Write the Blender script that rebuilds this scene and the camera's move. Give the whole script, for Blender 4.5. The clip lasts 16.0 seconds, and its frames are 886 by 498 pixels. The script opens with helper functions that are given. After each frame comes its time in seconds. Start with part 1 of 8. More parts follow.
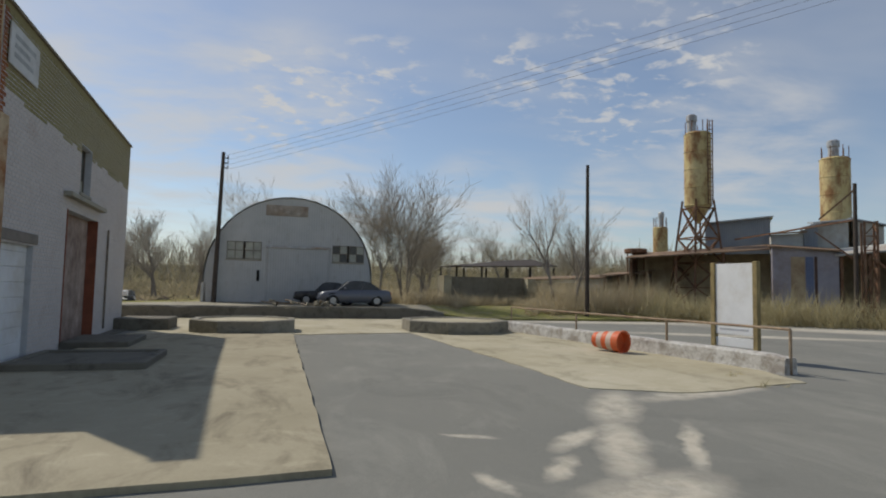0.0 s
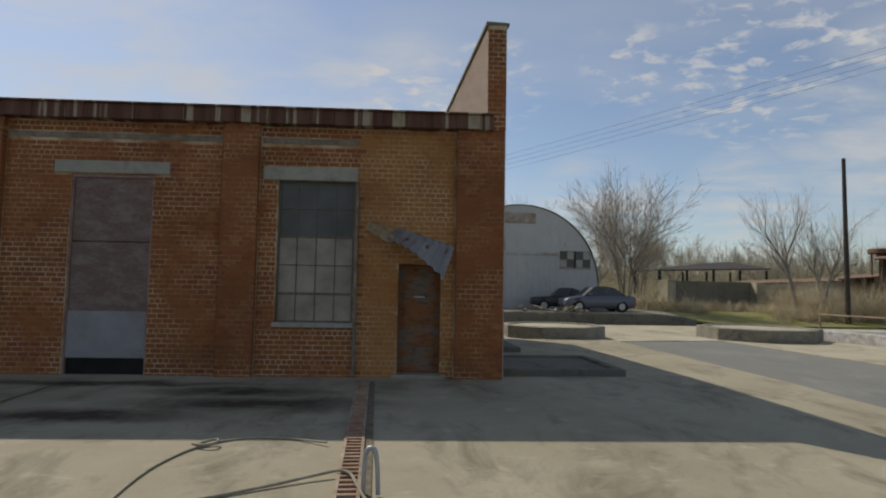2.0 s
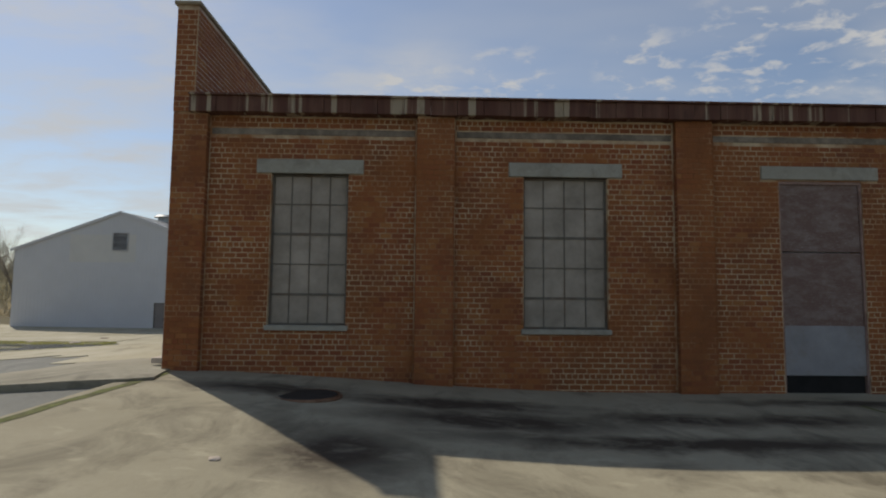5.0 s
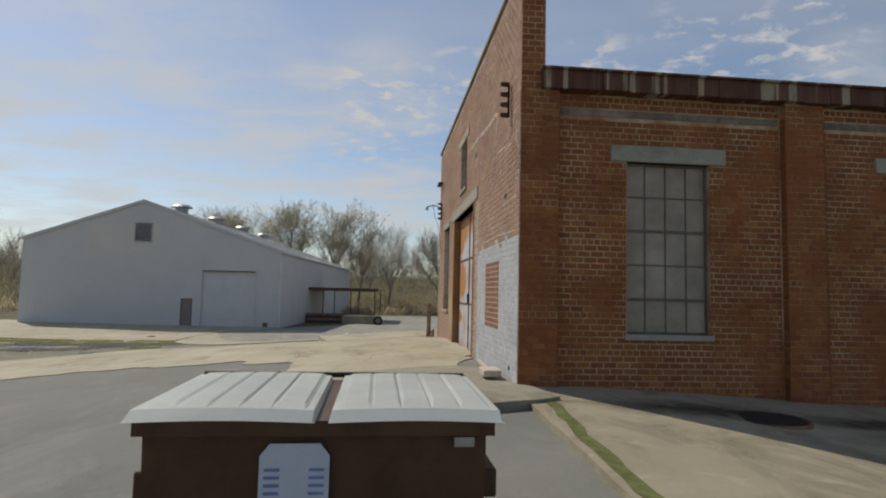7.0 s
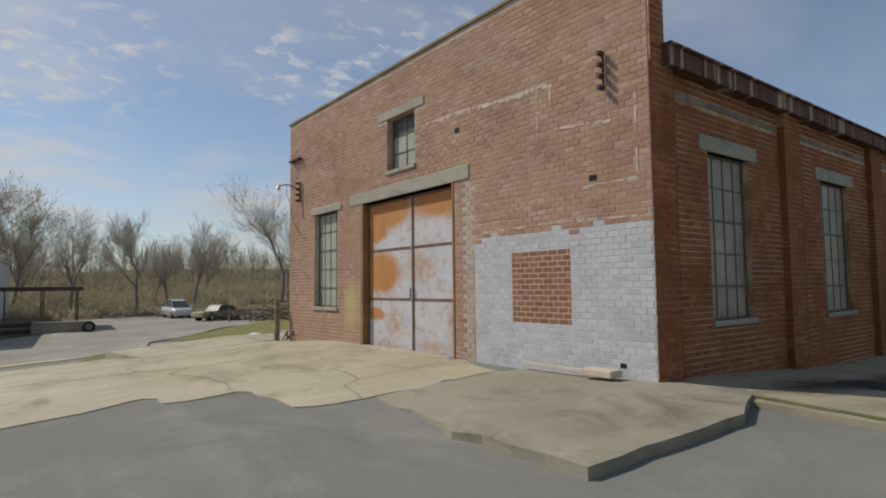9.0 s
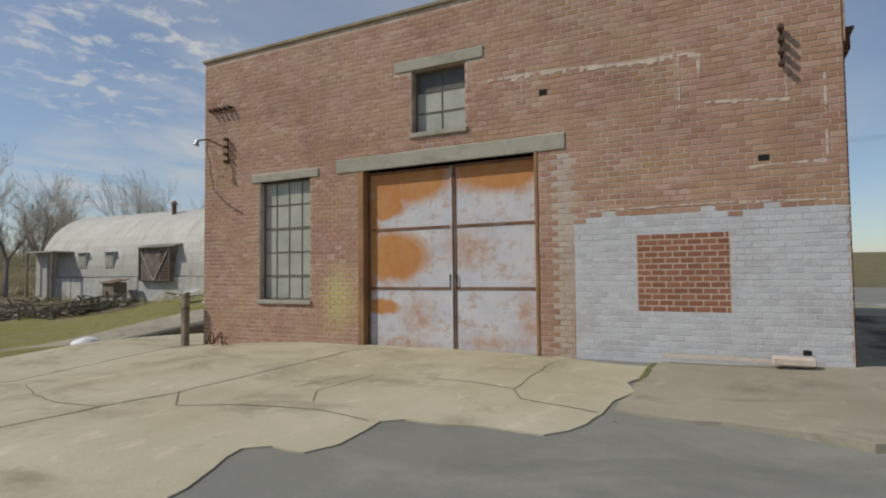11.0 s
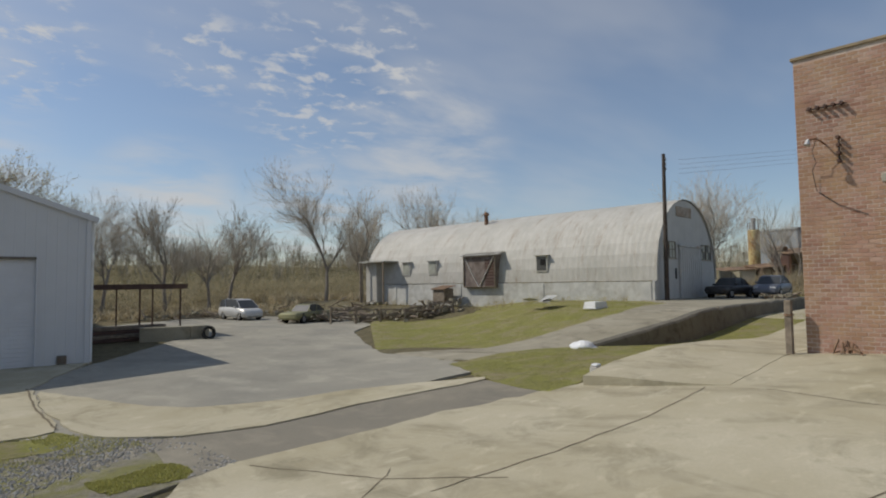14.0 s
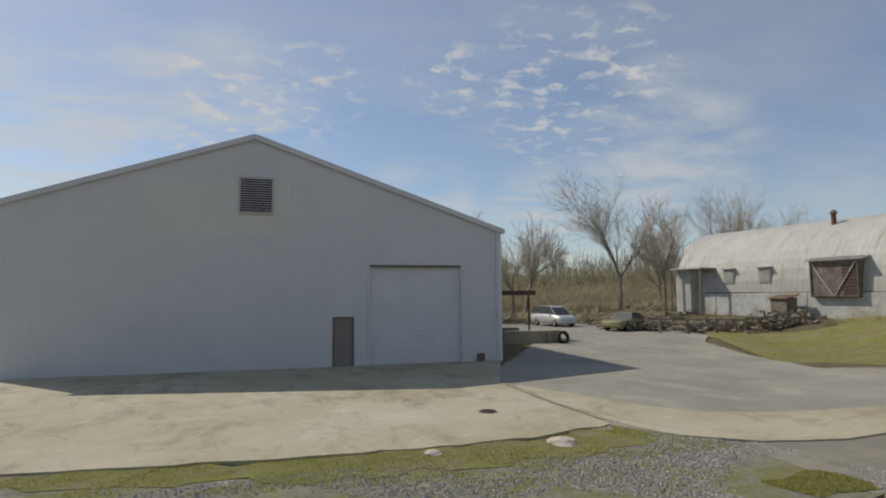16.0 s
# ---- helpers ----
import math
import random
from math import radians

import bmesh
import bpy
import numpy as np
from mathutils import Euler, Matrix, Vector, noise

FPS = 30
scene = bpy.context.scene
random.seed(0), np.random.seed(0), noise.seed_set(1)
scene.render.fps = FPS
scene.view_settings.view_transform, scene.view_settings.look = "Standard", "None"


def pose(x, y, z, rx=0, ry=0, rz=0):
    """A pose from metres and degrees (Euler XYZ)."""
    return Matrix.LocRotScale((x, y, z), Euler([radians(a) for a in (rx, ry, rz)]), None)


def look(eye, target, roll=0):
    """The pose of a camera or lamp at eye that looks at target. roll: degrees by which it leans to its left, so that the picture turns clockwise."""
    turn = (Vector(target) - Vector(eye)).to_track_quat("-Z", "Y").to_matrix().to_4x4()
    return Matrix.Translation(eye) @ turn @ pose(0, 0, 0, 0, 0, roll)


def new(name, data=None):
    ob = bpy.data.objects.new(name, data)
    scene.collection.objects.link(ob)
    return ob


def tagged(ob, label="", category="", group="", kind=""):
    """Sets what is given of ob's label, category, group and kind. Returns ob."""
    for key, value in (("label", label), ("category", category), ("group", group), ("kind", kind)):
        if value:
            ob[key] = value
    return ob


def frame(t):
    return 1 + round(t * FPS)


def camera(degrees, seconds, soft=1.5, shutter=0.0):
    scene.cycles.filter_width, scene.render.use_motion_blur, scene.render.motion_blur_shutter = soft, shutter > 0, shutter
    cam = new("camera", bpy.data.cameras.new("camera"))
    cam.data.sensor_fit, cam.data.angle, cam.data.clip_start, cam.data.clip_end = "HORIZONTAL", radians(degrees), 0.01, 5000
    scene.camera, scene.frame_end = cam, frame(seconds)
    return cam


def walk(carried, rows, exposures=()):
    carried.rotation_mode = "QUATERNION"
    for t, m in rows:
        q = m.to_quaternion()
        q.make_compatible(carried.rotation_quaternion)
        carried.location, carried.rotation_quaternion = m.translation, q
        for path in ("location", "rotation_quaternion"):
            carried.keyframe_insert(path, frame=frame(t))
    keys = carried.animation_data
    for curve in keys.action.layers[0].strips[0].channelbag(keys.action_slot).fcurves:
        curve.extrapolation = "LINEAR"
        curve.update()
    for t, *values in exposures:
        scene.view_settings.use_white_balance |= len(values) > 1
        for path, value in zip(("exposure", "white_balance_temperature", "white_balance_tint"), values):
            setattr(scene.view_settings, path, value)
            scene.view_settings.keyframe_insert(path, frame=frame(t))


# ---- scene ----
cam = camera(75.0, 16.0, soft=2.0)
PATH = [
    (0, (0.876, -0.242, 2.076), (1.371, 1.691, 2.207), 1.2),
    (0.5, (-0.735, 0.071, 2.07), (-0.374, 2.034, 2.2), 1.3),
    (1, (-2.387, 0.278, 2.067), (-2.14, 2.258, 2.197), 1.1),
    (1.5, (-4.217, 0.532, 2.059), (-4.056, 2.521, 2.192), 1.0),
    (2, (-6.122, 0.721, 2.048), (-6.022, 2.714, 2.184), 1.0),
    (2.5, (-8.088, 0.849, 2.036), (-8.029, 2.843, 2.173), 0.9),
    (3, (-10.121, 0.944, 2.027), (-10.097, 2.939, 2.165), 0.9),
    (3.5, (-12.299, 1.055, 2.028), (-12.287, 3.05, 2.166), 0.9),
    (4, (-14.542, 1.165, 2.004), (-14.529, 3.16, 2.148), 0.8),
    (4.5, (-16.689, 1.454, 1.987), (-16.663, 3.448, 2.138), 0.7),
    (5, (-18.707, 1.768, 1.974), (-18.66, 3.761, 2.136), 0.6),
    (5.2, (-19.429, 1.899, 1.972), (-19.38, 3.892, 2.135), 0.8),
    (7.3, (-26.007, 3.709, 1.994), (-25.727, 5.683, 2.145), 1.5),
    (7.5, (-26.62, 3.983, 1.997), (-26.248, 5.943, 2.147), 1.0),
    (8, (-28.088, 4.905, 2.019), (-27.431, 6.788, 2.16), 0.6),
    (8.5, (-29.238, 5.954, 2.035), (-28.294, 7.712, 2.167), 0.3),
    (8.7, (-29.616, 6.44, 2.029), (-28.562, 8.135, 2.161), -0.1),
    (10.8, (-32.237, 12.279, 1.996), (-30.476, 13.223, 2.086), -0.7),
    (11, (-32.466, 12.901, 2.002), (-30.694, 13.824, 2.09), -0.6),
    (11.5, (-33.101, 14.448, 2.012), (-31.318, 15.35, 2.101), -0.8),
    (12, (-33.884, 15.81, 2.015), (-32.141, 16.785, 2.111), -0.9),
    (12.5, (-34.736, 17.067, 2.044), (-33.067, 18.165, 2.146), -0.8),
    (13, (-35.661, 18.15, 2.071), (-34.083, 19.373, 2.18), -0.8),
    (13.5, (-36.669, 19.181, 2.095), (-35.188, 20.52, 2.209), -0.9),
    (13.9, (-37.558, 20.011, 2.094), (-36.161, 21.437, 2.21), -0.8),
    (14, (-37.788, 20.207, 2.094), (-36.412, 21.654, 2.213), -0.8),
    (14.5, (-38.939, 21.157, 2.104), (-37.687, 22.711, 2.23), -0.8),
    (15, (-40.197, 22.0, 2.089), (-39.1, 23.667, 2.223), -0.7),
    (15.5, (-41.557, 22.729, 2.07), (-40.652, 24.506, 2.217), -0.5),
    (16, (-42.952, 23.305, 2.039), (-42.262, 25.175, 2.198), -0.4),
]
walk(cam, [(t, look(eye, target, roll)) for t, eye, target, roll in PATH],
     [(0, 0.03, 6680, 10), (5, -0.04, 6800, 10), (8.5, 0.0, 6680, 10), (12, -0.05, 6520, 10), (16, 0.0, 6650, 10)])

# ---- world, sun, exposure ----
SUN_DIR = Vector((-0.62, 0.76, 1.0)).normalized()      # towards the sun
sun_elev = math.asin(SUN_DIR.z)
sun_az = math.atan2(SUN_DIR.x, SUN_DIR.y)
world = bpy.data.worlds.new("sky")
scene.world = world
world.use_nodes = True
wt = world.node_tree
wt.nodes.clear()


def wnode(kind, **kw):
    n = wt.nodes.new(kind)
    for k, v in kw.items():
        n.inputs[k].default_value = v
    return n


sky = wt.nodes.new("ShaderNodeTexSky")
sky.sky_type = "NISHITA"
sky.sun_disc = False
sky.sun_elevation = sun_elev
sky.sun_rotation = sun_az
sky.air_density, sky.dust_density, sky.ozone_density = 1.0, 0.5, 3.0
coord = wt.nodes.new("ShaderNodeTexCoord")
sep = wt.nodes.new("ShaderNodeSeparateXYZ")
wt.links.new(coord.outputs["Generated"], sep.inputs[0])


def wmath(op, a, b=None):
    n = wt.nodes.new("ShaderNodeMath")
    n.operation = op
    for i, v in enumerate((a, b)):
        if v is None:
            continue
        if isinstance(v, (int, float)):
            n.inputs[i].default_value = v
        else:
            wt.links.new(v, n.inputs[i])
    return n.outputs[0]


zz = wmath("ADD", wmath("MAXIMUM", sep.outputs[2], 0.0), 0.12)
px, py = wmath("DIVIDE", sep.outputs[0], zz), wmath("DIVIDE", sep.outputs[1], zz)
comb = wt.nodes.new("ShaderNodeCombineXYZ")
wt.links.new(px, comb.inputs[0]), wt.links.new(py, comb.inputs[1])


def cloud_layer(scale, stretch, lo, hi, detail, seed):
    mp = wt.nodes.new("ShaderNodeMapping")
    mp.inputs["Scale"].default_value = (scale, scale * stretch, 1)
    mp.inputs["Location"].default_value = (seed, seed * 0.7, 0)
    mp.inputs["Rotation"].default_value = (0, 0, 0.6)
    wt.links.new(comb.outputs[0], mp.inputs["Vector"])
    nz = wnode("ShaderNodeTexNoise", Scale=1.0, Detail=detail, Roughness=0.58, Distortion=0.25)
    wt.links.new(mp.outputs[0], nz.inputs["Vector"])
    mr = wnode("ShaderNodeMapRange", **{"From Min": lo, "From Max": hi})
    mr.interpolation_type = "SMOOTHSTEP"
    wt.links.new(nz.outputs["Fac"], mr.inputs["Value"])
    return mr.outputs[0]




def cloud_bank(direction, inner, outer):
    """1 towards a direction, falling to 0 between two angles in degrees."""
    dp = wt.nodes.new("ShaderNodeVectorMath")
    dp.operation = "DOT_PRODUCT"
    wt.links.new(coord.outputs["Generated"], dp.inputs[0])
    dp.inputs[1].default_value = Vector(direction).normalized()
    mr = wnode("ShaderNodeMapRange", **{"From Min": math.cos(radians(outer)), "From Max": math.cos(radians(inner))})
    mr.interpolation_type = "SMOOTHSTEP"
    wt.links.new(dp.outputs["Value"], mr.inputs["Value"])
    return mr.outputs[0]


def any_of(masks):
    out = masks[0]
    for m in masks[1:]:
        out = wmath("MAXIMUM", out, m)
    return out


flock = any_of([cloud_bank((0.49, 0.80, 0.335), 3, 9), cloud_bank((0.57, 0.73, 0.37), 1, 6), cloud_bank((0.33, 0.87, 0.35), 0, 5),
                cloud_bank((0.12, 0.93, 0.33), 0, 6), cloud_bank((-0.02, 0.96, 0.29), 0, 7), cloud_bank((-0.45, 0.5, 0.7), 6, 30), cloud_bank((0.2, -0.9, 0.4), 10, 50)])
haze = any_of([cloud_bank((-0.04, 0.96, 0.24), 1, 13), cloud_bank((-0.24, 0.93, 0.25), 3, 14), cloud_bank((-0.56, 0.78, 0.27), 6, 24), cloud_bank((0.64, 0.72, 0.22), 2, 10)])
low = any_of([cloud_bank((0.50, 0.855, 0.115), 2, 7), cloud_bank((0.30, 0.945, 0.115), 2, 8), cloud_bank((0.05, 0.99, 0.10), 2, 8)])
puffs = wmath("MULTIPLY", cloud_layer(8.5, 1.15, 0.50, 0.66, 6, 3.1), flock)
banks = wmath("MULTIPLY", cloud_layer(1.7, 1.5, 0.34, 0.70, 5, 8.3), wmath("MAXIMUM", haze, low))
veil = wmath("MULTIPLY", cloud_layer(0.5, 2.2, 0.38, 0.8, 4, 5.7), 0.28)
cover = wmath("MINIMUM", wmath("ADD", wmath("ADD", wmath("ADD", wmath("MULTIPLY", puffs, 0.6), wmath("MULTIPLY", banks, 0.62)), veil), 0.10), 0.92)
mixc = wt.nodes.new("ShaderNodeMix")
mixc.data_type = "RGBA"
wt.links.new(cover, mixc.inputs[0])
wt.links.new(sky.outputs[0], mixc.inputs[6])
mixc.inputs[7].default_value = (5.6, 5.7, 5.8, 1)
bg = wnode("ShaderNodeBackground", Strength=0.097)
wt.links.new(mixc.outputs[2], bg.inputs["Color"])
wout = wt.nodes.new("ShaderNodeOutputWorld")
wt.links.new(bg.outputs[0], wout.inputs["Surface"])

sun = new("sun", bpy.data.lights.new("sun", "SUN"))
sun.data.energy, sun.data.angle, sun.data.color = 3.0, radians(0.6), (1.0, 0.94, 0.84)
sun.matrix_world = look(SUN_DIR * 80, (0, 0, 0))

# ---- materials ----


class Mat:
    """A node material with short helpers."""

    def __init__(self, name, rough=0.8, metal=0.0):
        self.m = bpy.data.materials.new(name)
        self.m.use_nodes = True
        self.t = self.m.node_tree
        self.b = self.t.nodes["Principled BSDF"]
        self.b.inputs["Roughness"].default_value = rough
        self.b.inputs["Metallic"].default_value = metal
        self.b.inputs["Specular IOR Level"].default_value = 0.3
        self.geo = self.t.nodes.new("ShaderNodeNewGeometry")

    def node(self, kind, **kw):
        n = self.t.nodes.new(kind)
        for k, v in kw.items():
            n.inputs[k].default_value = v
        return n

    def link(self, a, b):
        self.t.links.new(a, b)

    def pos(self, scale=(1, 1, 1)):
        mp = self.node("ShaderNodeMapping", Scale=scale)
        self.link(self.geo.outputs["Position"], mp.inputs["Vector"])
        return mp.outputs[0]

    def noise(self, scale, detail=4, rough=0.6, stretch=(1, 1, 1), lo=0.3, hi=0.7, distort=0.0):
        nz = self.node("ShaderNodeTexNoise", Scale=scale, Detail=detail, Roughness=rough, Distortion=distort)
        self.link(self.pos(stretch), nz.inputs["Vector"])
        mr = self.node("ShaderNodeMapRange", **{"From Min": lo, "From Max": hi})
        self.link(nz.outputs["Fac"], mr.inputs["Value"])
        return mr.outputs[0]

    def mix(self, fac, a, b, mode="MIX"):
        n = self.t.nodes.new("ShaderNodeMix")
        n.data_type, n.blend_type = "RGBA", mode
        for i, v in ((0, fac), (6, a), (7, b)):
            if isinstance(v, (int, float)):
                n.inputs[i].default_value = v
            elif isinstance(v, tuple):
                n.inputs[i].default_value = (*v[:3], 1)
            else:
                self.link(v, n.inputs[i])
        return n.outputs[2]

    def mul(self, a, b):
        n = self.node("ShaderNodeMath")
        n.operation = "MULTIPLY"
        for i, v in enumerate((a, b)):
            if isinstance(v, (int, float)):
                n.inputs[i].default_value = v
            else:
                self.link(v, n.inputs[i])
        return n.outputs[0]

    def blob(self, centre, radii, turn=0.0, soft=0.45, warp=0.3, scale=1.6):
        """A mask: 1 inside an ellipsoid, with a ragged soft rim."""
        nz = self.node("ShaderNodeTexNoise", Scale=scale, Detail=5, Roughness=0.65)
        self.link(self.geo.outputs["Position"], nz.inputs["Vector"])
        sub = self.node("ShaderNodeVectorMath")
        sub.operation = "MULTIPLY_ADD"
        self.link(nz.outputs["Color"], sub.inputs[0])
        sub.inputs[1].default_value = (warp * 2,) * 3
        sub.inputs[2].default_value = (-warp,) * 3
        add = self.node("ShaderNodeVectorMath")
        self.link(self.geo.outputs["Position"], add.inputs[0]), self.link(sub.outputs[0], add.inputs[1])
        mp = self.node("ShaderNodeMapping", Location=centre, Rotation=(0, 0, radians(turn)), Scale=radii)
        mp.vector_type = "TEXTURE"
        self.link(add.outputs[0], mp.inputs["Vector"])
        ln = self.node("ShaderNodeVectorMath")
        ln.operation = "LENGTH"
        self.link(mp.outputs[0], ln.inputs[0])
        mr = self.node("ShaderNodeMapRange", **{"From Min": 1 + soft, "From Max": 1 - soft})
        self.link(ln.outputs["Value"], mr.inputs["Value"])
        return mr.outputs[0]

    def union(self, masks):
        out = masks[0]
        for m in masks[1:]:
            n = self.node("ShaderNodeMath")
            n.operation = "MAXIMUM"
            self.link(out, n.inputs[0]), self.link(m, n.inputs[1])
            out = n.outputs[0]
        return out

    def color(self, c):
        if isinstance(c, tuple):
            self.b.inputs["Base Color"].default_value = (*c[:3], 1)
        else:
            self.link(c, self.b.inputs["Base Color"])
        return self

    def bump(self, h, strength=0.4, dist=0.01):
        n = self.node("ShaderNodeBump", Strength=strength, Distance=dist)
        self.link(h, n.inputs["Height"])
        self.link(n.outputs[0], self.b.inputs["Normal"])
        return self


def plain(name, c, rough=0.7, metal=0.0, var=0.25, scale=3.0, dirt=None, spec=None):
    """Paint, metal or wood: one colour with blotches, a fine grain and dirt."""
    k = Mat(name, rough, metal)
    a = k.mix(k.noise(scale, 5), tuple(x * (1 - var) for x in c), tuple(min(1, x * (1 + var)) for x in c))
    if dirt:
        a = k.mix(k.mul(k.noise(scale * 0.35, 6, 0.7, lo=0.48, hi=0.7), 0.8), a, dirt)
    k.color(a).bump(k.noise(scale * 14, 3), 0.15, 0.004)
    if spec is not None:
        k.b.inputs["Specular IOR Level"].default_value = spec
    return k.m


def concrete(name, light, tan, stain, scale=1.0, oil_and_shade=()):
    """Cast concrete; dark spots, both stains and painted shade, come as x, y, half length, half width."""
    k = Mat(name, 0.9)
    a = k.mix(k.noise(0.35 * scale, 5, 0.65), light, tan)
    a = k.mix(k.mul(k.noise(1.1 * scale, 6, 0.7, (1, 0.55, 1), 0.5, 0.72, 0.6), 0.75), a, stain)
    a = k.mix(k.mul(k.noise(22, 4, 0.7), 0.35), a, tuple(x * 0.62 for x in light))
    a = k.mix(k.mul(k.noise(3.4 * scale, 5, 0.6, (0.6, 1, 1), 0.58, 0.75, 0.4), 0.4), a, tuple(min(0.8, x * 1.35) for x in light))
    if oil_and_shade:
        soak_shade = k.union([k.blob((x, y, 0), (rx, ry, 9), 0, 0.55, 0.45, 1.3) for x, y, rx, ry in oil_and_shade])
        a = k.mix(k.mul(soak_shade, k.noise(2.3, 6, 0.7, (0.6, 1, 1), 0.15, 0.5, 0.5)), a, (0.06, 0.045, 0.03))
    k.color(a).bump(k.noise(28, 5, 0.7), 0.35, 0.01)
    return k.m


M_CONC = concrete("concrete", (0.52, 0.475, 0.355), (0.36, 0.315, 0.2), (0.17, 0.15, 0.09))
M_CONC_GREY = concrete("concrete_grey", (0.37, 0.34, 0.26), (0.255, 0.23, 0.165), (0.075, 0.062, 0.042))
M_CONC_DARK = concrete("concrete_weathered", (0.19, 0.175, 0.14), (0.13, 0.12, 0.095), (0.04, 0.036, 0.028), scale=1.8)
# Real soak marks, plus dark spots that paint in shade before the wall.
M_APRON = concrete("concrete_apron", (0.42, 0.375, 0.265), (0.29, 0.255, 0.17), (0.085, 0.068, 0.043),
                   oil_and_shade=[(-8.4, 9.4, 1.5, 0.45), (-8.8, 10.3, 1.2, 0.3), (-13.5, 9.7, 0.9, 0.35), (-15.2, 9.7, 1.2, 0.35), (-17.8, 9.3, 1.6, 0.5), (-18.4, 10.2, 1.8, 0.35), (-11.5, 10.9, 2.4, 0.22), (-19.6, 7.6, 0.7, 0.8), (-21.0, 10.5, 1.2, 0.4), (-15.5, 8.5, 3.0, 0.3), (-10.6, 8.7, 1.4, 0.3)])
M_LINTEL = concrete("cast_lintel", (0.40, 0.375, 0.31), (0.33, 0.31, 0.25), (0.2, 0.18, 0.14), scale=2.5)


def asphalt_mat(name, c, c2, grit=()):
    k = Mat(name, 0.92)
    a = k.mix(k.noise(0.25, 5, 0.6), c, c2)
    a = k.mix(k.mul(k.noise(0.9, 6, 0.7, (1, 0.5, 1), 0.5, 0.72, 0.7), 0.6), a, tuple(x * 1.35 for x in c2))
    a = k.mix(k.mul(k.noise(0.45, 6, 0.72, (1, 0.7, 1), 0.55, 0.7, 1.0), 0.5), a, tuple(x * 0.7 for x in c))
    a = k.mix(k.mul(k.noise(60, 3, 0.7), 0.35), a, tuple(x * 0.5 for x in c))
    if grit:
        wash = k.union([k.blob((x, y, 0), (rx, ry, 9), turn, 0.45, 0.16, 2.6) for x, y, rx, ry, turn in grit])
        pale = k.mix(k.noise(4, 5, 0.7), (0.56, 0.52, 0.43), (0.44, 0.40, 0.32))
        a = k.mix(k.mul(wash, k.noise(1.8, 6, 0.7, lo=0.2, hi=0.55)), a, pale)
    k.color(a).bump(k.noise(70, 4, 0.7), 0.4, 0.01)
    return k.m


GRIT = [(5.95, 8.2, 1.1, 0.34, 57), (4.85, 6.2, 1.2, 0.26, 63), (4.45, 6.6, 0.6, 0.16, 40), (5.8, 6.1, 1.0, 0.11, 57), (4.35, 4.75, 0.8, 0.42, 20),
        (3.75, 5.6, 0.4, 0.12, 50), (3.1, 6.9, 0.3, 0.08, -20), (2.88, 5.25, 0.09, 0.3, 20), (8.2, 9.0, 1.6, 0.3, 14),
        (9.5, 31.0, 6, 0.5, 0), (20, 28.5, 9, 1.2, -8), (29, 21, 9, 1.6, -40), (19, 20, 5, 0.7, -25), (-33.0, 18.3, 1.8, 0.25, 10)]
M_ASPH = asphalt_mat("asphalt_old", (0.205, 0.205, 0.182), (0.245, 0.24, 0.208), GRIT)
M_ASPH_N = asphalt_mat("asphalt_lot", (0.25, 0.24, 0.205), (0.38, 0.355, 0.285))
M_TAR = asphalt_mat("asphalt_strip", (0.2, 0.185, 0.15), (0.29, 0.26, 0.2))


def soil_mat(name, a0, a1, b0, fine=9.0, patch=None):
    k = Mat(name, 1.0)
    a = k.mix(k.noise(0.5, 6, 0.7), a0, a1)
    a = k.mix(k.noise(fine, 5, 0.75, lo=0.42, hi=0.66), a, b0)
    a = k.mix(k.mul(k.noise(1.6, 5, 0.7, lo=0.5, hi=0.7), 0.6), a, tuple(x * 1.5 for x in a0))
    if patch:
        a = k.mix(k.mul(k.noise(0.8, 7, 0.75, lo=0.48, hi=0.60, distort=0.6), 0.85), a, patch)
        a = k.mix(k.mul(k.noise(5, 6, 0.75, lo=0.52, hi=0.64), 0.5), a, tuple(x * 0.6 for x in b0))
    k.color(a).bump(k.noise(30, 5, 0.75), 0.8, 0.03)
    return k.m


M_GRASS = soil_mat("short_grass", (0.235, 0.24, 0.055), (0.29, 0.27, 0.10), (0.19, 0.185, 0.055), 14, (0.30, 0.255, 0.15))
M_DRY = soil_mat("dry_ground", (0.19, 0.155, 0.09), (0.15, 0.135, 0.07), (0.09, 0.08, 0.045), 6)
M_GRAVEL = soil_mat("gravel_bed", (0.36, 0.33, 0.27), (0.30, 0.275, 0.21), (0.24, 0.22, 0.17), 12, (0.25, 0.245, 0.075))


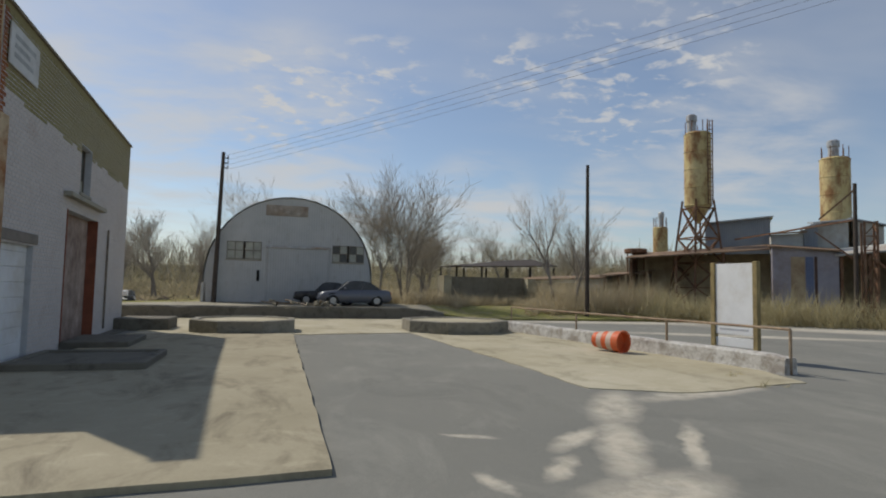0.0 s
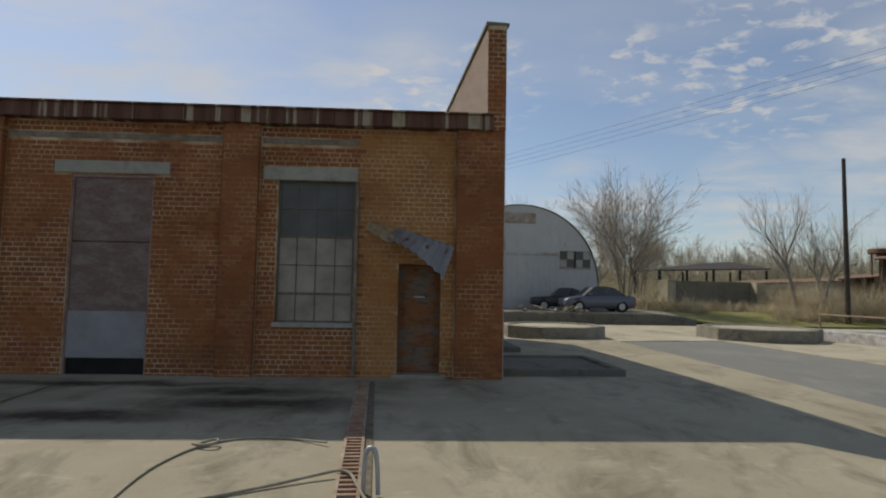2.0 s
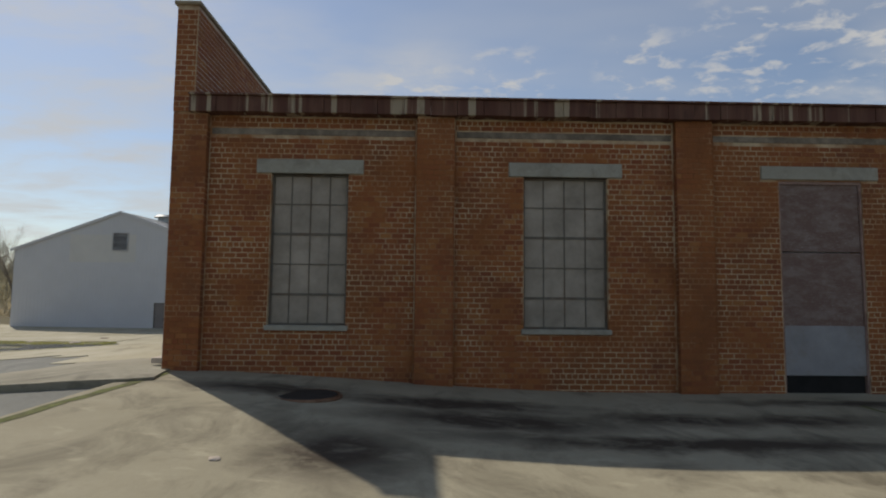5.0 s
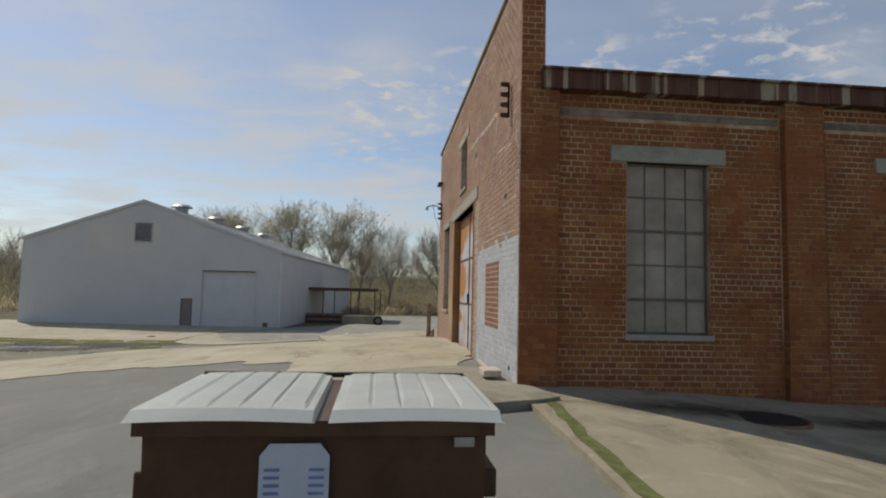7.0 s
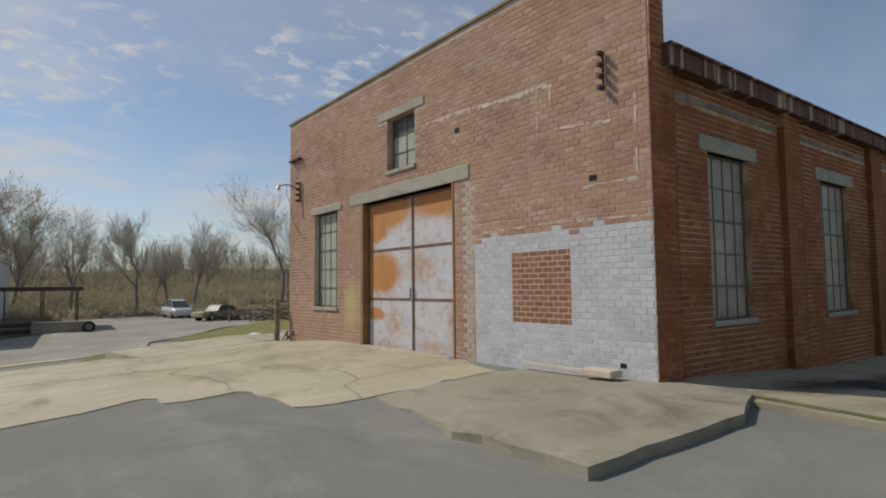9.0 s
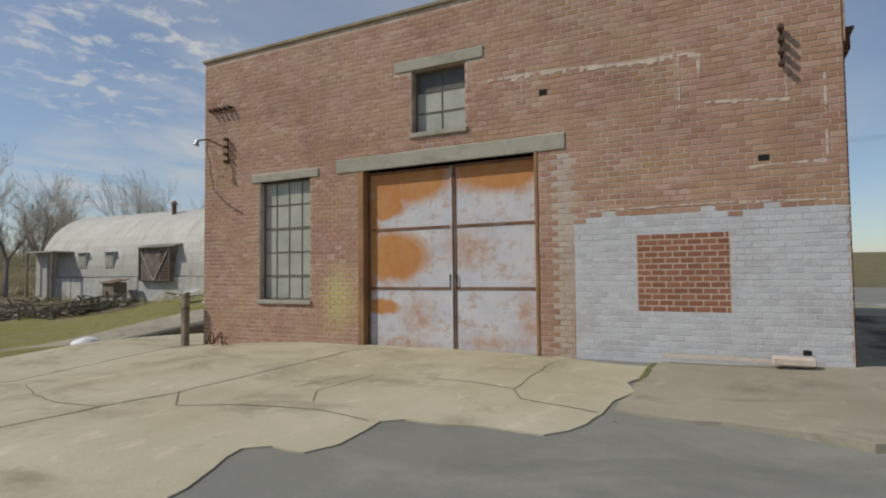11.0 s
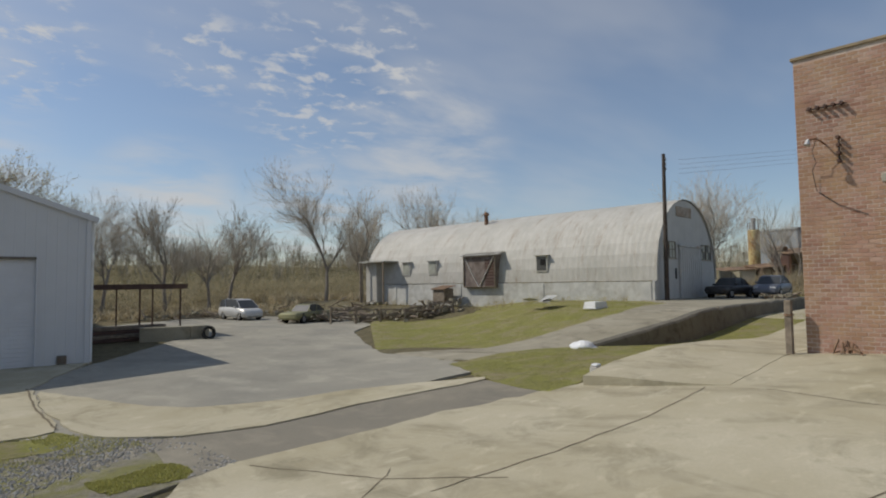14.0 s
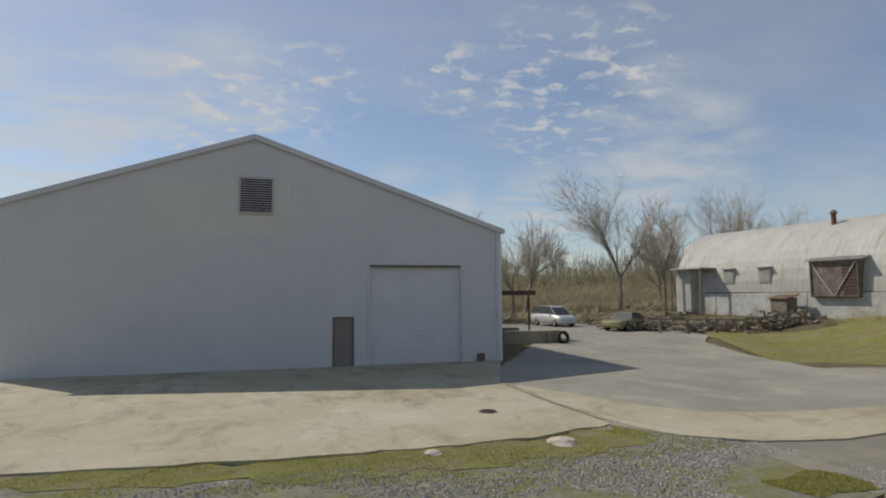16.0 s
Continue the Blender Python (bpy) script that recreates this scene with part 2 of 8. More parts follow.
def brick_mat(name, reds, random_out, soot=0.3, wash=None, film=None, spray=None):
    """Fired clay; every brick takes its own tone."""
    k = Mat(name, 0.88)
    if random_out == "island":
        r = k.geo.outputs["Random Per Island"]
    else:
        r = k.t.nodes.new("ShaderNodeObjectInfo").outputs["Random"]
    ramp = k.node("ShaderNodeValToRGB")
    els = ramp.color_ramp.elements
    els[0].position, els[1].position = 0.0, 1.0
    els[0].color, els[1].color = (*reds[0], 1), (*reds[-1], 1)
    for i, c in enumerate(reds[1:-1]):
        e = els.new((i + 1) / (len(reds) - 1))
        e.color = (*c, 1)
    k.link(r, ramp.inputs[0])
    tone = ramp.outputs[0]
    if film:
        tone = k.mix(k.mul(k.noise(0.75, 5, 0.62, (1, 1, 0.8), 0.44, 0.60), 0.85), tone, film)
    a = k.mix(k.mul(k.noise(0.6, 5, 0.65, lo=0.45, hi=0.68), soot), tone, (0.085, 0.042, 0.026))
    a = k.mix(k.mul(k.noise(45, 4, 0.7), 0.35), a, (0.10, 0.045, 0.028))
    if wash:
        a = k.mix(k.mul(k.noise(1.3, 6, 0.75, lo=wash[1], hi=wash[2]), wash[3]), a, wash[0])
    if spray:
        a = k.mix(k.mul(k.blob(spray[0], spray[1], 0, 0.6, 0.25, 3), 0.75), a, spray[2])
    k.color(a).bump(k.noise(60, 4, 0.7), 0.4, 0.006)
    return k.m


REDS = [(0.25, 0.075, 0.03), (0.32, 0.105, 0.037), (0.38, 0.142, 0.043), (0.28, 0.085, 0.033), (0.44, 0.19, 0.062)]
FILM = (0.315, 0.112, 0.034)
M_BRICK = brick_mat("red_brick", REDS, "island", 0.5, film=FILM)
M_BRICK_OB = brick_mat("red_brick_piece", REDS, "object", 0.5, film=FILM)
WEST = [(0.36, 0.20, 0.14), (0.42, 0.245, 0.18), (0.49, 0.305, 0.235), (0.375, 0.21, 0.15), (0.55, 0.375, 0.30)]
OCHRE = ((0.40, 0.275, 0.13), 0.42, 0.66, 0.55)
SPRAY = ((-23.15, 20.12, 1.55), (9, 0.34, 0.5), (0.50, 0.44, 0.17))
M_BRICKW = brick_mat("weathered_brick", WEST, "island", 0.3, OCHRE, spray=SPRAY)
M_BRICKW_OB = brick_mat("weathered_brick_piece", WEST, "object", 0.3, OCHRE)
M_BRICK_PALE = brick_mat("lime_smeared_brick", [(0.50, 0.43, 0.35), (0.55, 0.48, 0.40), (0.44, 0.35, 0.28)], "island", 0.12, ((0.36, 0.22, 0.16), 0.5, 0.7, 0.8))
M_BRICK_NEW = brick_mat("infill_brick", [(0.24, 0.105, 0.06), (0.29, 0.13, 0.078), (0.33, 0.155, 0.09)], "object", 0.1)
WHITES = [(0.56, 0.575, 0.59), (0.62, 0.64, 0.65), (0.50, 0.515, 0.53)]
M_BRICK_WHITE = brick_mat("whitewashed_brick", WHITES, "island", 0.06, ((0.33, 0.30, 0.29), 0.5, 0.70, 0.7))
M_BRICK_EAST = brick_mat("painted_brick", [(0.66, 0.61, 0.57), (0.69, 0.64, 0.60), (0.63, 0.585, 0.545)], "island", 0.05, ((0.36, 0.24, 0.19), 0.56, 0.8, 0.6))
M_BRICK_OLIVE = brick_mat("olive_painted_brick", [(0.30, 0.27, 0.12), (0.34, 0.30, 0.14), (0.28, 0.25, 0.11)], "island", 0.15)
M_BRICK_YEL = brick_mat("ochre_painted_brick", [(0.44, 0.195, 0.052), (0.48, 0.22, 0.06), (0.40, 0.165, 0.048)], "island", 0.35)


def mortar_mat(name, pale, washed, lo, hi, scale=0.9):
    """Lime mortar, pale where it is bare and brick-coloured where the wash has run over it."""
    k = Mat(name, 0.95)
    a = k.mix(k.noise(9, 5, 0.7), pale, tuple(x * 0.72 for x in pale))
    a = k.mix(k.noise(scale, 6, 0.68, (1, 1, 1.4), lo, hi, 0.4), washed, a)
    a = k.mix(k.mul(k.noise(3.1, 5, 0.7, lo=0.5, hi=0.7), 0.55), a, tuple(x * 0.5 for x in washed))
    k.color(a).bump(k.noise(40, 4, 0.7), 0.35, 0.006)
    return k.m


M_MORTAR = mortar_mat("mortar", (0.66, 0.56, 0.47), (0.40, 0.27, 0.20), 0.38, 0.58, 0.7)
M_MORTAR_N = mortar_mat("mortar_infill", (0.58, 0.45, 0.36), (0.46, 0.33, 0.25), 0.3, 0.5)
M_MORTAR_S = mortar_mat("mortar_sooty", (0.62, 0.48, 0.31), (0.30, 0.13, 0.05), 0.40, 0.58, 0.75)
M_MORTAR_P = mortar_mat("mortar_washed", (0.52, 0.35, 0.20), (0.25, 0.098, 0.036), 0.44, 0.62, 1.1)
M_MORTAR_W = concrete("mortar_painted", (0.56, 0.57, 0.585), (0.51, 0.515, 0.53), (0.38, 0.36, 0.35), scale=2)
M_MORTAR_Y = concrete("mortar_ochre", (0.42, 0.23, 0.08), (0.36, 0.19, 0.065), (0.13, 0.065, 0.03), scale=2)
M_RUST = plain("rusty_steel", (0.18, 0.095, 0.055), 0.85, 0.2, 0.4, 4, (0.30, 0.22, 0.15))
M_STEEL = plain("galvanised_steel", (0.42, 0.43, 0.43), 0.5, 0.6, 0.2, 3, (0.28, 0.18, 0.11))
M_FRAME = plain("window_steel", (0.15, 0.135, 0.11), 0.7, 0.1, 0.3, 6, (0.16, 0.09, 0.05))
M_DARK = plain("dark_iron", (0.035, 0.033, 0.03), 0.7, 0.3, 0.3, 5)
# Near-black that stands in for shade in gaps, holes, vents and wheel wells.
M_BLACK = plain("dark_interior", (0.018, 0.017, 0.016), 0.95)
M_WOOD = plain("grey_wood", (0.23, 0.19, 0.145), 0.9, 0, 0.35, 5, (0.10, 0.08, 0.06))
M_POLE = plain("creosoted_pole", (0.07, 0.055, 0.045), 0.9, 0, 0.3, 4)
M_WHITE = plain("white_paint", (0.72, 0.73, 0.73), 0.55, 0, 0.06, 2, (0.55, 0.52, 0.46))
M_SIDING = plain("white_siding", (0.55, 0.55, 0.56), 0.5, 0, 0.04, 0.6)
M_SIDING_D = plain("roller_slat", (0.58, 0.58, 0.60), 0.5, 0, 0.05, 1.5)
M_ROOFM = plain("metal_roofing", (0.42, 0.43, 0.43), 0.5, 0.3, 0.15, 1)
M_BROWN = plain("brown_steel", (0.085, 0.05, 0.04), 0.6, 0.1, 0.3, 4, (0.14, 0.08, 0.05))


def glass_mat(name, c, c2):
    k = Mat(name, 0.22)
    k.b.inputs["Specular IOR Level"].default_value = 0.5
    k.color(k.mix(k.noise(1.7, 5, 0.65), c, c2))
    k.link(k.noise(5, 5, lo=-0.4, hi=1.6), k.b.inputs["Roughness"])
    return k.m


M_PANE = glass_mat("dusty_pane", (0.27, 0.28, 0.24), (0.42, 0.42, 0.35))
# South copy of the pane: its darker, warmer tone carries that side's shade.
M_PANE_S = glass_mat("grimy_pane", (0.225, 0.195, 0.155), (0.40, 0.345, 0.28))
M_PANE_S.node_tree.nodes["Principled BSDF"].inputs["Specular IOR Level"].default_value = 0.2
M_PANE_D = glass_mat("dark_pane", (0.05, 0.05, 0.045), (0.11, 0.108, 0.095))
M_BOARD = plain("painted_board", (0.27, 0.265, 0.27), 0.75, 0, 0.12, 3, (0.20, 0.16, 0.13))

k = Mat("peeled_sheet", 0.75)
c = k.mix(k.noise(2.2, 6, 0.7, (1, 1, 2.5), 0.45, 0.62), (0.165, 0.105, 0.085), (0.225, 0.17, 0.15))
k.color(k.mix(k.noise(14, 5, 0.7, (1, 1, 3), 0.55, 0.7), c, (0.30, 0.26, 0.24))).bump(k.noise(20, 4), 0.4, 0.01)
M_PEEL = k.m
k = Mat("peeling_door_paint", 0.7)
grey = k.mix(k.noise(1.4, 6, 0.7, (1, 1, 1.6), 0.36, 0.64), (0.47, 0.475, 0.52), (0.56, 0.545, 0.54))
grey = k.mix(k.mul(k.noise(3.2, 6, 0.72, (1, 1, 1.5), 0.52, 0.64), 0.75), grey, (0.42, 0.29, 0.22))
orange = k.mix(k.noise(2.0, 5, 0.7), (0.43, 0.17, 0.05), (0.49, 0.245, 0.09))
# bare orange primer: a band along the top, a torn patch on one leaf, smaller losses
loss = k.union([k.blob((-23, y, z), (9, ry, rz), 0, 0.22, 0.16, 2.6) for y, z, ry, rz in
                ((18.7, 3.85, 1.05, 0.5), (16.7, 3.95, 1.0, 0.5), (18.9, 2.35, 0.75, 0.48), (19.45, 2.6, 0.22, 1.0), (19.1, 3.35, 0.45, 0.28), (19.25, 1.38, 0.45, 0.14))])
c = k.mix(loss, grey, orange)
faint = k.union([k.blob((-23, y, z), (9, ry, rz), 0, 0.7, 0.2, 2.0) for y, z, ry, rz in ((17.35, 2.5, 0.45, 0.3), (18.7, 0.68, 0.6, 0.1), (16.2, 1.2, 0.2, 0.5), (16.9, 0.75, 0.5, 0.15), (18.4, 1.2, 0.3, 0.3))])
c = k.mix(k.mul(faint, k.noise(4, 5, 0.7, lo=0.3, hi=0.6)), c, (0.43, 0.27, 0.19))
k.color(k.mix(k.mul(k.noise(9, 5, 0.7, (1, 1, 0.25), 0.56, 0.72), 0.5), c, (0.27, 0.26, 0.26))).bump(k.noise(25, 4), 0.2, 0.005)
M_DOORP = k.m

# ---- helpers for meshes ----


def part(name, bm, material, parent=None, label=""):
    """Links a bmesh as one mesh object, under a thing or a part."""
    me = bpy.data.meshes.new(name)
    bm.to_mesh(me)
    bm.free()
    me.materials.append(material)
    ob = new(name, me)
    if parent is not None:
        ob.parent = parent
    if label:
        ob["label"] = label
    return ob


def raw(name, verts, faces, material, parent=None):
    me = bpy.data.meshes.new(name)
    me.from_pydata(verts, [], faces)
    me.materials.append(material)
    ob = new(name, me)
    if parent is not None:
        ob.parent = parent
    return ob


def thing(name, m, label, category, group="", kind=""):
    ob = new(name)
    ob.matrix_basis = m
    return tagged(ob, label, category, group, kind)


def box(bm, x0, x1, y0, y1, z0, z1, bevel=0.0, m=None):
    r = bmesh.ops.create_cube(bm, size=1)
    vs = r["verts"]
    bmesh.ops.scale(bm, vec=(x1 - x0, y1 - y0, z1 - z0), verts=vs)
    bmesh.ops.translate(bm, vec=((x0 + x1) / 2, (y0 + y1) / 2, (z0 + z1) / 2), verts=vs)
    if bevel:
        es = list({e for v in vs for e in v.link_edges})
        out = bmesh.ops.bevel(bm, geom=es, offset=bevel, segments=1, affect="EDGES")
        vs = list({v for f in out["faces"] for v in f.verts} | {v for v in vs if v.is_valid})
    if m is not None:
        bmesh.ops.transform(bm, matrix=m, verts=vs)
    return vs


def boxm(*a, **kw):
    bm = bmesh.new()
    box(bm, *a, **kw)
    return bm


def tube(bm, a, b, r0, r1=None, seg=8):
    """A tapered bar from a to b."""
    a, b = Vector(a), Vector(b)
    r1 = r0 if r1 is None else r1
    d = b - a
    m = Matrix.Translation((a + b) / 2) @ d.to_track_quat("Z", "Y").to_matrix().to_4x4()
    return bmesh.ops.create_cone(bm, cap_ends=True, segments=seg, radius1=r0, radius2=r1, depth=d.length, matrix=m)["verts"]


def tubem(*a, **kw):
    bm = bmesh.new()
    tube(bm, *a, **kw)
    return bm


def beam(bm, a, b, w, h):
    """A squared bar from a to b."""
    a, b = Vector(a), Vector(b)
    d = b - a
    m = Matrix.Translation((a + b) / 2) @ d.to_track_quat("Y", "Z").to_matrix().to_4x4()
    L = d.length / 2
    return box(bm, -w / 2, w / 2, -L, L, -h / 2, h / 2, m=m)


def sstep(v):
    v = min(1.0, max(0.0, v))
    return v * v * (3 - 2 * v)


def soft_floor(v, lo, w=0.25):
    """max(v, lo) with a rounded bend."""
    return lo + w * math.log1p(math.exp(min(40, (v - lo) / w)))


def gz(x, y):
    """Height of the ground: level round the workshop, falling to the north-west yard."""
    z = 0.24 + 0.34 * sstep((-15.5 - x) / 8)
    z -= 0.022 * min(9.0, max(0.0, 11.5 - y))
    z -= 0.075 * max(0.0, -24 - x)
    z -= 0.065 * max(0.0, y - 21) * sstep((-6 - x) / 11)
    return soft_floor(z, -0.74, 0.1)


def sheet(name, poly, h, material, skirt=0.3, cell=1.0, rag=0.0, height=gz, parent=None, ragscale=1.3, rounds=0):
    """A slab of ground that follows the height function, h proud of it, with a ragged rim and a skirt."""
    for _ in range(rounds):
        poly = [(p[0] * w + q[0] * (1 - w), p[1] * w + q[1] * (1 - w)) for p, q in zip(poly, poly[1:] + poly[:1]) for w in (0.75, 0.25)]
    pts = []
    for i, p in enumerate(poly):
        q = poly[(i + 1) % len(poly)]
        d = math.dist(p, q)
        n = max(1, int(d / (0.35 if rag else 3)))
        for j in range(n):
            t = j / n
            x, y = p[0] + (q[0] - p[0]) * t, p[1] + (q[1] - p[1]) * t
            if rag:
                v = noise.noise_vector((x * ragscale, y * ragscale, 4.2)) + 0.5 * noise.noise_vector((x * ragscale * 3, y * ragscale * 3, 1.2))
                x, y = x + rag * v.x, y + rag * v.y
            pts.append((x, y))
    bm = bmesh.new()
    f = bm.faces.new([bm.verts.new((x, y, 0)) for x, y in pts])
    if f.normal.z < 0 or sum(a[0] * b[1] - b[0] * a[1] for a, b in zip(pts, pts[1:] + pts[:1])) < 0:
        f.normal_flip()
    xs, ys = [p[0] for p in pts], [p[1] for p in pts]
    for lo, hi, nrm in ((min(xs), max(xs), (1, 0, 0)), (min(ys), max(ys), (0, 1, 0))):
        v = math.floor(lo / cell) * cell + cell
        while v < hi:
            co = (v, 0, 0) if nrm[0] else (0, v, 0)
            bmesh.ops.bisect_plane(bm, geom=bm.verts[:] + bm.edges[:] + bm.faces[:], plane_co=co, plane_no=nrm)
            v += cell
    for v in bm.verts:
        v.co.z = height(v.co.x, v.co.y) + h
    rim = [e for e in bm.edges if e.is_boundary]
    ex = bmesh.ops.extrude_edge_only(bm, edges=rim)
    for v in ex["geom"]:
        if isinstance(v, bmesh.types.BMVert):
            v.co.z -= skirt
    bmesh.ops.recalc_face_normals(bm, faces=bm.faces[:])
    return part(name, bm, material, parent)


def structure(ob, label, category):
    return tagged(ob, label, category, kind="structure")


# ---- ground ----
def grid_axis(lo, hi, fine_lo, fine_hi, step):
    a = list(np.arange(fine_lo, fine_hi + 0.01, step))
    out, v, s = [], fine_hi, step
    while v < hi:
        s *= 1.35
        v += s
        out.append(v)
    low, v, s = [], fine_lo, step
    while v > lo:
        s *= 1.35
        v -= s
        low.append(v)
    return low[::-1] + a + out


gx = grid_axis(-1500, 1500, -70, 50, 1.5)
gy = grid_axis(-900, 1800, -25, 80, 1.5)
gverts = [(x, y, gz(x, y)) for y in gy for x in gx]
nx = len(gx)
gfaces = [(j * nx + i, j * nx + i + 1, (j + 1) * nx + i + 1, (j + 1) * nx + i) for j in range(len(gy) - 1) for i in range(nx - 1)]
structure(raw("ground", gverts, gfaces, M_DRY), "brown winter ground of dry grass and dirt", "ground")

structure(sheet("road", [(-75, -24), (45, -24), (45, 27), (9, 30.5), (-10, 27), (-24, 24), (-35.5, 22), (-40, 15), (-75, 20)], 0.05, M_ASPH, 0.2),
          "worn grey asphalt yard with pale scuffs", "road")
structure(sheet("lot", [(-36, 32), (-26, 30.6), (-24.3, 38), (-18, 48.8), (-13.5, 53), (-11, 60), (-14, 75), (-30, 66), (-27, 52), (-32, 45), (-36, 40)], 0.06, M_ASPH_N, 0.2, rag=0.15),
          "pale patchy asphalt lot beside the white building", "road")
structure(sheet("pavement", [(-23.4, 4.4), (-9.5, 4.9), (1.32, 5.75), (1.12, 12), (0.9, 20.6), (-4.3, 20.6), (-4.3, 12.5), (-23.2, 12.5)], 0.12, M_APRON, 0.2, rag=0.03),
          "stained concrete apron along the brick workshop", "pavement")
structure(sheet("pavement_1", [(-4.4, 20.7), (1.0, 20.7), (5.4, 21.6), (9.4, 22.6), (9.2, 30.3), (-8, 30.2), (-8.5, 24.5), (-4.4, 24.5)], 0.072, M_CONC, 0.2, rag=0.16),
          "pale concrete yard between two old planters and the loading dock", "pavement")
structure(sheet("pavement_2", [(5.2, 21.6), (5.9, 14), (6.2, 9.6), (8.0, 8.9), (11.2, 9.6), (11.6, 12), (9.7, 22.4)], 0.066, M_CONC, 0.2, rag=0.12),
          "pale concrete strip beside the low wall with a rail", "pavement")
structure(sheet("pavement_3", [(-25.9, 14.15), (-26.35, 14.3), (-26.85, 14.4), (-27.0, 15.7), (-27.05, 16.4), (-27.6, 16.5), (-28.05, 16.6), (-28.2, 16.95), (-28.35, 17.3), (-29.0, 17.1), (-29.8, 16.95), (-31.0, 17.3), (-34, 16.2), (-36.5, 14), (-46, 13), (-46, 19), (-36.8, 22), (-36.0, 26),
                                  (-35.3, 28.6), (-33.6, 28.85), (-30.3, 28.1), (-28.3, 27.35), (-26.6, 26.9), (-13, 26.8), (-4.5, 27.5), (-4.5, 24), (-23.0, 24.3), (-23.0, 14.1)], 0.068, M_CONC, 0.25, rag=0.2, rounds=1, ragscale=2.6),
          "cracked tan concrete yard before the double doors", "pavement")
structure(sheet("pavement_4", [(-35.4, 33.65), (-37.4, 33.25), (-39.7, 33.2), (-42, 33.5), (-46.2, 34.2), (-70, 37), (-70, 52), (-32.4, 45.2), (-35.0, 39.8)], 0.085, M_CONC, 0.2, rag=0.16),
          "pale concrete apron in front of the white metal building", "pavement")
structure(sheet("pavement_5", [(-35.35, 33.6), (-34.4, 31.5), (-32.4, 30.65), (-30.1, 30.4), (-27.7, 29.45), (-27.4, 29.8), (-28.4, 30.9), (-29.7, 32.2), (-31.6, 33.0), (-33.2, 34.0), (-34.2, 37), (-35.0, 39.7)], 0.09, M_CONC, 0.2, rag=0.16, rounds=1),
          "broken pale concrete edge of the lot", "pavement")
structure(sheet("pavement_6", [(-34.8, 28.9), (-30.3, 28.0), (-28.3, 27.3), (-27.9, 28.5), (-27.6, 29.5), (-30.1, 30.5), (-32.4, 30.75), (-34.4, 31.6)], 0.06, M_TAR, 0.2, rag=0.12),
          "dark patched asphalt strip between two concrete slabs", "pavement")
structure(sheet("grass_verge", [(-35.3, 33.6), (-37.4, 33.2), (-39.7, 33.15), (-42, 33.4), (-46.2, 34.1), (-60, 35.6), (-60, 33.5), (-46, 33.6), (-42.2, 32.2), (-38.6, 31.9), (-36.9, 32.1), (-35.4, 31.8), (-35.3, 32.4)], 0.065, M_GRASS, 0.2, rag=0.5),
          "thin mossy green verge beside the concrete", "grass")
structure(sheet("gravel_bed", [(-34.9, 32.0), (-36.8, 32.3), (-38.6, 32.1), (-42.2, 32.5), (-46, 33.8), (-60, 34), (-60, 19), (-46, 19), (-36.9, 22), (-36.2, 26), (-35.4, 28.5), (-34.2, 28.9), (-34.2, 31.6)], 0.055, M_GRAVEL, 0.2, rag=0.2),
          "grey loose gravel bed with weeds", "gravel")
structure(sheet("grass_strip", [(-26.6, 27.0), (-28.3, 27.2), (-28.0, 28.5), (-27.5, 29.6), (-26.6, 31.2), (-26.0, 32.4), (-16, 30.4), (-3, 30.4), (-3, 27.3), (-13, 26.9)], 0.07, M_GRASS, 0.2, rag=0.1),
          "mossy green strip below the dock wall", "grass")

# raised dock in front of and beside the arched shed
DOCK_Y = [(-26.2, 32.3), (-16.1, 29.9), (-5.5, 30.3), (0, 30.7), (9.5, 31.0)]


def dock_edge(x):
    for (x0, y0), (x1, y1) in zip(DOCK_Y, DOCK_Y[1:]):
        if x <= x1:
            return y0 + (y1 - y0) * max(0.0, (x - x0) / (x1 - x0))
    return DOCK_Y[-1][1]


def dock_z(x, y):
    u = x + 26.0 - 0.75 * max(0.0, y - 33)
    z = -0.62 + 1.45 * sstep(u / 14) if x < -12 or u < 14 else 0.83
    z = min(z, 0.83)
    if x > 6:
        z = 0.83 + (0.3 - 0.83) * sstep((x - 6) / 6) * sstep((36 - y) / 5)
    return max(z, gz(x, y) - 0.06)


structure(sheet("dock_ground", [(-26.2, 32.35), (-16.1, 29.95), (-5.5, 30.35), (0, 30.75), (9.5, 31.05), (30, 31.5), (60, 34), (60, 80), (-8, 80), (-8, 60), (-14.4, 52), (-24.4, 38)], 0.02, M_GRASS, 0.1, 1.0, height=dock_z),
          "grassy raised ground round the arched shed", "ground")
structure(sheet("dock_paving", [(-26.0, 32.45), (-16.1, 30.05), (-5.5, 30.45), (9.0, 31.1), (9.0, 37.6), (-4.6, 37.6), (-8, 34.2), (-15, 33.2), (-20, 34.4), (-24.4, 37.2)], 0.06, M_CONC_GREY, 0.1, 1.0, rag=0.1, height=dock_z),
          "pale concrete paving on top of the loading dock", "pavement")


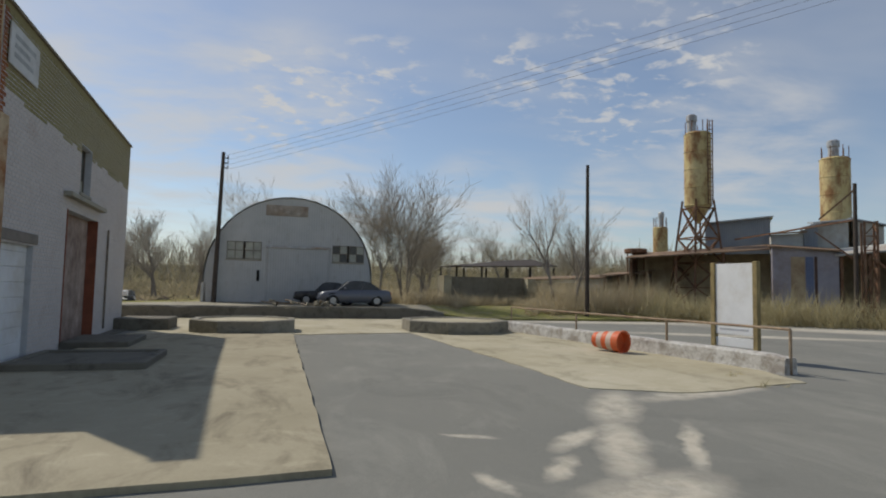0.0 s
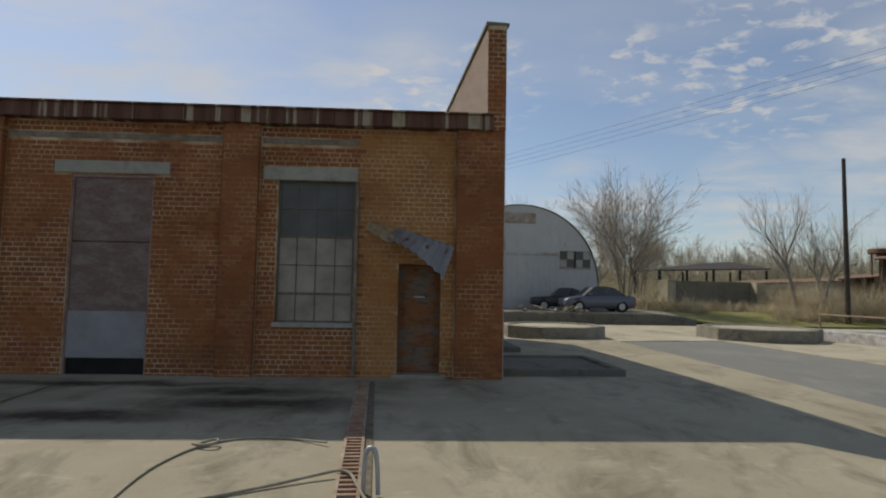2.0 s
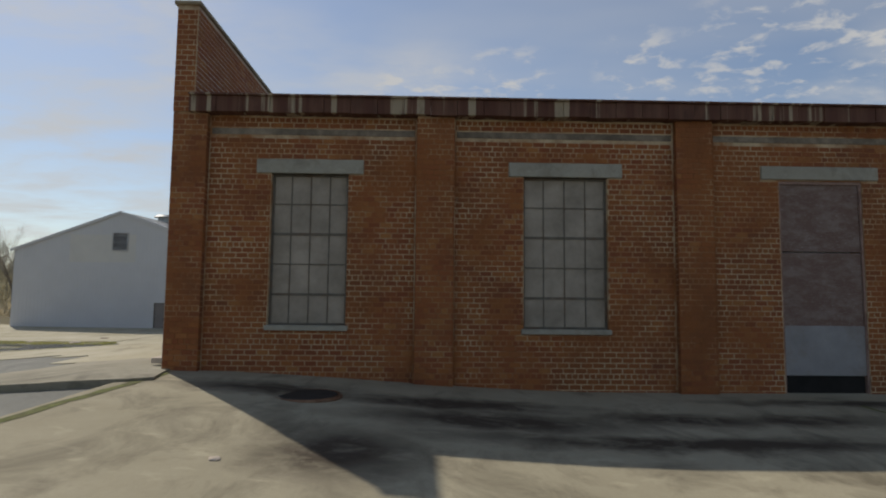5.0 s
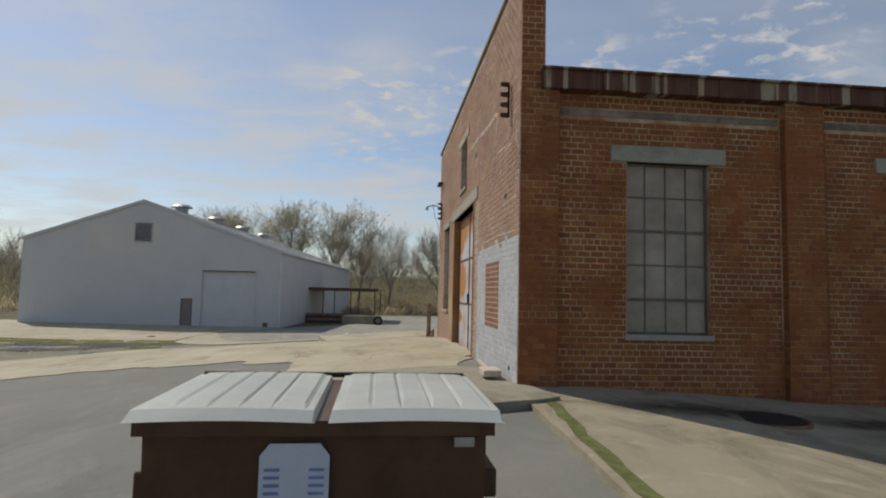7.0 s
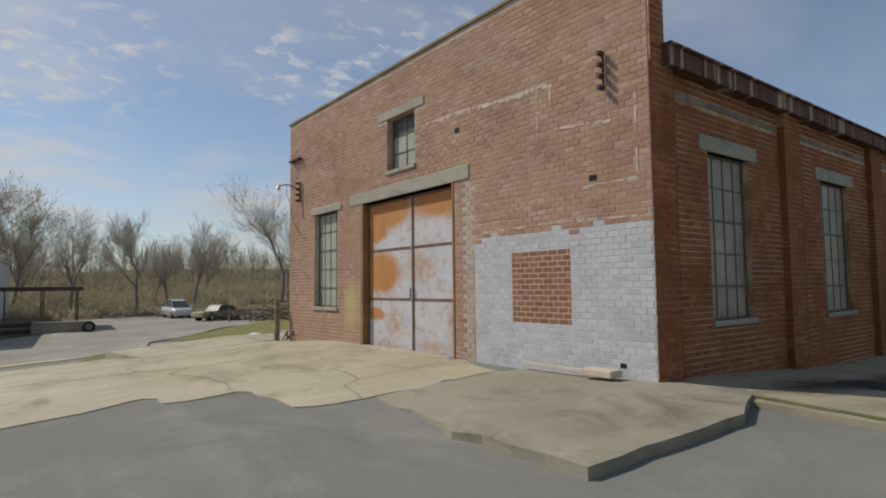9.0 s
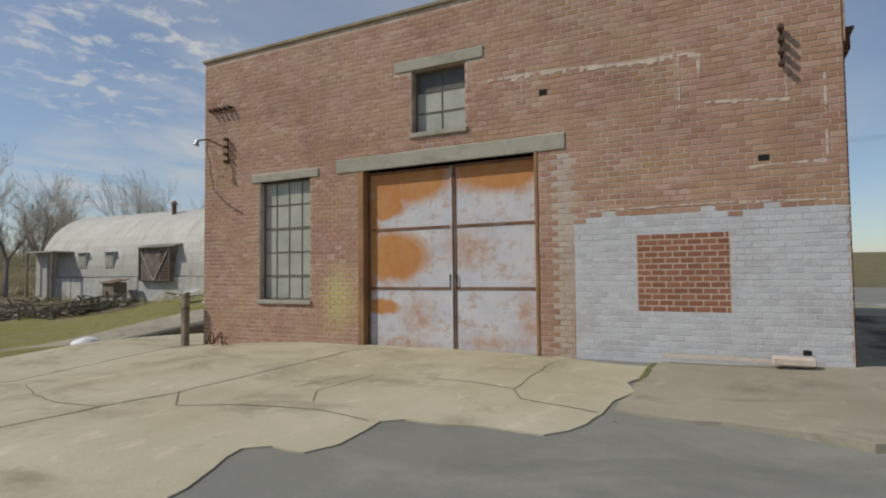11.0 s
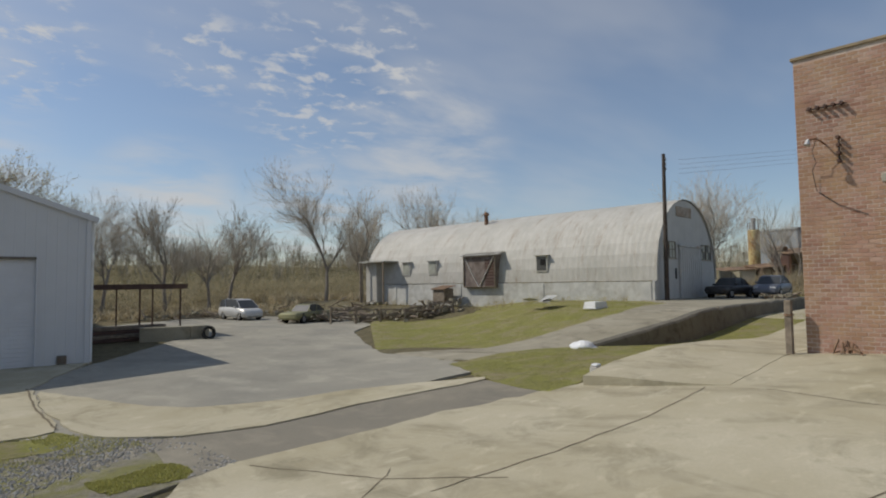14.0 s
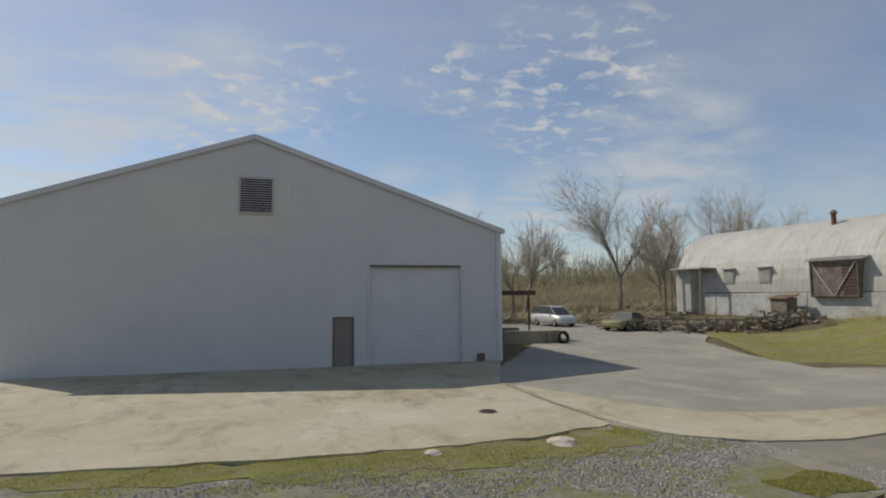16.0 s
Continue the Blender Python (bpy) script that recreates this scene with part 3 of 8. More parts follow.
def dock_wall():
    bm = bmesh.new()
    xs = list(np.arange(-25.5, 9.01, 0.75))
    prev = None
    for x in xs:
        y, zt, zb = dock_edge(x), dock_z(x, dock_edge(x) + 0.3), gz(x, dock_edge(x)) - 0.3
        j = 0.03 * noise.noise((x * 1.7, 0, 0))
        brk = 0.14 * max(0.0, noise.noise((x * 0.8, 3, 0)))
        ring = [bm.verts.new(p) for p in ((x, y - 0.10 + j, zb), (x, y - 0.02 + j, zt + 0.02 - brk), (x, y + 0.04, zt + 0.09 - brk), (x, y + 0.36, zt + 0.09), (x, y + 0.36, zb))]
        if prev:
            for a, b, c, d in zip(prev, ring, ring[1:], prev[1:]):
                bm.faces.new((a, b, c, d))
        else:
            bm.faces.new(ring)
        prev = ring
    bm.faces.new(prev[::-1])
    bmesh.ops.recalc_face_normals(bm, faces=bm.faces[:])
    return part("dock_wall", bm, M_CONC_DARK)


structure(dock_wall(), "dark weathered concrete retaining wall of the loading dock", "retaining wall")

# ---- brick workshop ----
COURSE, BLEN, JOINT = 0.0915, 0.205, 0.013
_unit = {}


def brick_mesh(L, hgt, material, deep=0.006):
    """One brick face: chamfered front and four sides, local x along the wall, y outwards."""
    key = (round(L, 3), material.name)
    if key not in _unit:
        c = 0.004
        v = [(0, -0.004, 0), (L, -0.004, 0), (L, -0.004, hgt), (0, -0.004, hgt), (c, deep, c), (L - c, deep, c), (L - c, deep, hgt - c), (c, deep, hgt - c)]
        me = bpy.data.meshes.new("brick")
        me.from_pydata(v, [], [(4, 5, 6, 7)[::-1], (0, 1, 5, 4)[::-1], (1, 2, 6, 5)[::-1], (2, 3, 7, 6)[::-1], (3, 0, 4, 7)[::-1]])
        me.materials.append(material)
        _unit[key] = me
    return _unit[key]


def lay(width, z0, z1, holes, header_every=0, rng=None):
    """Rectangles (u0, u1, v0, v1, whole) of bricks on a wall with holes (u0, u1, v0, v1)."""
    out, row, v = [], 0, z0
    while v + COURSE * 0.6 <= z1:
        vm = v + COURSE / 2
        cuts = sorted((a, b) for a, b, c, d in holes if c < vm < d)
        free, u = [], 0.0
        for a, b in cuts:
            if a > u:
                free.append((u, a))
            u = max(u, b)
        if u < width:
            free.append((u, width))
        step = BLEN / 2 if header_every and row % header_every == header_every - 1 else BLEN
        start = (row % 2) * step / 2 - step
        for a, b in free:
            p = start + math.floor((a - start) / step) * step
            while p < b:
                q0, q1 = max(a, p), min(b, p + step)
                if q1 - q0 > 0.035:
                    out.append((q0, q1 - JOINT, v, v + COURSE - JOINT, abs(q1 - q0 - BLEN) < 1e-4))
                p += step
        v += COURSE
        row += 1
    return out


def brick_face(wall, origin, udir, ndir, rects, style, near=None):
    """Lays the bricks on a wall: those in the stretch `near` as pieces of their own, the rest joined by look."""
    o, ud, nd = Vector(origin), Vector(udir), Vector(ndir)
    rot = Matrix((ud, nd, Vector((0, 0, 1)))).transposed().to_4x4()
    heaps = {}
    rng = random.Random(7)
    flip = ud.cross(nd).z < 0
    for u0, u1, v0, v1, whole in rects:
        joined, single = style(u0, u1, v0, v1)
        if near and single and near(u0, u1, v0, v1):
            b = new("brick", brick_mesh(u1 - u0, v1 - v0, single))
            b.parent = wall
            b.matrix_basis = Matrix.Translation(o + ud * u0 + Vector((0, 0, v0 - o.z)) + nd * rng.uniform(-0.001, 0.001)) @ rot
            continue
        vs, fs = heaps.setdefault(joined.name, ([], []))
        d = 0.006 + rng.uniform(-0.0012, 0.0012)
        c, n = 0.004, len(vs)
        for uu, vv, dd in ((u0, v0, -0.004), (u1, v0, -0.004), (u1, v1, -0.004), (u0, v1, -0.004), (u0 + c, v0 + c, d), (u1 - c, v0 + c, d), (u1 - c, v1 - c, d), (u0 + c, v1 - c, d)):
            p = o + ud * uu + nd * dd
            vs.append((p.x, p.y, vv))
        q = [(4, 5, 6, 7), (0, 1, 5, 4), (1, 2, 6, 5), (2, 3, 7, 6), (3, 0, 4, 7)]
        fs.extend(tuple(n + i for i in (t if flip is False else t[::-1]))[::-1] for t in q)
    for name, (vs, fs) in heaps.items():
        tagged(raw("brickwork", vs, fs, bpy.data.materials[name], wall), kind="stuff")


workshop = thing("brick_workshop", Matrix(), "long single-storey red brick workshop with tall parapet end walls", "building")


def wall_slab(name, a, b, thick, z0, z1, holes, material):
    """A wall between plan points a and b, thick to its left, with openings (u0, u1, v0, v1) cut right through."""
    a, b = Vector((*a, 0)), Vector((*b, 0))
    L = (b - a).length
    ud = (b - a) / L
    nd = Vector((-ud.y, ud.x, 0))
    us = sorted({0.0, L, *[h[0] for h in holes], *[h[1] for h in holes]})
    vs = sorted({z0, z1, *[h[2] for h in holes], *[h[3] for h in holes]})
    bm = bmesh.new()
    for u0, u1 in zip(us, us[1:]):
        for v0, v1 in zip(vs, vs[1:]):
            um, vm = (u0 + u1) / 2, (v0 + v1) / 2
            if any(h[0] < um < h[1] and h[2] < vm < h[3] for h in holes):
                continue
            m = Matrix((ud, nd, Vector((0, 0, 1)))).transposed().to_4x4()
            m.translation = a
            box(bm, u0, u1, 0, thick, v0, v1, m=m)
    bmesh.ops.remove_doubles(bm, verts=bm.verts[:], dist=0.0005)
    seen, dead = {}, []
    for f in bm.faces:
        key = tuple(round(c, 3) for c in f.calc_center_median())
        if key in seen:
            dead += [f, seen[key]]
        seen[key] = f
    bmesh.ops.delete(bm, geom=list(set(dead)), context="FACES")
    return part(name, bm, material, workshop)


# south wall
SX0, SX1, SY = -23.15, -4.4, 11.74
W_OPEN = [(-21.46, -20.13, 1.45, 4.07), (-17.07, -15.59, 1.42, 4.07), (-8.72, -7.27, 1.36, 4.07)]
D_OPEN = (-12.53, -11.03, 0.2, 4.07)
S_OPEN = (-6.41, -5.6, 0.2, 2.5)
holes = [(a - SX0, b - SX0, c, d) for a, b, c, d in W_OPEN + [D_OPEN, S_OPEN]]
south = wall_slab("wall_south", (SX0 + 0.012, SY), (SX1, SY), 0.36, -0.2, 5.1, [(a - 0.012, b - 0.012, c, d) for a, b, c, d in holes], M_MORTAR_S)
PIL = [(-23.15, -22.54), (-18.96, -18.27), (-14.42, -13.73), (-9.76, -9.06), (-5.34, -4.4)]
lint_holes = [(a - SX0 - 0.26, b - SX0 + 0.26, 4.07, 4.32) for a, b, c, d in W_OPEN[:2]] + [(-9.0 - SX0, -7.22 - SX0, 4.05, 4.3), (-12.85 - SX0, -10.74 - SX0, 4.09, 4.33)]
band_holes = [(a[1] - SX0, b[0] - SX0, 4.74, 4.86) for a, b in zip(PIL[:3], PIL[1:4])] + [(-9.06 - SX0, -7.2 - SX0, 4.74, 4.86)]
pil_holes = [(a - SX0, b - SX0, -1, 6) for a, b in PIL]


def south_style(u0, u1, v0, v1):
    x = SX0 + u0
    if -7.24 < x < -5.3:
        return M_BRICK_YEL, None
    return M_BRICK, M_BRICK_OB


rects = lay(SX1 - SX0, 0.125, 5.06, holes + lint_holes + band_holes + pil_holes, 6)
brick_face(south, (SX0, SY, 0), (1, 0, 0), (0, -1, 0), rects, south_style, lambda a, b, c, d: -13.73 < SX0 + a and SX0 + b < -11.1 + 2.05 and 2.3 < c < 3.6)
for a, b in PIL:
    p = wall_slab("pilaster", (a + 0.02, SY - 0.12), (b - 0.02, SY - 0.12), 0.13, -0.2, 5.1, [], M_MORTAR_P)
    brick_face(p, (a + 0.01, SY - 0.12, 0), (1, 0, 0), (0, -1, 0), lay(b - a - 0.02, 0.125, 5.06, [], 6), lambda *r: (M_BRICK, None))
    for xs, nd in ((a + 0.02, -1), (b - 0.02, 1)):
        if xs < SX0 + 0.1 or xs > SX1 - 0.1:
            continue
        rr = [(0.0, 0.13, 0.2 + i * COURSE, 0.2 + (i + 1) * COURSE - JOINT, False) for i in range(51)]
        brick_face(p, (xs, SY - 0.13, 0), (0, 1, 0), (nd, 0, 0), rr, lambda *r: (M_BRICK, None))

for u0, u1, v0, v1 in lint_holes:
    bm = bmesh.new()
    box(bm, SX0 + u0, SX0 + u1, SY - 0.035, SY + 0.3, v0, v1, 0.012)
    part("lintel", bm, M_LINTEL, workshop)
for u0, u1, v0, v1 in band_holes:
    part("timber_band", boxm(SX0 + u0 + 0.02, SX0 + u1 - 0.02, SY - 0.012, SY + 0.1, v0 + 0.01, v1, bevel=0.008), M_WOOD, workshop)

k = Mat("rusted_fascia", 0.75, 0.1)
streak = k.noise(1.3, 4, 0.6, (3.2, 1, 0.12), 0.42, 0.6)
c = k.mix(streak, (0.105, 0.045, 0.03), (0.15, 0.075, 0.05))
c = k.mix(k.noise(2.2, 3, 0.5, (2.6, 1, 0.05), 0.57, 0.62), c, (0.36, 0.29, 0.20))
k.color(k.mix(k.mul(k.noise(6, 4, 0.6, (1, 1, 0.4), 0.5, 0.7), 0.5), c, (0.06, 0.03, 0.022))).bump(k.noise(12, 4), 0.3, 0.006)
M_FASCIA = k.m


def fascia():
    bm = bmesh.new()
    xs = np.arange(SX0 + 0.3, SX1 - 0.25, 0.46)
    for i, x in enumerate(xs):
        w = min(0.46, SX1 - 0.25 - x) - 0.004
        box(bm, x, x + w, SY - 0.24 + 0.01 * (i % 2), SY + 0.02, 5.08 + 0.006 * ((i * 7) % 3), 5.36, 0.006)
    box(bm, SX0 + 0.3, SX1 - 0.25, SY - 0.29, SY + 0.1, 5.36, 5.395, 0.006)
    return bm


part("fascia", fascia(), M_FASCIA, workshop, "rusted streaked steel fascia")


def window(x0, x1, z0, z1, cols, rows, origin, udir, ndir, heavy=(1, 2), dark=(), parent=None, sill=True, setback=0.12, bars=0.018, glass=None):
    """A steel window: frame, glazing bars, panes and a sill. Local u along the wall, n outwards."""
    ud, nd = Vector(udir), Vector(ndir)
    rot = Matrix((ud, nd, Vector((0, 0, 1)))).transposed().to_4x4()
    rot.translation = Vector(origin)
    W, n = x1 - x0, -setback
    bm = bmesh.new()
    for a, b, c, d in ((0, 0.035, 0, z1 - z0), (W - 0.035, W, 0, z1 - z0), (0.035, W - 0.035, 0, 0.035), (0.035, W - 0.035, z1 - z0 - 0.035, z1 - z0)):
        box(bm, x0 + a, x0 + b, n - 0.03, n + 0.03, z0 + c, z0 + d)
    bmesh.ops.remove_doubles(bm, verts=bm.verts[:], dist=0.001)
    bmesh.ops.transform(bm, matrix=rot, verts=bm.verts[:])
    win = part("window", bm, M_FRAME, parent if parent is not None else workshop)
    bars_ = [(x0 + W * i / cols - bars / 2, x0 + W * i / cols + bars / 2, n - 0.012, n + 0.016, z0 + 0.035, z1 - 0.035) for i in range(1, cols)]
    for j in range(1, rows):
        v, w = z0 + (z1 - z0) * j / rows, bars * (2.4 if j in heavy else 1.0)
        bars_.append((x0 + 0.035, x1 - 0.035, n - 0.015, n + 0.02, v - w / 2, v + w / 2))
    for q in bars_:
        bm = boxm(*q)
        bmesh.ops.transform(bm, matrix=rot, verts=bm.verts[:])
        part("glazing_bar", bm, M_FRAME, win)
    pw, ph = W / cols, (z1 - z0) / rows
    for i in range(cols):
        for j in range(rows):
            bm = boxm(x0 + pw * i + 0.004, x0 + pw * (i + 1) - 0.004, n - 0.004, n + 0.002, z0 + ph * j + 0.004, z0 + ph * (j + 1) - 0.004)
            bmesh.ops.transform(bm, matrix=rot, verts=bm.verts[:])
            part("pane", bm, M_PANE_D if (i, j) in dark else (glass or M_PANE), win)
    if sill:
        bm = boxm(x0 - 0.04, x1 + 0.04, -0.3, 0.05, z0 - 0.09, z0, bevel=0.01)
        bmesh.ops.transform(bm, matrix=rot, verts=bm.verts[:])
        part("sill", bm, M_LINTEL, win)
    return win


for (a, b, c, d), dk in zip(W_OPEN, ((), (), ((0, 4), (1, 4), (2, 4), (3, 4), (0, 3), (1, 3), (2, 3), (3, 3)))):
    window(a, b, c, d, 4, 5, (0, SY, 0), (1, 0, 0), (0, -1, 0), heavy=(1, 3), dark=dk, glass=M_PANE_S)

# boarded doorway: steel frame, sheets, a dark gap at the foot
a, b, c, d = D_OPEN
frame_bm = bmesh.new()
for q in ((a, a + 0.035, 0.3, d), (b - 0.035, b, 0.3, d), (a + 0.035, b - 0.035, d - 0.05, d)):
    box(frame_bm, q[0], q[1], SY + 0.02, SY + 0.1, q[2], q[3])
bdoor = part("boarded_door", frame_bm, plain("pink_primer", (0.30, 0.20, 0.165), 0.8, 0, 0.3, 4, (0.14, 0.08, 0.06)), workshop, "tall doorway closed with peeling painted sheets")
part("sheet_panel", boxm(a + 0.036, b - 0.036, SY + 0.05, SY + 0.08, 2.82, d - 0.05, bevel=0.006), M_PEEL, bdoor)
part("sheet_panel", boxm(a + 0.036, b - 0.036, SY + 0.045, SY + 0.075, 1.5, 2.80, bevel=0.006), M_PEEL, bdoor)
part("lower_board", boxm(a + 0.036, b - 0.036, SY + 0.03, SY + 0.06, 0.66, 1.52, bevel=0.006), M_BOARD, bdoor, "grey painted lower board")
# Black board paints in the shade of the gap below the sheets.
part("kick_board", boxm(a + 0.05, b - 0.05, SY + 0.07, SY + 0.1, 0.2, 0.72, bevel=0.006), M_BLACK, bdoor, "black board standing in for the dark gap at the foot")

# small door under the torn awning
a, b, c, d = S_OPEN
k = Mat("flaking_door", 0.8)
c0 = k.mix(k.noise(1.6, 5, 0.6, (1, 1, 2.4), 0.46, 0.56), (0.24, 0.10, 0.04), (0.19, 0.135, 0.10))
k.color(k.mix(k.mul(k.noise(5, 5, 0.7, (1, 1, 3), 0.5, 0.66), 0.8), c0, (0.06, 0.045, 0.035))).bump(k.noise(18, 4), 0.3, 0.006)
M_FLAKE = k.m
sdoor = part("side_door", boxm(a, b, SY + 0.27, SY + 0.31, 0.3, d, bevel=0.006), M_FLAKE, workshop, "flaking brown wooden door")
for i in range(4):
    z = 0.42 + i * 0.5
    part("door_panel", boxm(a + 0.1, b - 0.1, SY + 0.255, SY + 0.275, z, z + 0.4, bevel=0.008), M_FLAKE, sdoor)
part("letter_plate", boxm(a + 0.3, a + 0.52, SY + 0.245, SY + 0.257, 1.86, 1.885), M_STEEL, sdoor)
part("door_step", boxm(a - 0.1, b + 0.1, SY - 0.12, SY + 0.3, 0.1, 0.42, bevel=0.01), M_CONC_GREY, workshop)


def torn_awning():
    bm = bmesh.new()
    A, B, C, D = Vector((-6.42, SY - 0.15, 3.17)), Vector((-5.36, SY - 0.15, 2.84)), Vector((-5.58, SY - 0.62, 2.32)), Vector((-6.66, SY - 0.6, 2.88))
    n, m = 26, 6
    g = []
    for i in range(n + 1):
        u = i / n
        r = []
        for j in range(m + 1):
            v = j / m
            p = A.lerp(B, u).lerp(D.lerp(C, u), v)
            p.z += 0.022 * math.sin(i * 1.9) + 0.10 * math.sin(u * 3.6 + 0.4) * v
            r.append(bm.verts.new(p))
        g.append(r)
    for i in range(n):
        for j in range(m):
            if u and (i * 7 + j * 3) % 53 != 5:
                bm.faces.new((g[i][j], g[i + 1][j], g[i + 1][j + 1], g[i][j + 1]))
    bmesh.ops.solidify(bm, geom=bm.faces[:], thickness=0.006)
    return bm


awn = thing("torn_awning", Matrix(), "torn corrugated tin awning sagging over a brown door", "awning")
part("tin_sheet", torn_awning(), plain("bleached_tin", (0.44, 0.43, 0.43), 0.6, 0.15, 0.2, 3, (0.24, 0.16, 0.11)), awn)
bm = bmesh.new()
beam(bm, (-6.98, SY - 0.06, 3.22), (-5.7, SY - 0.06, 2.92), 0.05, 0.09)
beam(bm, (-7.0, SY - 0.05, 3.22), (-6.5, SY - 0.55, 2.9), 0.05, 0.16)
part("rafter", bm, plain("tan_splintered_wood", (0.33, 0.24, 0.14), 0.9, 0, 0.4, 6), awn)
bm = tubem((-7.22, SY - 0.05, 0.4), (-7.22, SY - 0.05, 4.0), 0.035)
tagged(part("drain_pipe", bm, M_WOOD), "thin rusty drain pipe on the brick wall", "pipe")

# west wall
WX, WY0, WY1 = -23.15, 11.62, 24.0
wd = (15.94, 19.62, 0.3, 4.05)
ww = (20.85, 22.26, 1.5, 4.05)
wu = (17.27, 18.39, 4.66, 5.86)
uw = lambda y: WY1 - y                         # the wall runs from north to south
wh = [(uw(q[1]), uw(q[0]), q[2], q[3]) for q in (wd, ww, wu)]
west = wall_slab("wall_west", (WX, WY1), (WX, WY0 + 0.01), 0.36, -0.4, 7.0, wh, M_MORTAR)
wl = [(uw(20.16), uw(15.46), 4.05, 4.33), (uw(22.5), uw(20.62), 4.05, 4.22), (uw(18.76), uw(16.9), 5.86, 6.07)]


def west_style(u0, u1, v0, v1):
    y = WY1 - u0
    yc, zc = WY1 - (u0 + u1) / 2, (v0 + v1) / 2
    edge = 2.88 + 0.22 * noise.noise((yc * 2.2, 0, 7))
    if 13.07 < yc < 14.36 and 1.40 < zc < 2.57:
        return M_BRICK_NEW, M_BRICK_NEW
    if 15.37 < yc < 15.68 and zc < 4.02:
        return M_BRICK_PALE, None
    if yc < 15.33 and zc < edge:
        return M_BRICK_WHITE, None
    return M_BRICKW, M_BRICKW_OB




def lay_in(u0, u1, z0, z1, holes_=()):
    """Bricks inside one rectangle of the wall."""
    return [(a + u0, b + u0, c, d, e) for a, b, c, d, e in lay(u1 - u0, z0, z1, [(a - u0, b - u0, c, d) for a, b, c, d in holes_])]


white_r, patch_r = (uw(15.34), uw(WY0), -1, 2.9), (uw(14.36), uw(13.07), 1.405, 2.575)
rects = lay(WY1 - WY0, 0.05, 6.94, wh + wl + [white_r], 0) + lay_in(white_r[0], white_r[1], 0.05, 2.86, [patch_r]) + lay_in(*patch_r)
brick_face(west, (WX, WY1, 0), (0, -1, 0), (-1, 0, 0), rects, west_style,
           lambda a, b, c, d: (13.0 < WY1 - b and WY1 - a < 14.5 and 1.3 < c < 2.6) or (12.0 < WY1 - b and WY1 - a < 15.0 and 3.05 < c < 3.9))
for (u0, u1, v0, v1) in wl:
    part("lintel", boxm(WX - 0.03, WX + 0.3, WY1 - u1, WY1 - u0, v0, v1, bevel=0.012), M_LINTEL, workshop)
window(uw(ww[1]), uw(ww[0]), ww[2], ww[3], 4, 5, (WX, WY1, 0), (0, -1, 0), (-1, 0, 0), heavy=(1, 3), setback=0.16)
window(uw(wu[1]), uw(wu[0]), wu[2], wu[3], 2, 3, (WX, WY1, 0), (0, -1, 0), (-1, 0, 0), heavy=(), setback=0.18, dark=((0, 2), (1, 2)))
part("limewash", boxm(WX - 0.0022, WX + 0.01, 11.66, 15.33, 0.0, 2.9), M_MORTAR_W, workshop)
part("infill_bed", boxm(WX - 0.0036, WX + 0.01, 13.06, 14.37, 1.41, 2.57), M_MORTAR_N, workshop)
# ochre door jambs
for y0, y1 in ((19.5, 19.62), (15.94, 16.0)):
    part("door_jamb", boxm(WX - 0.02, WX + 0.3, y0, y1, 0.3, 4.05, bevel=0.008), plain("ochre_jamb", (0.27, 0.15, 0.07), 0.85, 0, 0.3, 2), workshop)


def leaf(y0, y1):
    d = part("door_leaf", boxm(WX + 0.16, WX + 0.2, y0 + 0.01, y1 - 0.01, 0.52, 4.03, bevel=0.005), M_DOORP, workshop, "steel door leaf with peeling orange and grey paint")
    for z in (0.53, 1.72, 2.86, 3.97):
        part("rail", boxm(WX + 0.145, WX + 0.17, y0 + 0.01, y1 - 0.01, z, z + 0.05, bevel=0.004), M_RUST, d)
    for y in (y0 + 0.01, y1 - 0.05):
        part("stile", boxm(WX + 0.14, WX + 0.168, y, y + 0.04, 0.53, 4.02, bevel=0.004), M_RUST if y > y0 + 0.1 else M_DOORP, d)
    return d


leaf(17.62, 19.5)
leaf(16.0, 17.61)
for y in (17.54, 17.68):
    part("door_pull", tubem((WX + 0.13, y, 1.75), (WX + 0.13, y, 2.0), 0.012), M_DARK, workshop)

EY0, EY1 = 11.62, 24.0
M_BRICK_IN = brick_mat("pale_parapet_brick", [(0.42, 0.30, 0.21), (0.47, 0.345, 0.25), (0.38, 0.26, 0.18)], "island", 0.1)
# east wall, slightly skewed in plan, painted, with an olive band under the parapet
EA, EB = Vector((-4.4, 11.66, 0)), Vector((-5.4, 24.0, 0))
EU = (EB - EA).normalized()
EN = Vector((EU.y, -EU.x, 0))
EL = (EB - EA).length
EM = Matrix((EU, EN, Vector((0, 0, 1)))).transposed().to_4x4()
EM.translation = EA
E_DOOR, E_UP, E_ROLL = (4.6, 7.85, 0.2, 3.85), (5.65, 6.75, 4.45, 5.75), (0.25, 2.3, 0.2, 2.8)
eh = [E_DOOR, E_UP, E_ROLL]
east = wall_slab("wall_east", EA.xy, EB.xy, 0.36, -0.2, 7.05, eh, M_MORTAR_W)


def epart(name, bm, material, parent, label=""):
    bmesh.ops.transform(bm, matrix=EM, verts=bm.verts[:])
    bmesh.ops.recalc_face_normals(bm, faces=bm.faces[:])
    return part(name, bm, material, parent, label)


def east_style(u0, u1, v0, v1):
    if u0 < 0.2 and u1 < 0.35:
        return M_BRICK, None
    return (M_BRICK_OLIVE if v0 > 5.5 + 0.12 * noise.noise((u0 * 0.8, 1, 0)) else M_BRICK_EAST), None


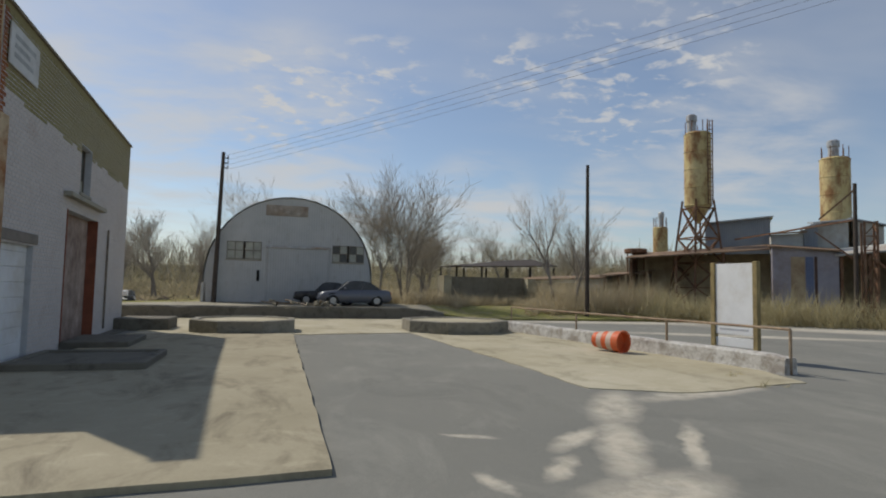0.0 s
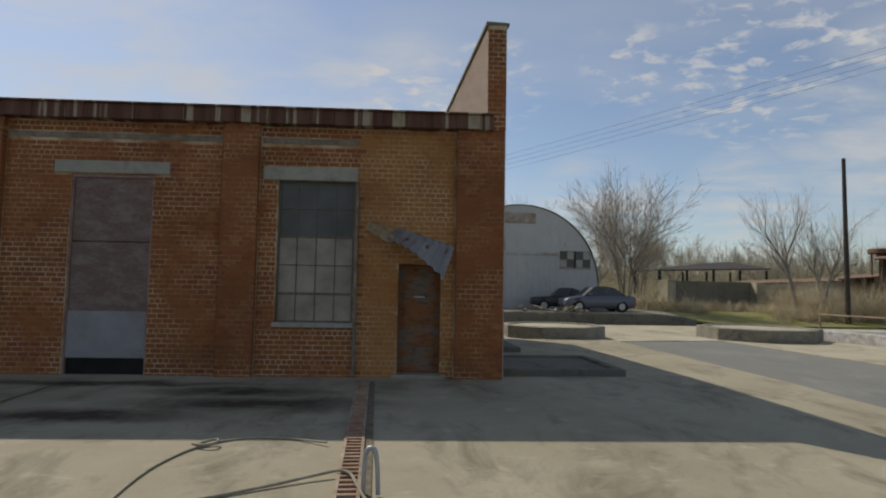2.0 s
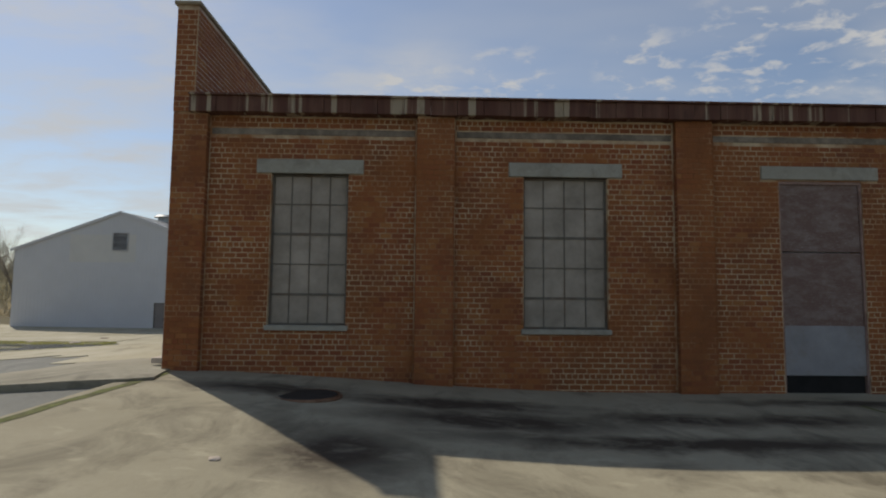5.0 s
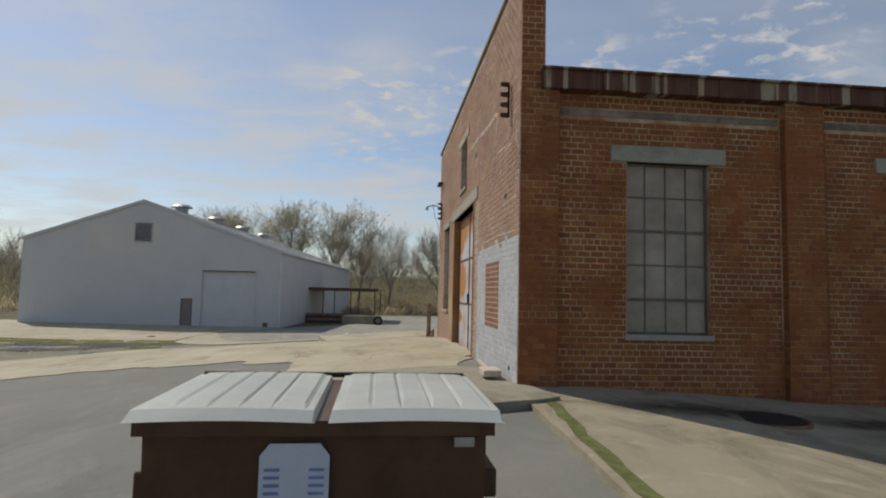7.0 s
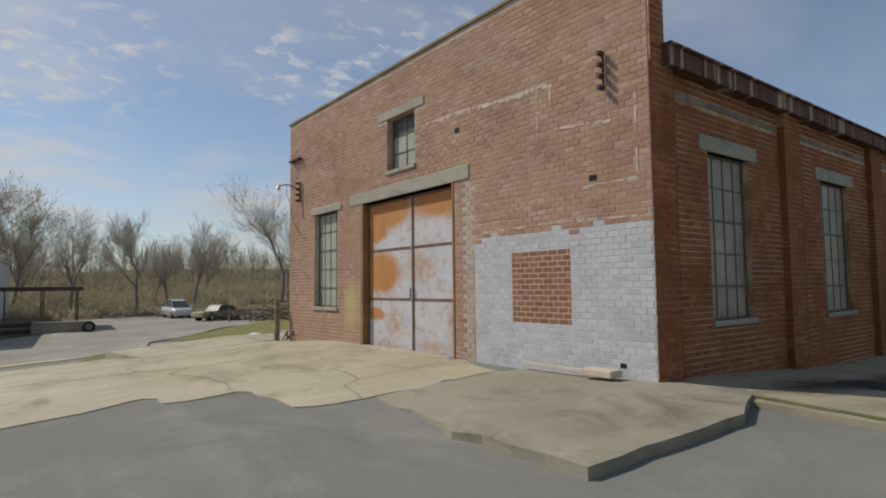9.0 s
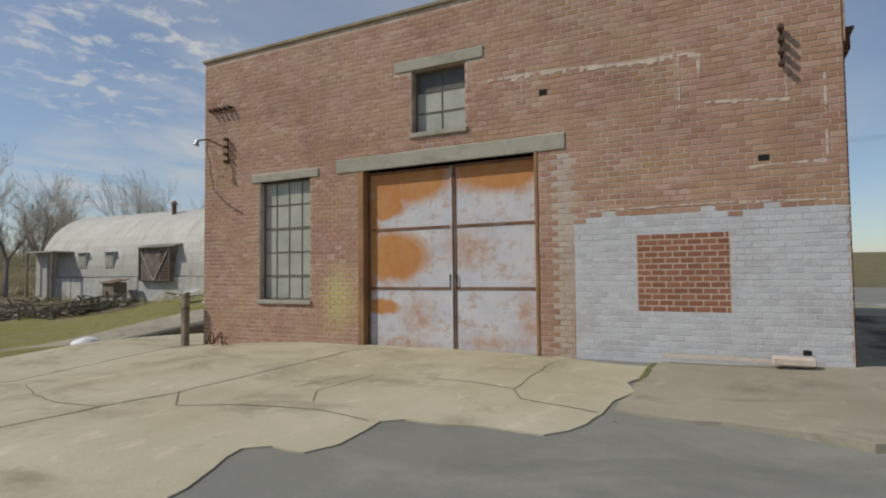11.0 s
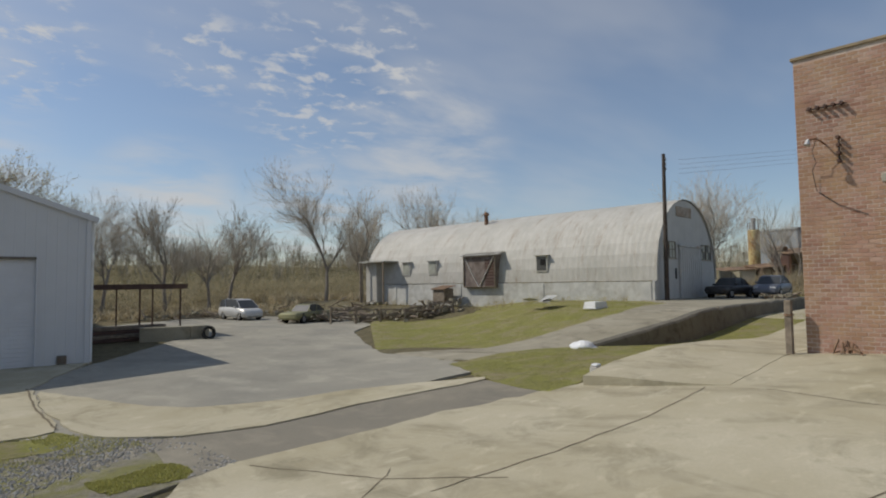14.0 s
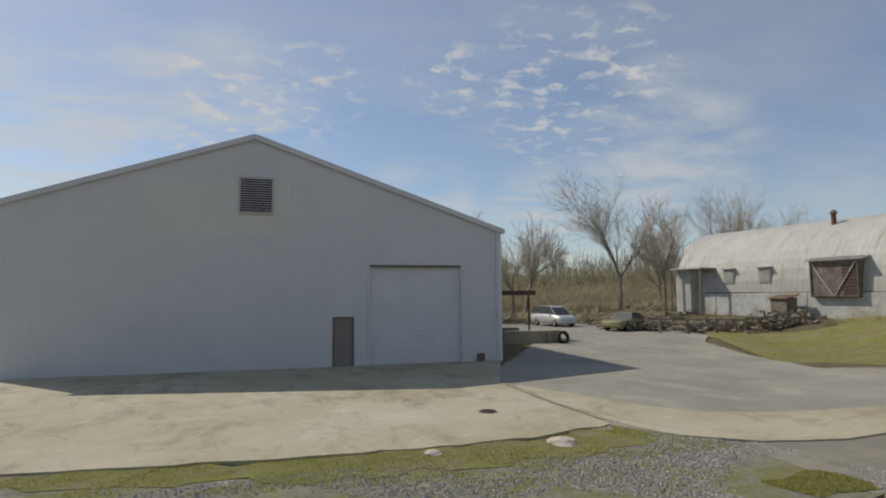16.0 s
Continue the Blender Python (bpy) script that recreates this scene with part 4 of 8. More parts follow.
brick_face(east, EA, EU, EN, lay(EL, 0.2, 7.03, eh, 6), east_style)
epart("parapet_rise", boxm(0, 3, -0.36, 0.0, 7.05, 7.18), M_BRICK_OLIVE, workshop)
epart("coping", boxm(-0.06, EL + 0.05, -0.41, 0.05, 7.18, 7.25, bevel=0.01), plain("coping_tin_e", (0.20, 0.17, 0.12), 0.8, 0, 0.3, 2), workshop)
epart("coping_bed", boxm(3, EL, -0.36, -0.0, 7.05, 7.18), M_BRICK_OLIVE, workshop)
roll = epart("shutter", boxm(E_ROLL[0], E_ROLL[1], -0.16, -0.12, 0.2, E_ROLL[3]), M_WHITE, workshop, "white painted boarded opening")
for i in range(8):
    z = 0.45 + i * 0.31
    epart("board", boxm(E_ROLL[0] + 0.04, E_ROLL[1] - 0.04, -0.12, -0.10, z, z + 0.29, bevel=0.006), M_WHITE, roll)
epart("lintel", boxm(E_ROLL[0] - 0.2, E_ROLL[1] + 0.2, -0.2, 0.03, 2.8, 3.02, bevel=0.01), plain("grey_lintel", (0.22, 0.19, 0.16), 0.85, 0, 0.2, 2), workshop)
edoor = epart("freight_door", boxm(E_DOOR[0], E_DOOR[1], -0.3, -0.26, 0.3, E_DOOR[3]), plain("brown_plank", (0.36, 0.28, 0.235), 0.85, 0, 0.3, 2, (0.12, 0.07, 0.05)), workshop, "brown plank freight door")
for i in range(9):
    u = E_DOOR[0] + 0.03 + i * 0.355
    epart("plank", boxm(u, u + 0.34, -0.27, -0.245, 0.34, E_DOOR[3] - 0.04, bevel=0.005), edoor.data.materials[0], edoor)
M_REDJ = plain("rusty_red_jamb", (0.24, 0.08, 0.045), 0.8, 0, 0.3, 2, (0.16, 0.06, 0.04))
epart("door_jamb", boxm(E_DOOR[1] - 0.04, E_DOOR[1], -0.34, 0.025, 0.3, E_DOOR[3]), M_REDJ, edoor)
epart("door_jamb", boxm(E_DOOR[0], E_DOOR[0] + 0.04, -0.34, 0.025, 0.3, E_DOOR[3]), M_REDJ, edoor)
epart("door_hood", boxm(E_DOOR[0] - 0.4, E_DOOR[1] + 0.2, 0.0, 0.2, 4.15, 4.27, bevel=0.01), M_LINTEL, workshop)
window(E_UP[0], E_UP[1], E_UP[2], E_UP[3], 2, 3, EA, EU, EN, heavy=(), dark=((0, 0), (1, 1), (1, 2)), setback=0.2)
tagged(epart("wall_sign", boxm(0.2, 1.75, 0.025, 0.06, 6.05, 6.85, bevel=0.006), plain("sign_white", (0.55, 0.55, 0.53), 0.6, 0, 0.12, 3, (0.4, 0.38, 0.34)), None), "faded white sign board high on a painted brick wall", "sign")
for i, (w, zz) in enumerate(((1.1, 6.6), (0.8, 6.42), (1.0, 6.24))):
    b = epart("lettering_bar", boxm(0.4, 0.4 + w, 0.06, 0.064, zz, zz + 0.09), plain("faded_ink", (0.36, 0.37, 0.36), 0.7), bpy.data.objects["wall_sign"])
epart("conduit", tubem((9.2, 0.05, 0.5), (9.2, 0.05, 3.7), 0.03), M_WOOD, workshop)
for x0, x1, zz0, tp in ((SX0, SX0 + 0.36, 5.1, 7.0), (SX1 - 0.36, SX1, 5.1, 7.18)):
    e = wall_slab("parapet_end", (x0, 11.60), (x1, 11.60), 0.018, zz0, tp, [], M_MORTAR_S)
    brick_face(e, (x0, 11.60, 0), (1, 0, 0), (0, -1, 0), lay(x1 - x0, zz0, tp - 0.03, [], 0), lambda *r: (M_BRICK, None))
part("coping", boxm(SX0 - 0.05, SX0 + 0.41, 11.56, 24.05, 7.0, 7.07, bevel=0.01), plain("coping_tin", (0.24, 0.19, 0.12), 0.8, 0, 0.3, 2), workshop)
# inner faces of the parapets
brick_face(east, EB - EN * 0.36, -EU, -EN, lay(EL, 5.3, 7.15, [], 6), lambda *r: (M_BRICK_IN, None))
brick_face(west, (SX0 + 0.36, EY0, 0), (0, 1, 0), (1, 0, 0), lay(EY1 - EY0, 5.3, 6.95, [], 6), lambda *r: (M_BRICK, None))
# roof and rear wall
bm = bmesh.new()
v = [bm.verts.new(p) for p in ((SX0 + 0.36, 11.72, 5.37), (SX1 - 0.4, 11.72, 5.37), (SX1 - 1.4, 24, 6.1), (SX0 + 0.36, 24, 6.1))]
bm.faces.new(v)
bmesh.ops.solidify(bm, geom=bm.faces[:], thickness=0.12)
part("roof", bm, M_ROOFM, workshop)
wall_slab("wall_north", (SX1 - 1.36, 24.0), (SX0 + 0.36, 24.0), 0.3, -0.4, 6.1, [], M_MORTAR)
# dark inside floor keeps the openings deep
part("inner_floor", boxm(SX0 + 0.4, SX1 - 0.4, 12.15, 23.6, 0.3, 0.34), M_CONC_DARK, workshop)

# ---- white metal building ----
MB = Matrix.Translation((-32.5, 45.05, -0.75)) @ Matrix.Rotation(radians(-5.0), 4, "Z")
mb = thing("metal_building", MB, "white ribbed metal warehouse with a low gable roof", "building")
HW, EAVE, PEAK, DEP = 9.7, 5.55, 8.85, 34.0     # half width, eave, ridge and depth


def ribbed(bm, x0, x1, z0, ztop, y, pitch=0.305):
    """Ribbed sheet in the plane of y, with a sloping top edge given by ztop(x)."""
    n = max(1, round((x1 - x0) / pitch))
    prof = []
    for i in range(n):
        a = x0 + (x1 - x0) * i / n
        w = (x1 - x0) / n
        prof += [(a, 0), (a + w * 0.86, 0), (a + w * 0.90, -0.007), (a + w * 0.96, -0.007)]
    prof.append((x1, 0))
    lo = [bm.verts.new((x, y + d, z0)) for x, d in prof]
    hi = [bm.verts.new((x, y + d, ztop(x))) for x, d in prof]
    for i in range(len(prof) - 1):
        bm.faces.new((lo[i], lo[i + 1], hi[i + 1], hi[i]))


gable = lambda x: EAVE + (PEAK - EAVE) * (1 - abs(x + HW) / HW)
RD = (-5.35, -1.62, 3.9)
PD = (-6.75, -5.95, 1.98)
bm = bmesh.new()
XW = -2 * HW + 1.4                              # west corner, short of the full span
ribbed(bm, XW, PD[0], 0, gable, 0)
ribbed(bm, PD[0], PD[1], PD[2], gable, 0)
ribbed(bm, PD[1], RD[0], 0, gable, 0)
ribbed(bm, RD[0], RD[1], RD[2], gable, 0)
ribbed(bm, RD[1], 0, 0, gable, 0)
part("front_wall", bm, M_SIDING, mb)
for nm, x in (("side_wall", 0.0), ("side_wall", XW + 0.03)):
    part(nm, boxm(x - 0.03, x + 0.03, 0.03, DEP, 0, gable(x) - 0.1), M_SIDING, mb)
part("rear_wall", boxm(XW, 0, DEP, DEP + 0.06, 0, EAVE), M_SIDING, mb)
for s in (-1, 1):
    bm = bmesh.new()
    x1 = 0.28 if s > 0 else XW - 0.28
    ze = gable(x1)
    v = [bm.verts.new(p) for p in ((-HW, -0.12, PEAK + 0.02), (x1, -0.12, ze + 0.02), (x1, DEP + 0.1, ze + 0.02), (-HW, DEP + 0.1, PEAK + 0.02))]
    bm.faces.new(v)
    bmesh.ops.solidify(bm, geom=bm.faces[:], thickness=-0.08)
    part("roof_slope", bm, M_ROOFM, mb)
    bm = bmesh.new()
    beam(bm, (-HW, -0.09, PEAK - 0.05), (x1, -0.09, ze - 0.05), 0.06, 0.2)
    part("rake_trim", bm, M_SIDING, mb)
part("corner_trim", boxm(-0.1, 0.06, -0.06, 0.1, 0, EAVE - 0.05), M_SIDING, mb)
part("downpipe", boxm(0.07, 0.16, 0.0, 0.1, 0.1, EAVE - 0.1, bevel=0.01), M_WHITE, mb)
part("gutter", boxm(0.1, 0.26, 0.0, DEP, EAVE - 0.22, EAVE - 0.1, bevel=0.02), M_WHITE, mb)
rd = part("roller_door", boxm(RD[0] - 0.06, RD[1] + 0.06, 0.13, 0.16, 0, RD[2]), M_SIDING_D, mb, "white roller shutter door")
for i in range(26):
    z = 0.02 + i * RD[2] / 26
    part("slat", boxm(RD[0], RD[1], 0.10, 0.13, z, z + RD[2] / 26 - 0.004, bevel=0.003), M_SIDING_D, rd)
for q in ((RD[0] - 0.09, RD[0], 0, RD[2] + 0.09), (RD[1], RD[1] + 0.09, 0, RD[2] + 0.09), (RD[0], RD[1], RD[2], RD[2] + 0.09)):
    part("door_trim", boxm(q[0], q[1], -0.04, 0.12, q[2], q[3]), M_FRAME if q[3] - q[2] < 1 else M_SIDING, rd)
pd = part("entry_door", boxm(PD[0] + 0.04, PD[1] - 0.04, 0.02, 0.06, 0.02, PD[2] - 0.04, bevel=0.005), plain("taupe_door", (0.22, 0.19, 0.175), 0.55, 0, 0.08, 2), mb, "taupe steel personnel door")
for q in ((PD[0], PD[0] + 0.05, 0, PD[2]), (PD[1] - 0.05, PD[1], 0, PD[2]), (PD[0] + 0.05, PD[1] - 0.05, PD[2] - 0.05, PD[2])):
    part("door_trim", boxm(q[0], q[1], -0.035, 0.08, q[2], q[3]), M_FRAME, pd)
part("door_knob", tubem((PD[0] + 0.12, 0.02, 0.98), (PD[0] + 0.12, -0.04, 0.98), 0.025), M_STEEL, pd)
M_SLAT = plain("vent_paint", (0.42, 0.41, 0.40), 0.6, 0, 0.1, 2)
vent = part("louvre_vent", boxm(-10.2, -9.05, -0.05, 0.02, 5.9, 7.2), M_BLACK, mb, "large louvred gable vent")
for q in ((-10.25, -10.18, 5.85, 7.25), (-9.07, -9.0, 5.85, 7.25), (-10.18, -9.07, 5.85, 5.92), (-10.18, -9.07, 7.18, 7.25)):
    part("vent_frame", boxm(q[0], q[1], -0.09, 0.02, q[2], q[3]), M_SLAT, vent)
for i in range(14):
    z = 5.93 + i * 0.089
    bm = boxm(-10.17, -9.08, -0.05, 0.03, -0.008, 0.008)
    bmesh.ops.transform(bm, matrix=Matrix.Translation((0, -0.05, z + 0.04)) @ Matrix.Rotation(radians(38), 4, "X"), verts=bm.verts[:])
    part("slat", bm, M_SLAT, vent)
part("patched_panel", boxm(-13.6, -8.4, -0.012, -0.008, 5.0, 7.1), plain("aged_siding", (0.58, 0.565, 0.53), 0.55, 0, 0.04, 0.8), mb)
part("meter_box", boxm(-0.95, -0.65, -0.12, 0, 0.12, 0.42, bevel=0.01), M_FRAME, mb)
for i in range(4):
    bm = bmesh.new()
    y = 6 + i * 7.5
    tube(bm, (-HW, y, PEAK - 0.1), (-HW, y, PEAK + 0.35), 0.5, 0.5, 16)
    tube(bm, (-HW, y, PEAK + 0.35), (-HW, y, PEAK + 0.55), 0.85, 0.6, 16)
    part("roof_vent", bm, M_STEEL, mb)

# ---- arched shed ----
QM = Matrix.Translation((0.65, 36.95, 0.79)) @ Matrix.Rotation(radians(2.5), 4, "Z") @ Matrix.Scale(1.035, 4)
qs = thing("arched_shed", QM, "long weathered corrugated steel arched shed with a white block base", "building")
QW, QB, QH, QL = 4.85, 1.2, 6.4, 27.0
QX = lambda a: QW * math.cos(a)
QZ = lambda a: QB + (QH - QB) * max(0.0, math.sin(a)) ** 0.92
k = Mat("weathered_galvanised", 0.7, 0.08)
c = k.mix(k.noise(0.5, 6, 0.7), (0.40, 0.39, 0.35), (0.50, 0.485, 0.44))
c = k.mix(k.mul(k.noise(1.2, 6, 0.75, (0.4, 1.6, 0.4), 0.52, 0.7), 0.6), c, (0.26, 0.19, 0.13))
k.color(k.mix(k.mul(k.noise(5, 5, 0.7, (0.3, 1, 0.3), 0.5, 0.75), 0.4), c, (0.62, 0.61, 0.58))).bump(k.noise(9, 4), 0.2, 0.01)
M_SHELL = k.m
bm = bmesh.new()
NR, NA = 270, 22
rings = []
for i in range(NR + 1):
    y = QL * i / NR
    o = 0.005 * math.sin(i * math.pi / 2)
    rings.append([bm.verts.new(((QW + 0.06 + o) * math.cos(math.pi * j / NA), y - 0.12, QZ(math.pi * j / NA) + 0.06 + o)) for j in range(NA + 1)])
for p, q in zip(rings, rings[1:]):
    for j in range(NA):
        bm.faces.new((p[j], p[j + 1], q[j + 1], q[j]))
part("shell", bm, M_SHELL, qs)
for s in (-1, 1):
    bw = part("base_wall", boxm(s * QW - 0.12, s * QW + 0.14, 0, QL - 0.2, -0.5, QB, bevel=0.01), plain("whitewashed_block", (0.50, 0.50, 0.47), 0.85, 0, 0.18, 1.6, (0.30, 0.27, 0.22)), qs)
    for i in range(0, 18, 5):
        part("pier", boxm(s * (QW + 0.14) - 0.02, s * (QW + 0.14) + 0.02, i * 1.5 + 0.2, i * 1.5 + 0.5, -0.45, QB - 0.03), bw.data.materials[0], bw)


def arch_wall(y, th, m, name, holes=()):
    bm = bmesh.new()
    pts = [(QX(math.pi * j / 36), QZ(math.pi * j / 36)) for j in range(37)]
    cols = sorted({p[0] for p in pts} | {h[i] for h in holes for i in (0, 1)})
    top = lambda x: QZ(math.acos(max(-1, min(1, x / QW))))
    for a, b in zip(cols, cols[1:]):
        if b - a < 1e-5:
            continue
        xm, z0 = (a + b) / 2, -0.5
        spans = []
        for h in sorted((h for h in holes if h[0] < xm < h[1]), key=lambda h: h[2]):
            spans.append((z0, h[2]))
            z0 = h[3]
        for s0, s1 in spans:
            if s1 > s0:
                box(bm, a, b, y, y + th, s0, s1)
        vs = [bm.verts.new(p) for p in ((a, y, z0), (b, y, z0), (b, y, top(b)), (a, y, top(a)), (a, y + th, z0), (b, y + th, z0), (b, y + th, top(b)), (a, y + th, top(a)))]
        for f in ((0, 1, 2, 3), (7, 6, 5, 4), (0, 4, 5, 1), (3, 2, 6, 7)):
            bm.faces.new([vs[i] for i in f])
    return part(name, bm, m, qs)


k = Mat("shed_front_paint", 0.8)
c = k.mix(k.noise(0.8, 6, 0.7), (0.42, 0.43, 0.42), (0.50, 0.505, 0.49))
c = k.mix(k.mul(k.noise(2.2, 6, 0.75, (1.6, 1, 0.5), 0.55, 0.74), 0.5), c, (0.27, 0.23, 0.19))
wv = k.node("ShaderNodeTexWave", Scale=2.1, Distortion=0.3)
k.link(k.pos(), wv.inputs["Vector"])
k.color(c).bump(wv.outputs["Fac"], 0.25, 0.02)
M_QFRONT = k.m
QWIN = [(-3.67, -1.72, 2.64, 3.68), (2.43, 4.38, 2.62, 3.64)]
arch_wall(0.0, 0.18, M_QFRONT, "front_wall", QWIN)
arch_wall(QL - 0.4, 0.18, M_QFRONT, "rear_wall")
for (a, b, c, d), dk in zip(QWIN, ((), ((1, 0), (2, 1), (0, 1), (3, 0)))):
    window(a, (a + b) / 2 - 0.04, c, d, 2, 2, (0, 0.0, 0), (1, 0, 0), (0, -1, 0), (), dk, qs, setback=0.05, bars=0.04)
    window((a + b) / 2 + 0.04, b, c, d, 2, 2, (0, 0.0, 0), (1, 0, 0), (0, -1, 0), (), dk, qs, setback=0.05, bars=0.04)
qd = part("sliding_door", boxm(-1.38, 2.24, -0.1, -0.03, 0.02, 3.36, bevel=0.01), M_QFRONT, qs, "pale corrugated sliding door")
for i in range(11):
    x = -1.3 + i * 0.34
    part("batten", boxm(x, x + 0.06, -0.13, -0.1, 0.05, 3.3), M_QFRONT, qd)
part("door_track", boxm(-1.5, 2.36, -0.18, -0.02, 3.36, 3.5, bevel=0.01), M_STEEL, qd)
badge = part("faded_sign", boxm(-1.55, 0.9, -0.04, 0.0, 5.3, 5.95, bevel=0.01), plain("faded_tan", (0.34, 0.30, 0.25), 0.85, 0, 0.3, 3, (0.22, 0.15, 0.10)), qs, "faded blank sign board")
part("front_vent", boxm(-1.95, -1.8, -0.05, 0.0, 1.35, 2.0), M_BLACK, qs)
part("arch_trim", boxm(-QW - 0.1, QW + 0.1, -0.03, 0.0, 0.0, 0.12), M_CONC_DARK, qs)
# side bay, windows, porch and flue on the west side
def side_z(z):
    s = max(0.0, (z - QB) / (QH - QB)) ** (1 / 0.92)
    return -QW * math.sqrt(max(0, 1 - s * s))


M_SHEDPAINT = plain("chalky_paint", (0.52, 0.50, 0.46), 0.85, 0, 0.2, 4, (0.3, 0.26, 0.22))
bay = part("loading_bay", boxm(-5.25, -3.9, 11.6, 14.7, 0.9, 3.3, bevel=0.01), plain("grey_brown_boards", (0.20, 0.165, 0.145), 0.9, 0, 0.35, 3, (0.10, 0.075, 0.06)), qs, "brown boarded loading bay with crossed braces")
bm = bmesh.new()
v = [bm.verts.new(p) for p in ((-5.5, 11.3, 3.25), (-5.5, 15.0, 3.25), (-3.7, 15.0, 3.75), (-3.7, 11.3, 3.75))]
bm.faces.new(v)
bmesh.ops.solidify(bm, geom=bm.faces[:], thickness=0.06)
part("bay_roof", bm, M_SHELL, bay)
for p, q in (((-5.28, 11.7, 3.2), (-5.28, 13.1, 1.0)), ((-5.28, 14.6, 3.2), (-5.28, 13.2, 1.0)), ((-5.28, 11.65, 0.95), (-5.28, 11.65, 3.3)), ((-5.28, 14.65, 0.95), (-5.28, 14.65, 3.3)), ((-5.28, 11.6, 0.98), (-5.28, 14.7, 0.98)), ((-5.28, 11.6, 3.2), (-5.28, 14.7, 3.2))):
    bm = bmesh.new()
    beam(bm, p, q, 0.12, 0.05)
    part("brace", bm, M_SHEDPAINT if p[1] != q[1] and p[2] != q[2] else M_WOOD, bay)
for i in range(9):
    z = 1.05 + i * 0.22
    part("slat", boxm(-5.27, -5.25, 11.75, 12.6, z, z + 0.16), M_BROWN, bay)
for y in (7.4, 17.9, 21.0):
    z0, z1 = 1.95, 3.05
    w = part("side_window", boxm(side_z(z0) - 0.12, side_z(z1) + 0.1, y, y + 0.95, z0, z1, bevel=0.01), M_SHELL, qs)
    part("pane", boxm(side_z(z0) - 0.14, side_z(z0) - 0.11, y + 0.1, y + 0.85, z0 + 0.1, z1 - 0.1), M_PANE_D if y < 10 else M_PANE, w)
    part("hood", boxm(side_z(z0) - 0.28, side_z(z1) + 0.1, y - 0.06, y + 1.01, z1, z1 + 0.05), M_SHELL, w)
# Black plate over the pane imitates the dark inside behind broken glass.
part("broken_pane", boxm(side_z(1.95) - 0.16, side_z(1.95) - 0.12, 7.55, 7.95, 2.4, 2.8), M_BLACK, qs)
porch = part("porch", boxm(-6.3, -4.2, 22.9, 26.2, 3.15, 3.25), M_SHELL, qs, "lean-to porch")
for y in (23.0, 26.1):
    part("post", boxm(-6.25, -6.13, y - 0.06, y + 0.06, -0.3, 3.15), M_WOOD, porch)
part("porch_wall", boxm(-5.6, -4.6, 24.6, 26.0, -0.3, 3.15), M_SHELL, porch)
bm = bmesh.new()
tube(bm, (-2.2, 14.9, QZ(math.acos(-2.2 / QW)) - 0.2), (-2.2, 14.9, QZ(math.acos(-2.2 / QW)) + 0.8), 0.16, 0.16, 12)
tube(bm, (-2.2, 14.9, QZ(math.acos(-2.2 / QW)) + 0.8), (-2.2, 14.9, QZ(math.acos(-2.2 / QW)) + 1.05), 0.28, 0.1, 12)
part("flue", bm, M_RUST, qs)

# ---- yard, east side ----
def prism(bm, pts, z0, z1, bevel=0.0):
    """An upright prism over a plan polygon; z0 and z1 may be functions of x, y."""
    zf = lambda z, p: z(*p) if callable(z) else z
    lo = [bm.verts.new((*p, zf(z0, p))) for p in pts]
    hi = [bm.verts.new((*p, zf(z1, p))) for p in pts]
    n = len(pts)
    fs = [bm.faces.new(hi), bm.faces.new(lo[::-1])]
    for i in range(n):
        fs.append(bm.faces.new((lo[i], lo[(i + 1) % n], hi[(i + 1) % n], hi[i])))
    bmesh.ops.recalc_face_normals(bm, faces=fs)
    if bevel:
        bmesh.ops.bevel(bm, geom=[e for e in bm.edges if abs(e.verts[0].co.z - e.verts[1].co.z) < 0.2], offset=bevel, segments=1, affect="EDGES")
    return bm


def ring_wall(bm, pts, inner, z0, z1):
    """A closed kerb between an outer and an inner polygon."""
    n = len(pts)
    a = [[bm.verts.new((*p, z)) for p in q] for q, z in ((pts, z0), (pts, z1), (inner, z1), (inner, z0))]
    for r, s in zip(a, a[1:] + a[:1]):
        for i in range(n):
            bm.faces.new((r[i], r[(i + 1) % n], s[(i + 1) % n], s[i]))
    bmesh.ops.recalc_face_normals(bm, faces=bm.faces[:])
    bmesh.ops.bevel(bm, geom=[e for e in bm.edges if min(v.co.z for v in e.verts) > z1 - 0.01], offset=0.025, segments=1, affect="EDGES")
    return bm


def ngon(cx, cy, r, n, turn=0.0, sx=1.0):
    return [(cx + sx * r * math.cos(2 * math.pi * i / n + turn), cy + r * math.sin(2 * math.pi * i / n + turn)) for i in range(n)]


M_PLANTER = concrete("mossy_planter_concrete", (0.34, 0.315, 0.255), (0.17, 0.155, 0.115), (0.03, 0.027, 0.02), scale=2.6)


def planter(cx, cy, r, n, turn, sx, label):
    z = gz(cx, cy)
    t = thing("planter", Matrix.Translation((0, 0, 0)), label, "planter", "old planters")
    part("kerb", ring_wall(bmesh.new(), ngon(cx, cy, r, n, turn, sx), ngon(cx, cy, r - 0.28, n, turn, sx), z - 0.1, z + 0.52), M_PLANTER, t)
    part("fill", prism(bmesh.new(), ngon(cx, cy, r - 0.27, n, turn, sx), z, z + 0.47), M_CONC, t, "pale crusted fill")


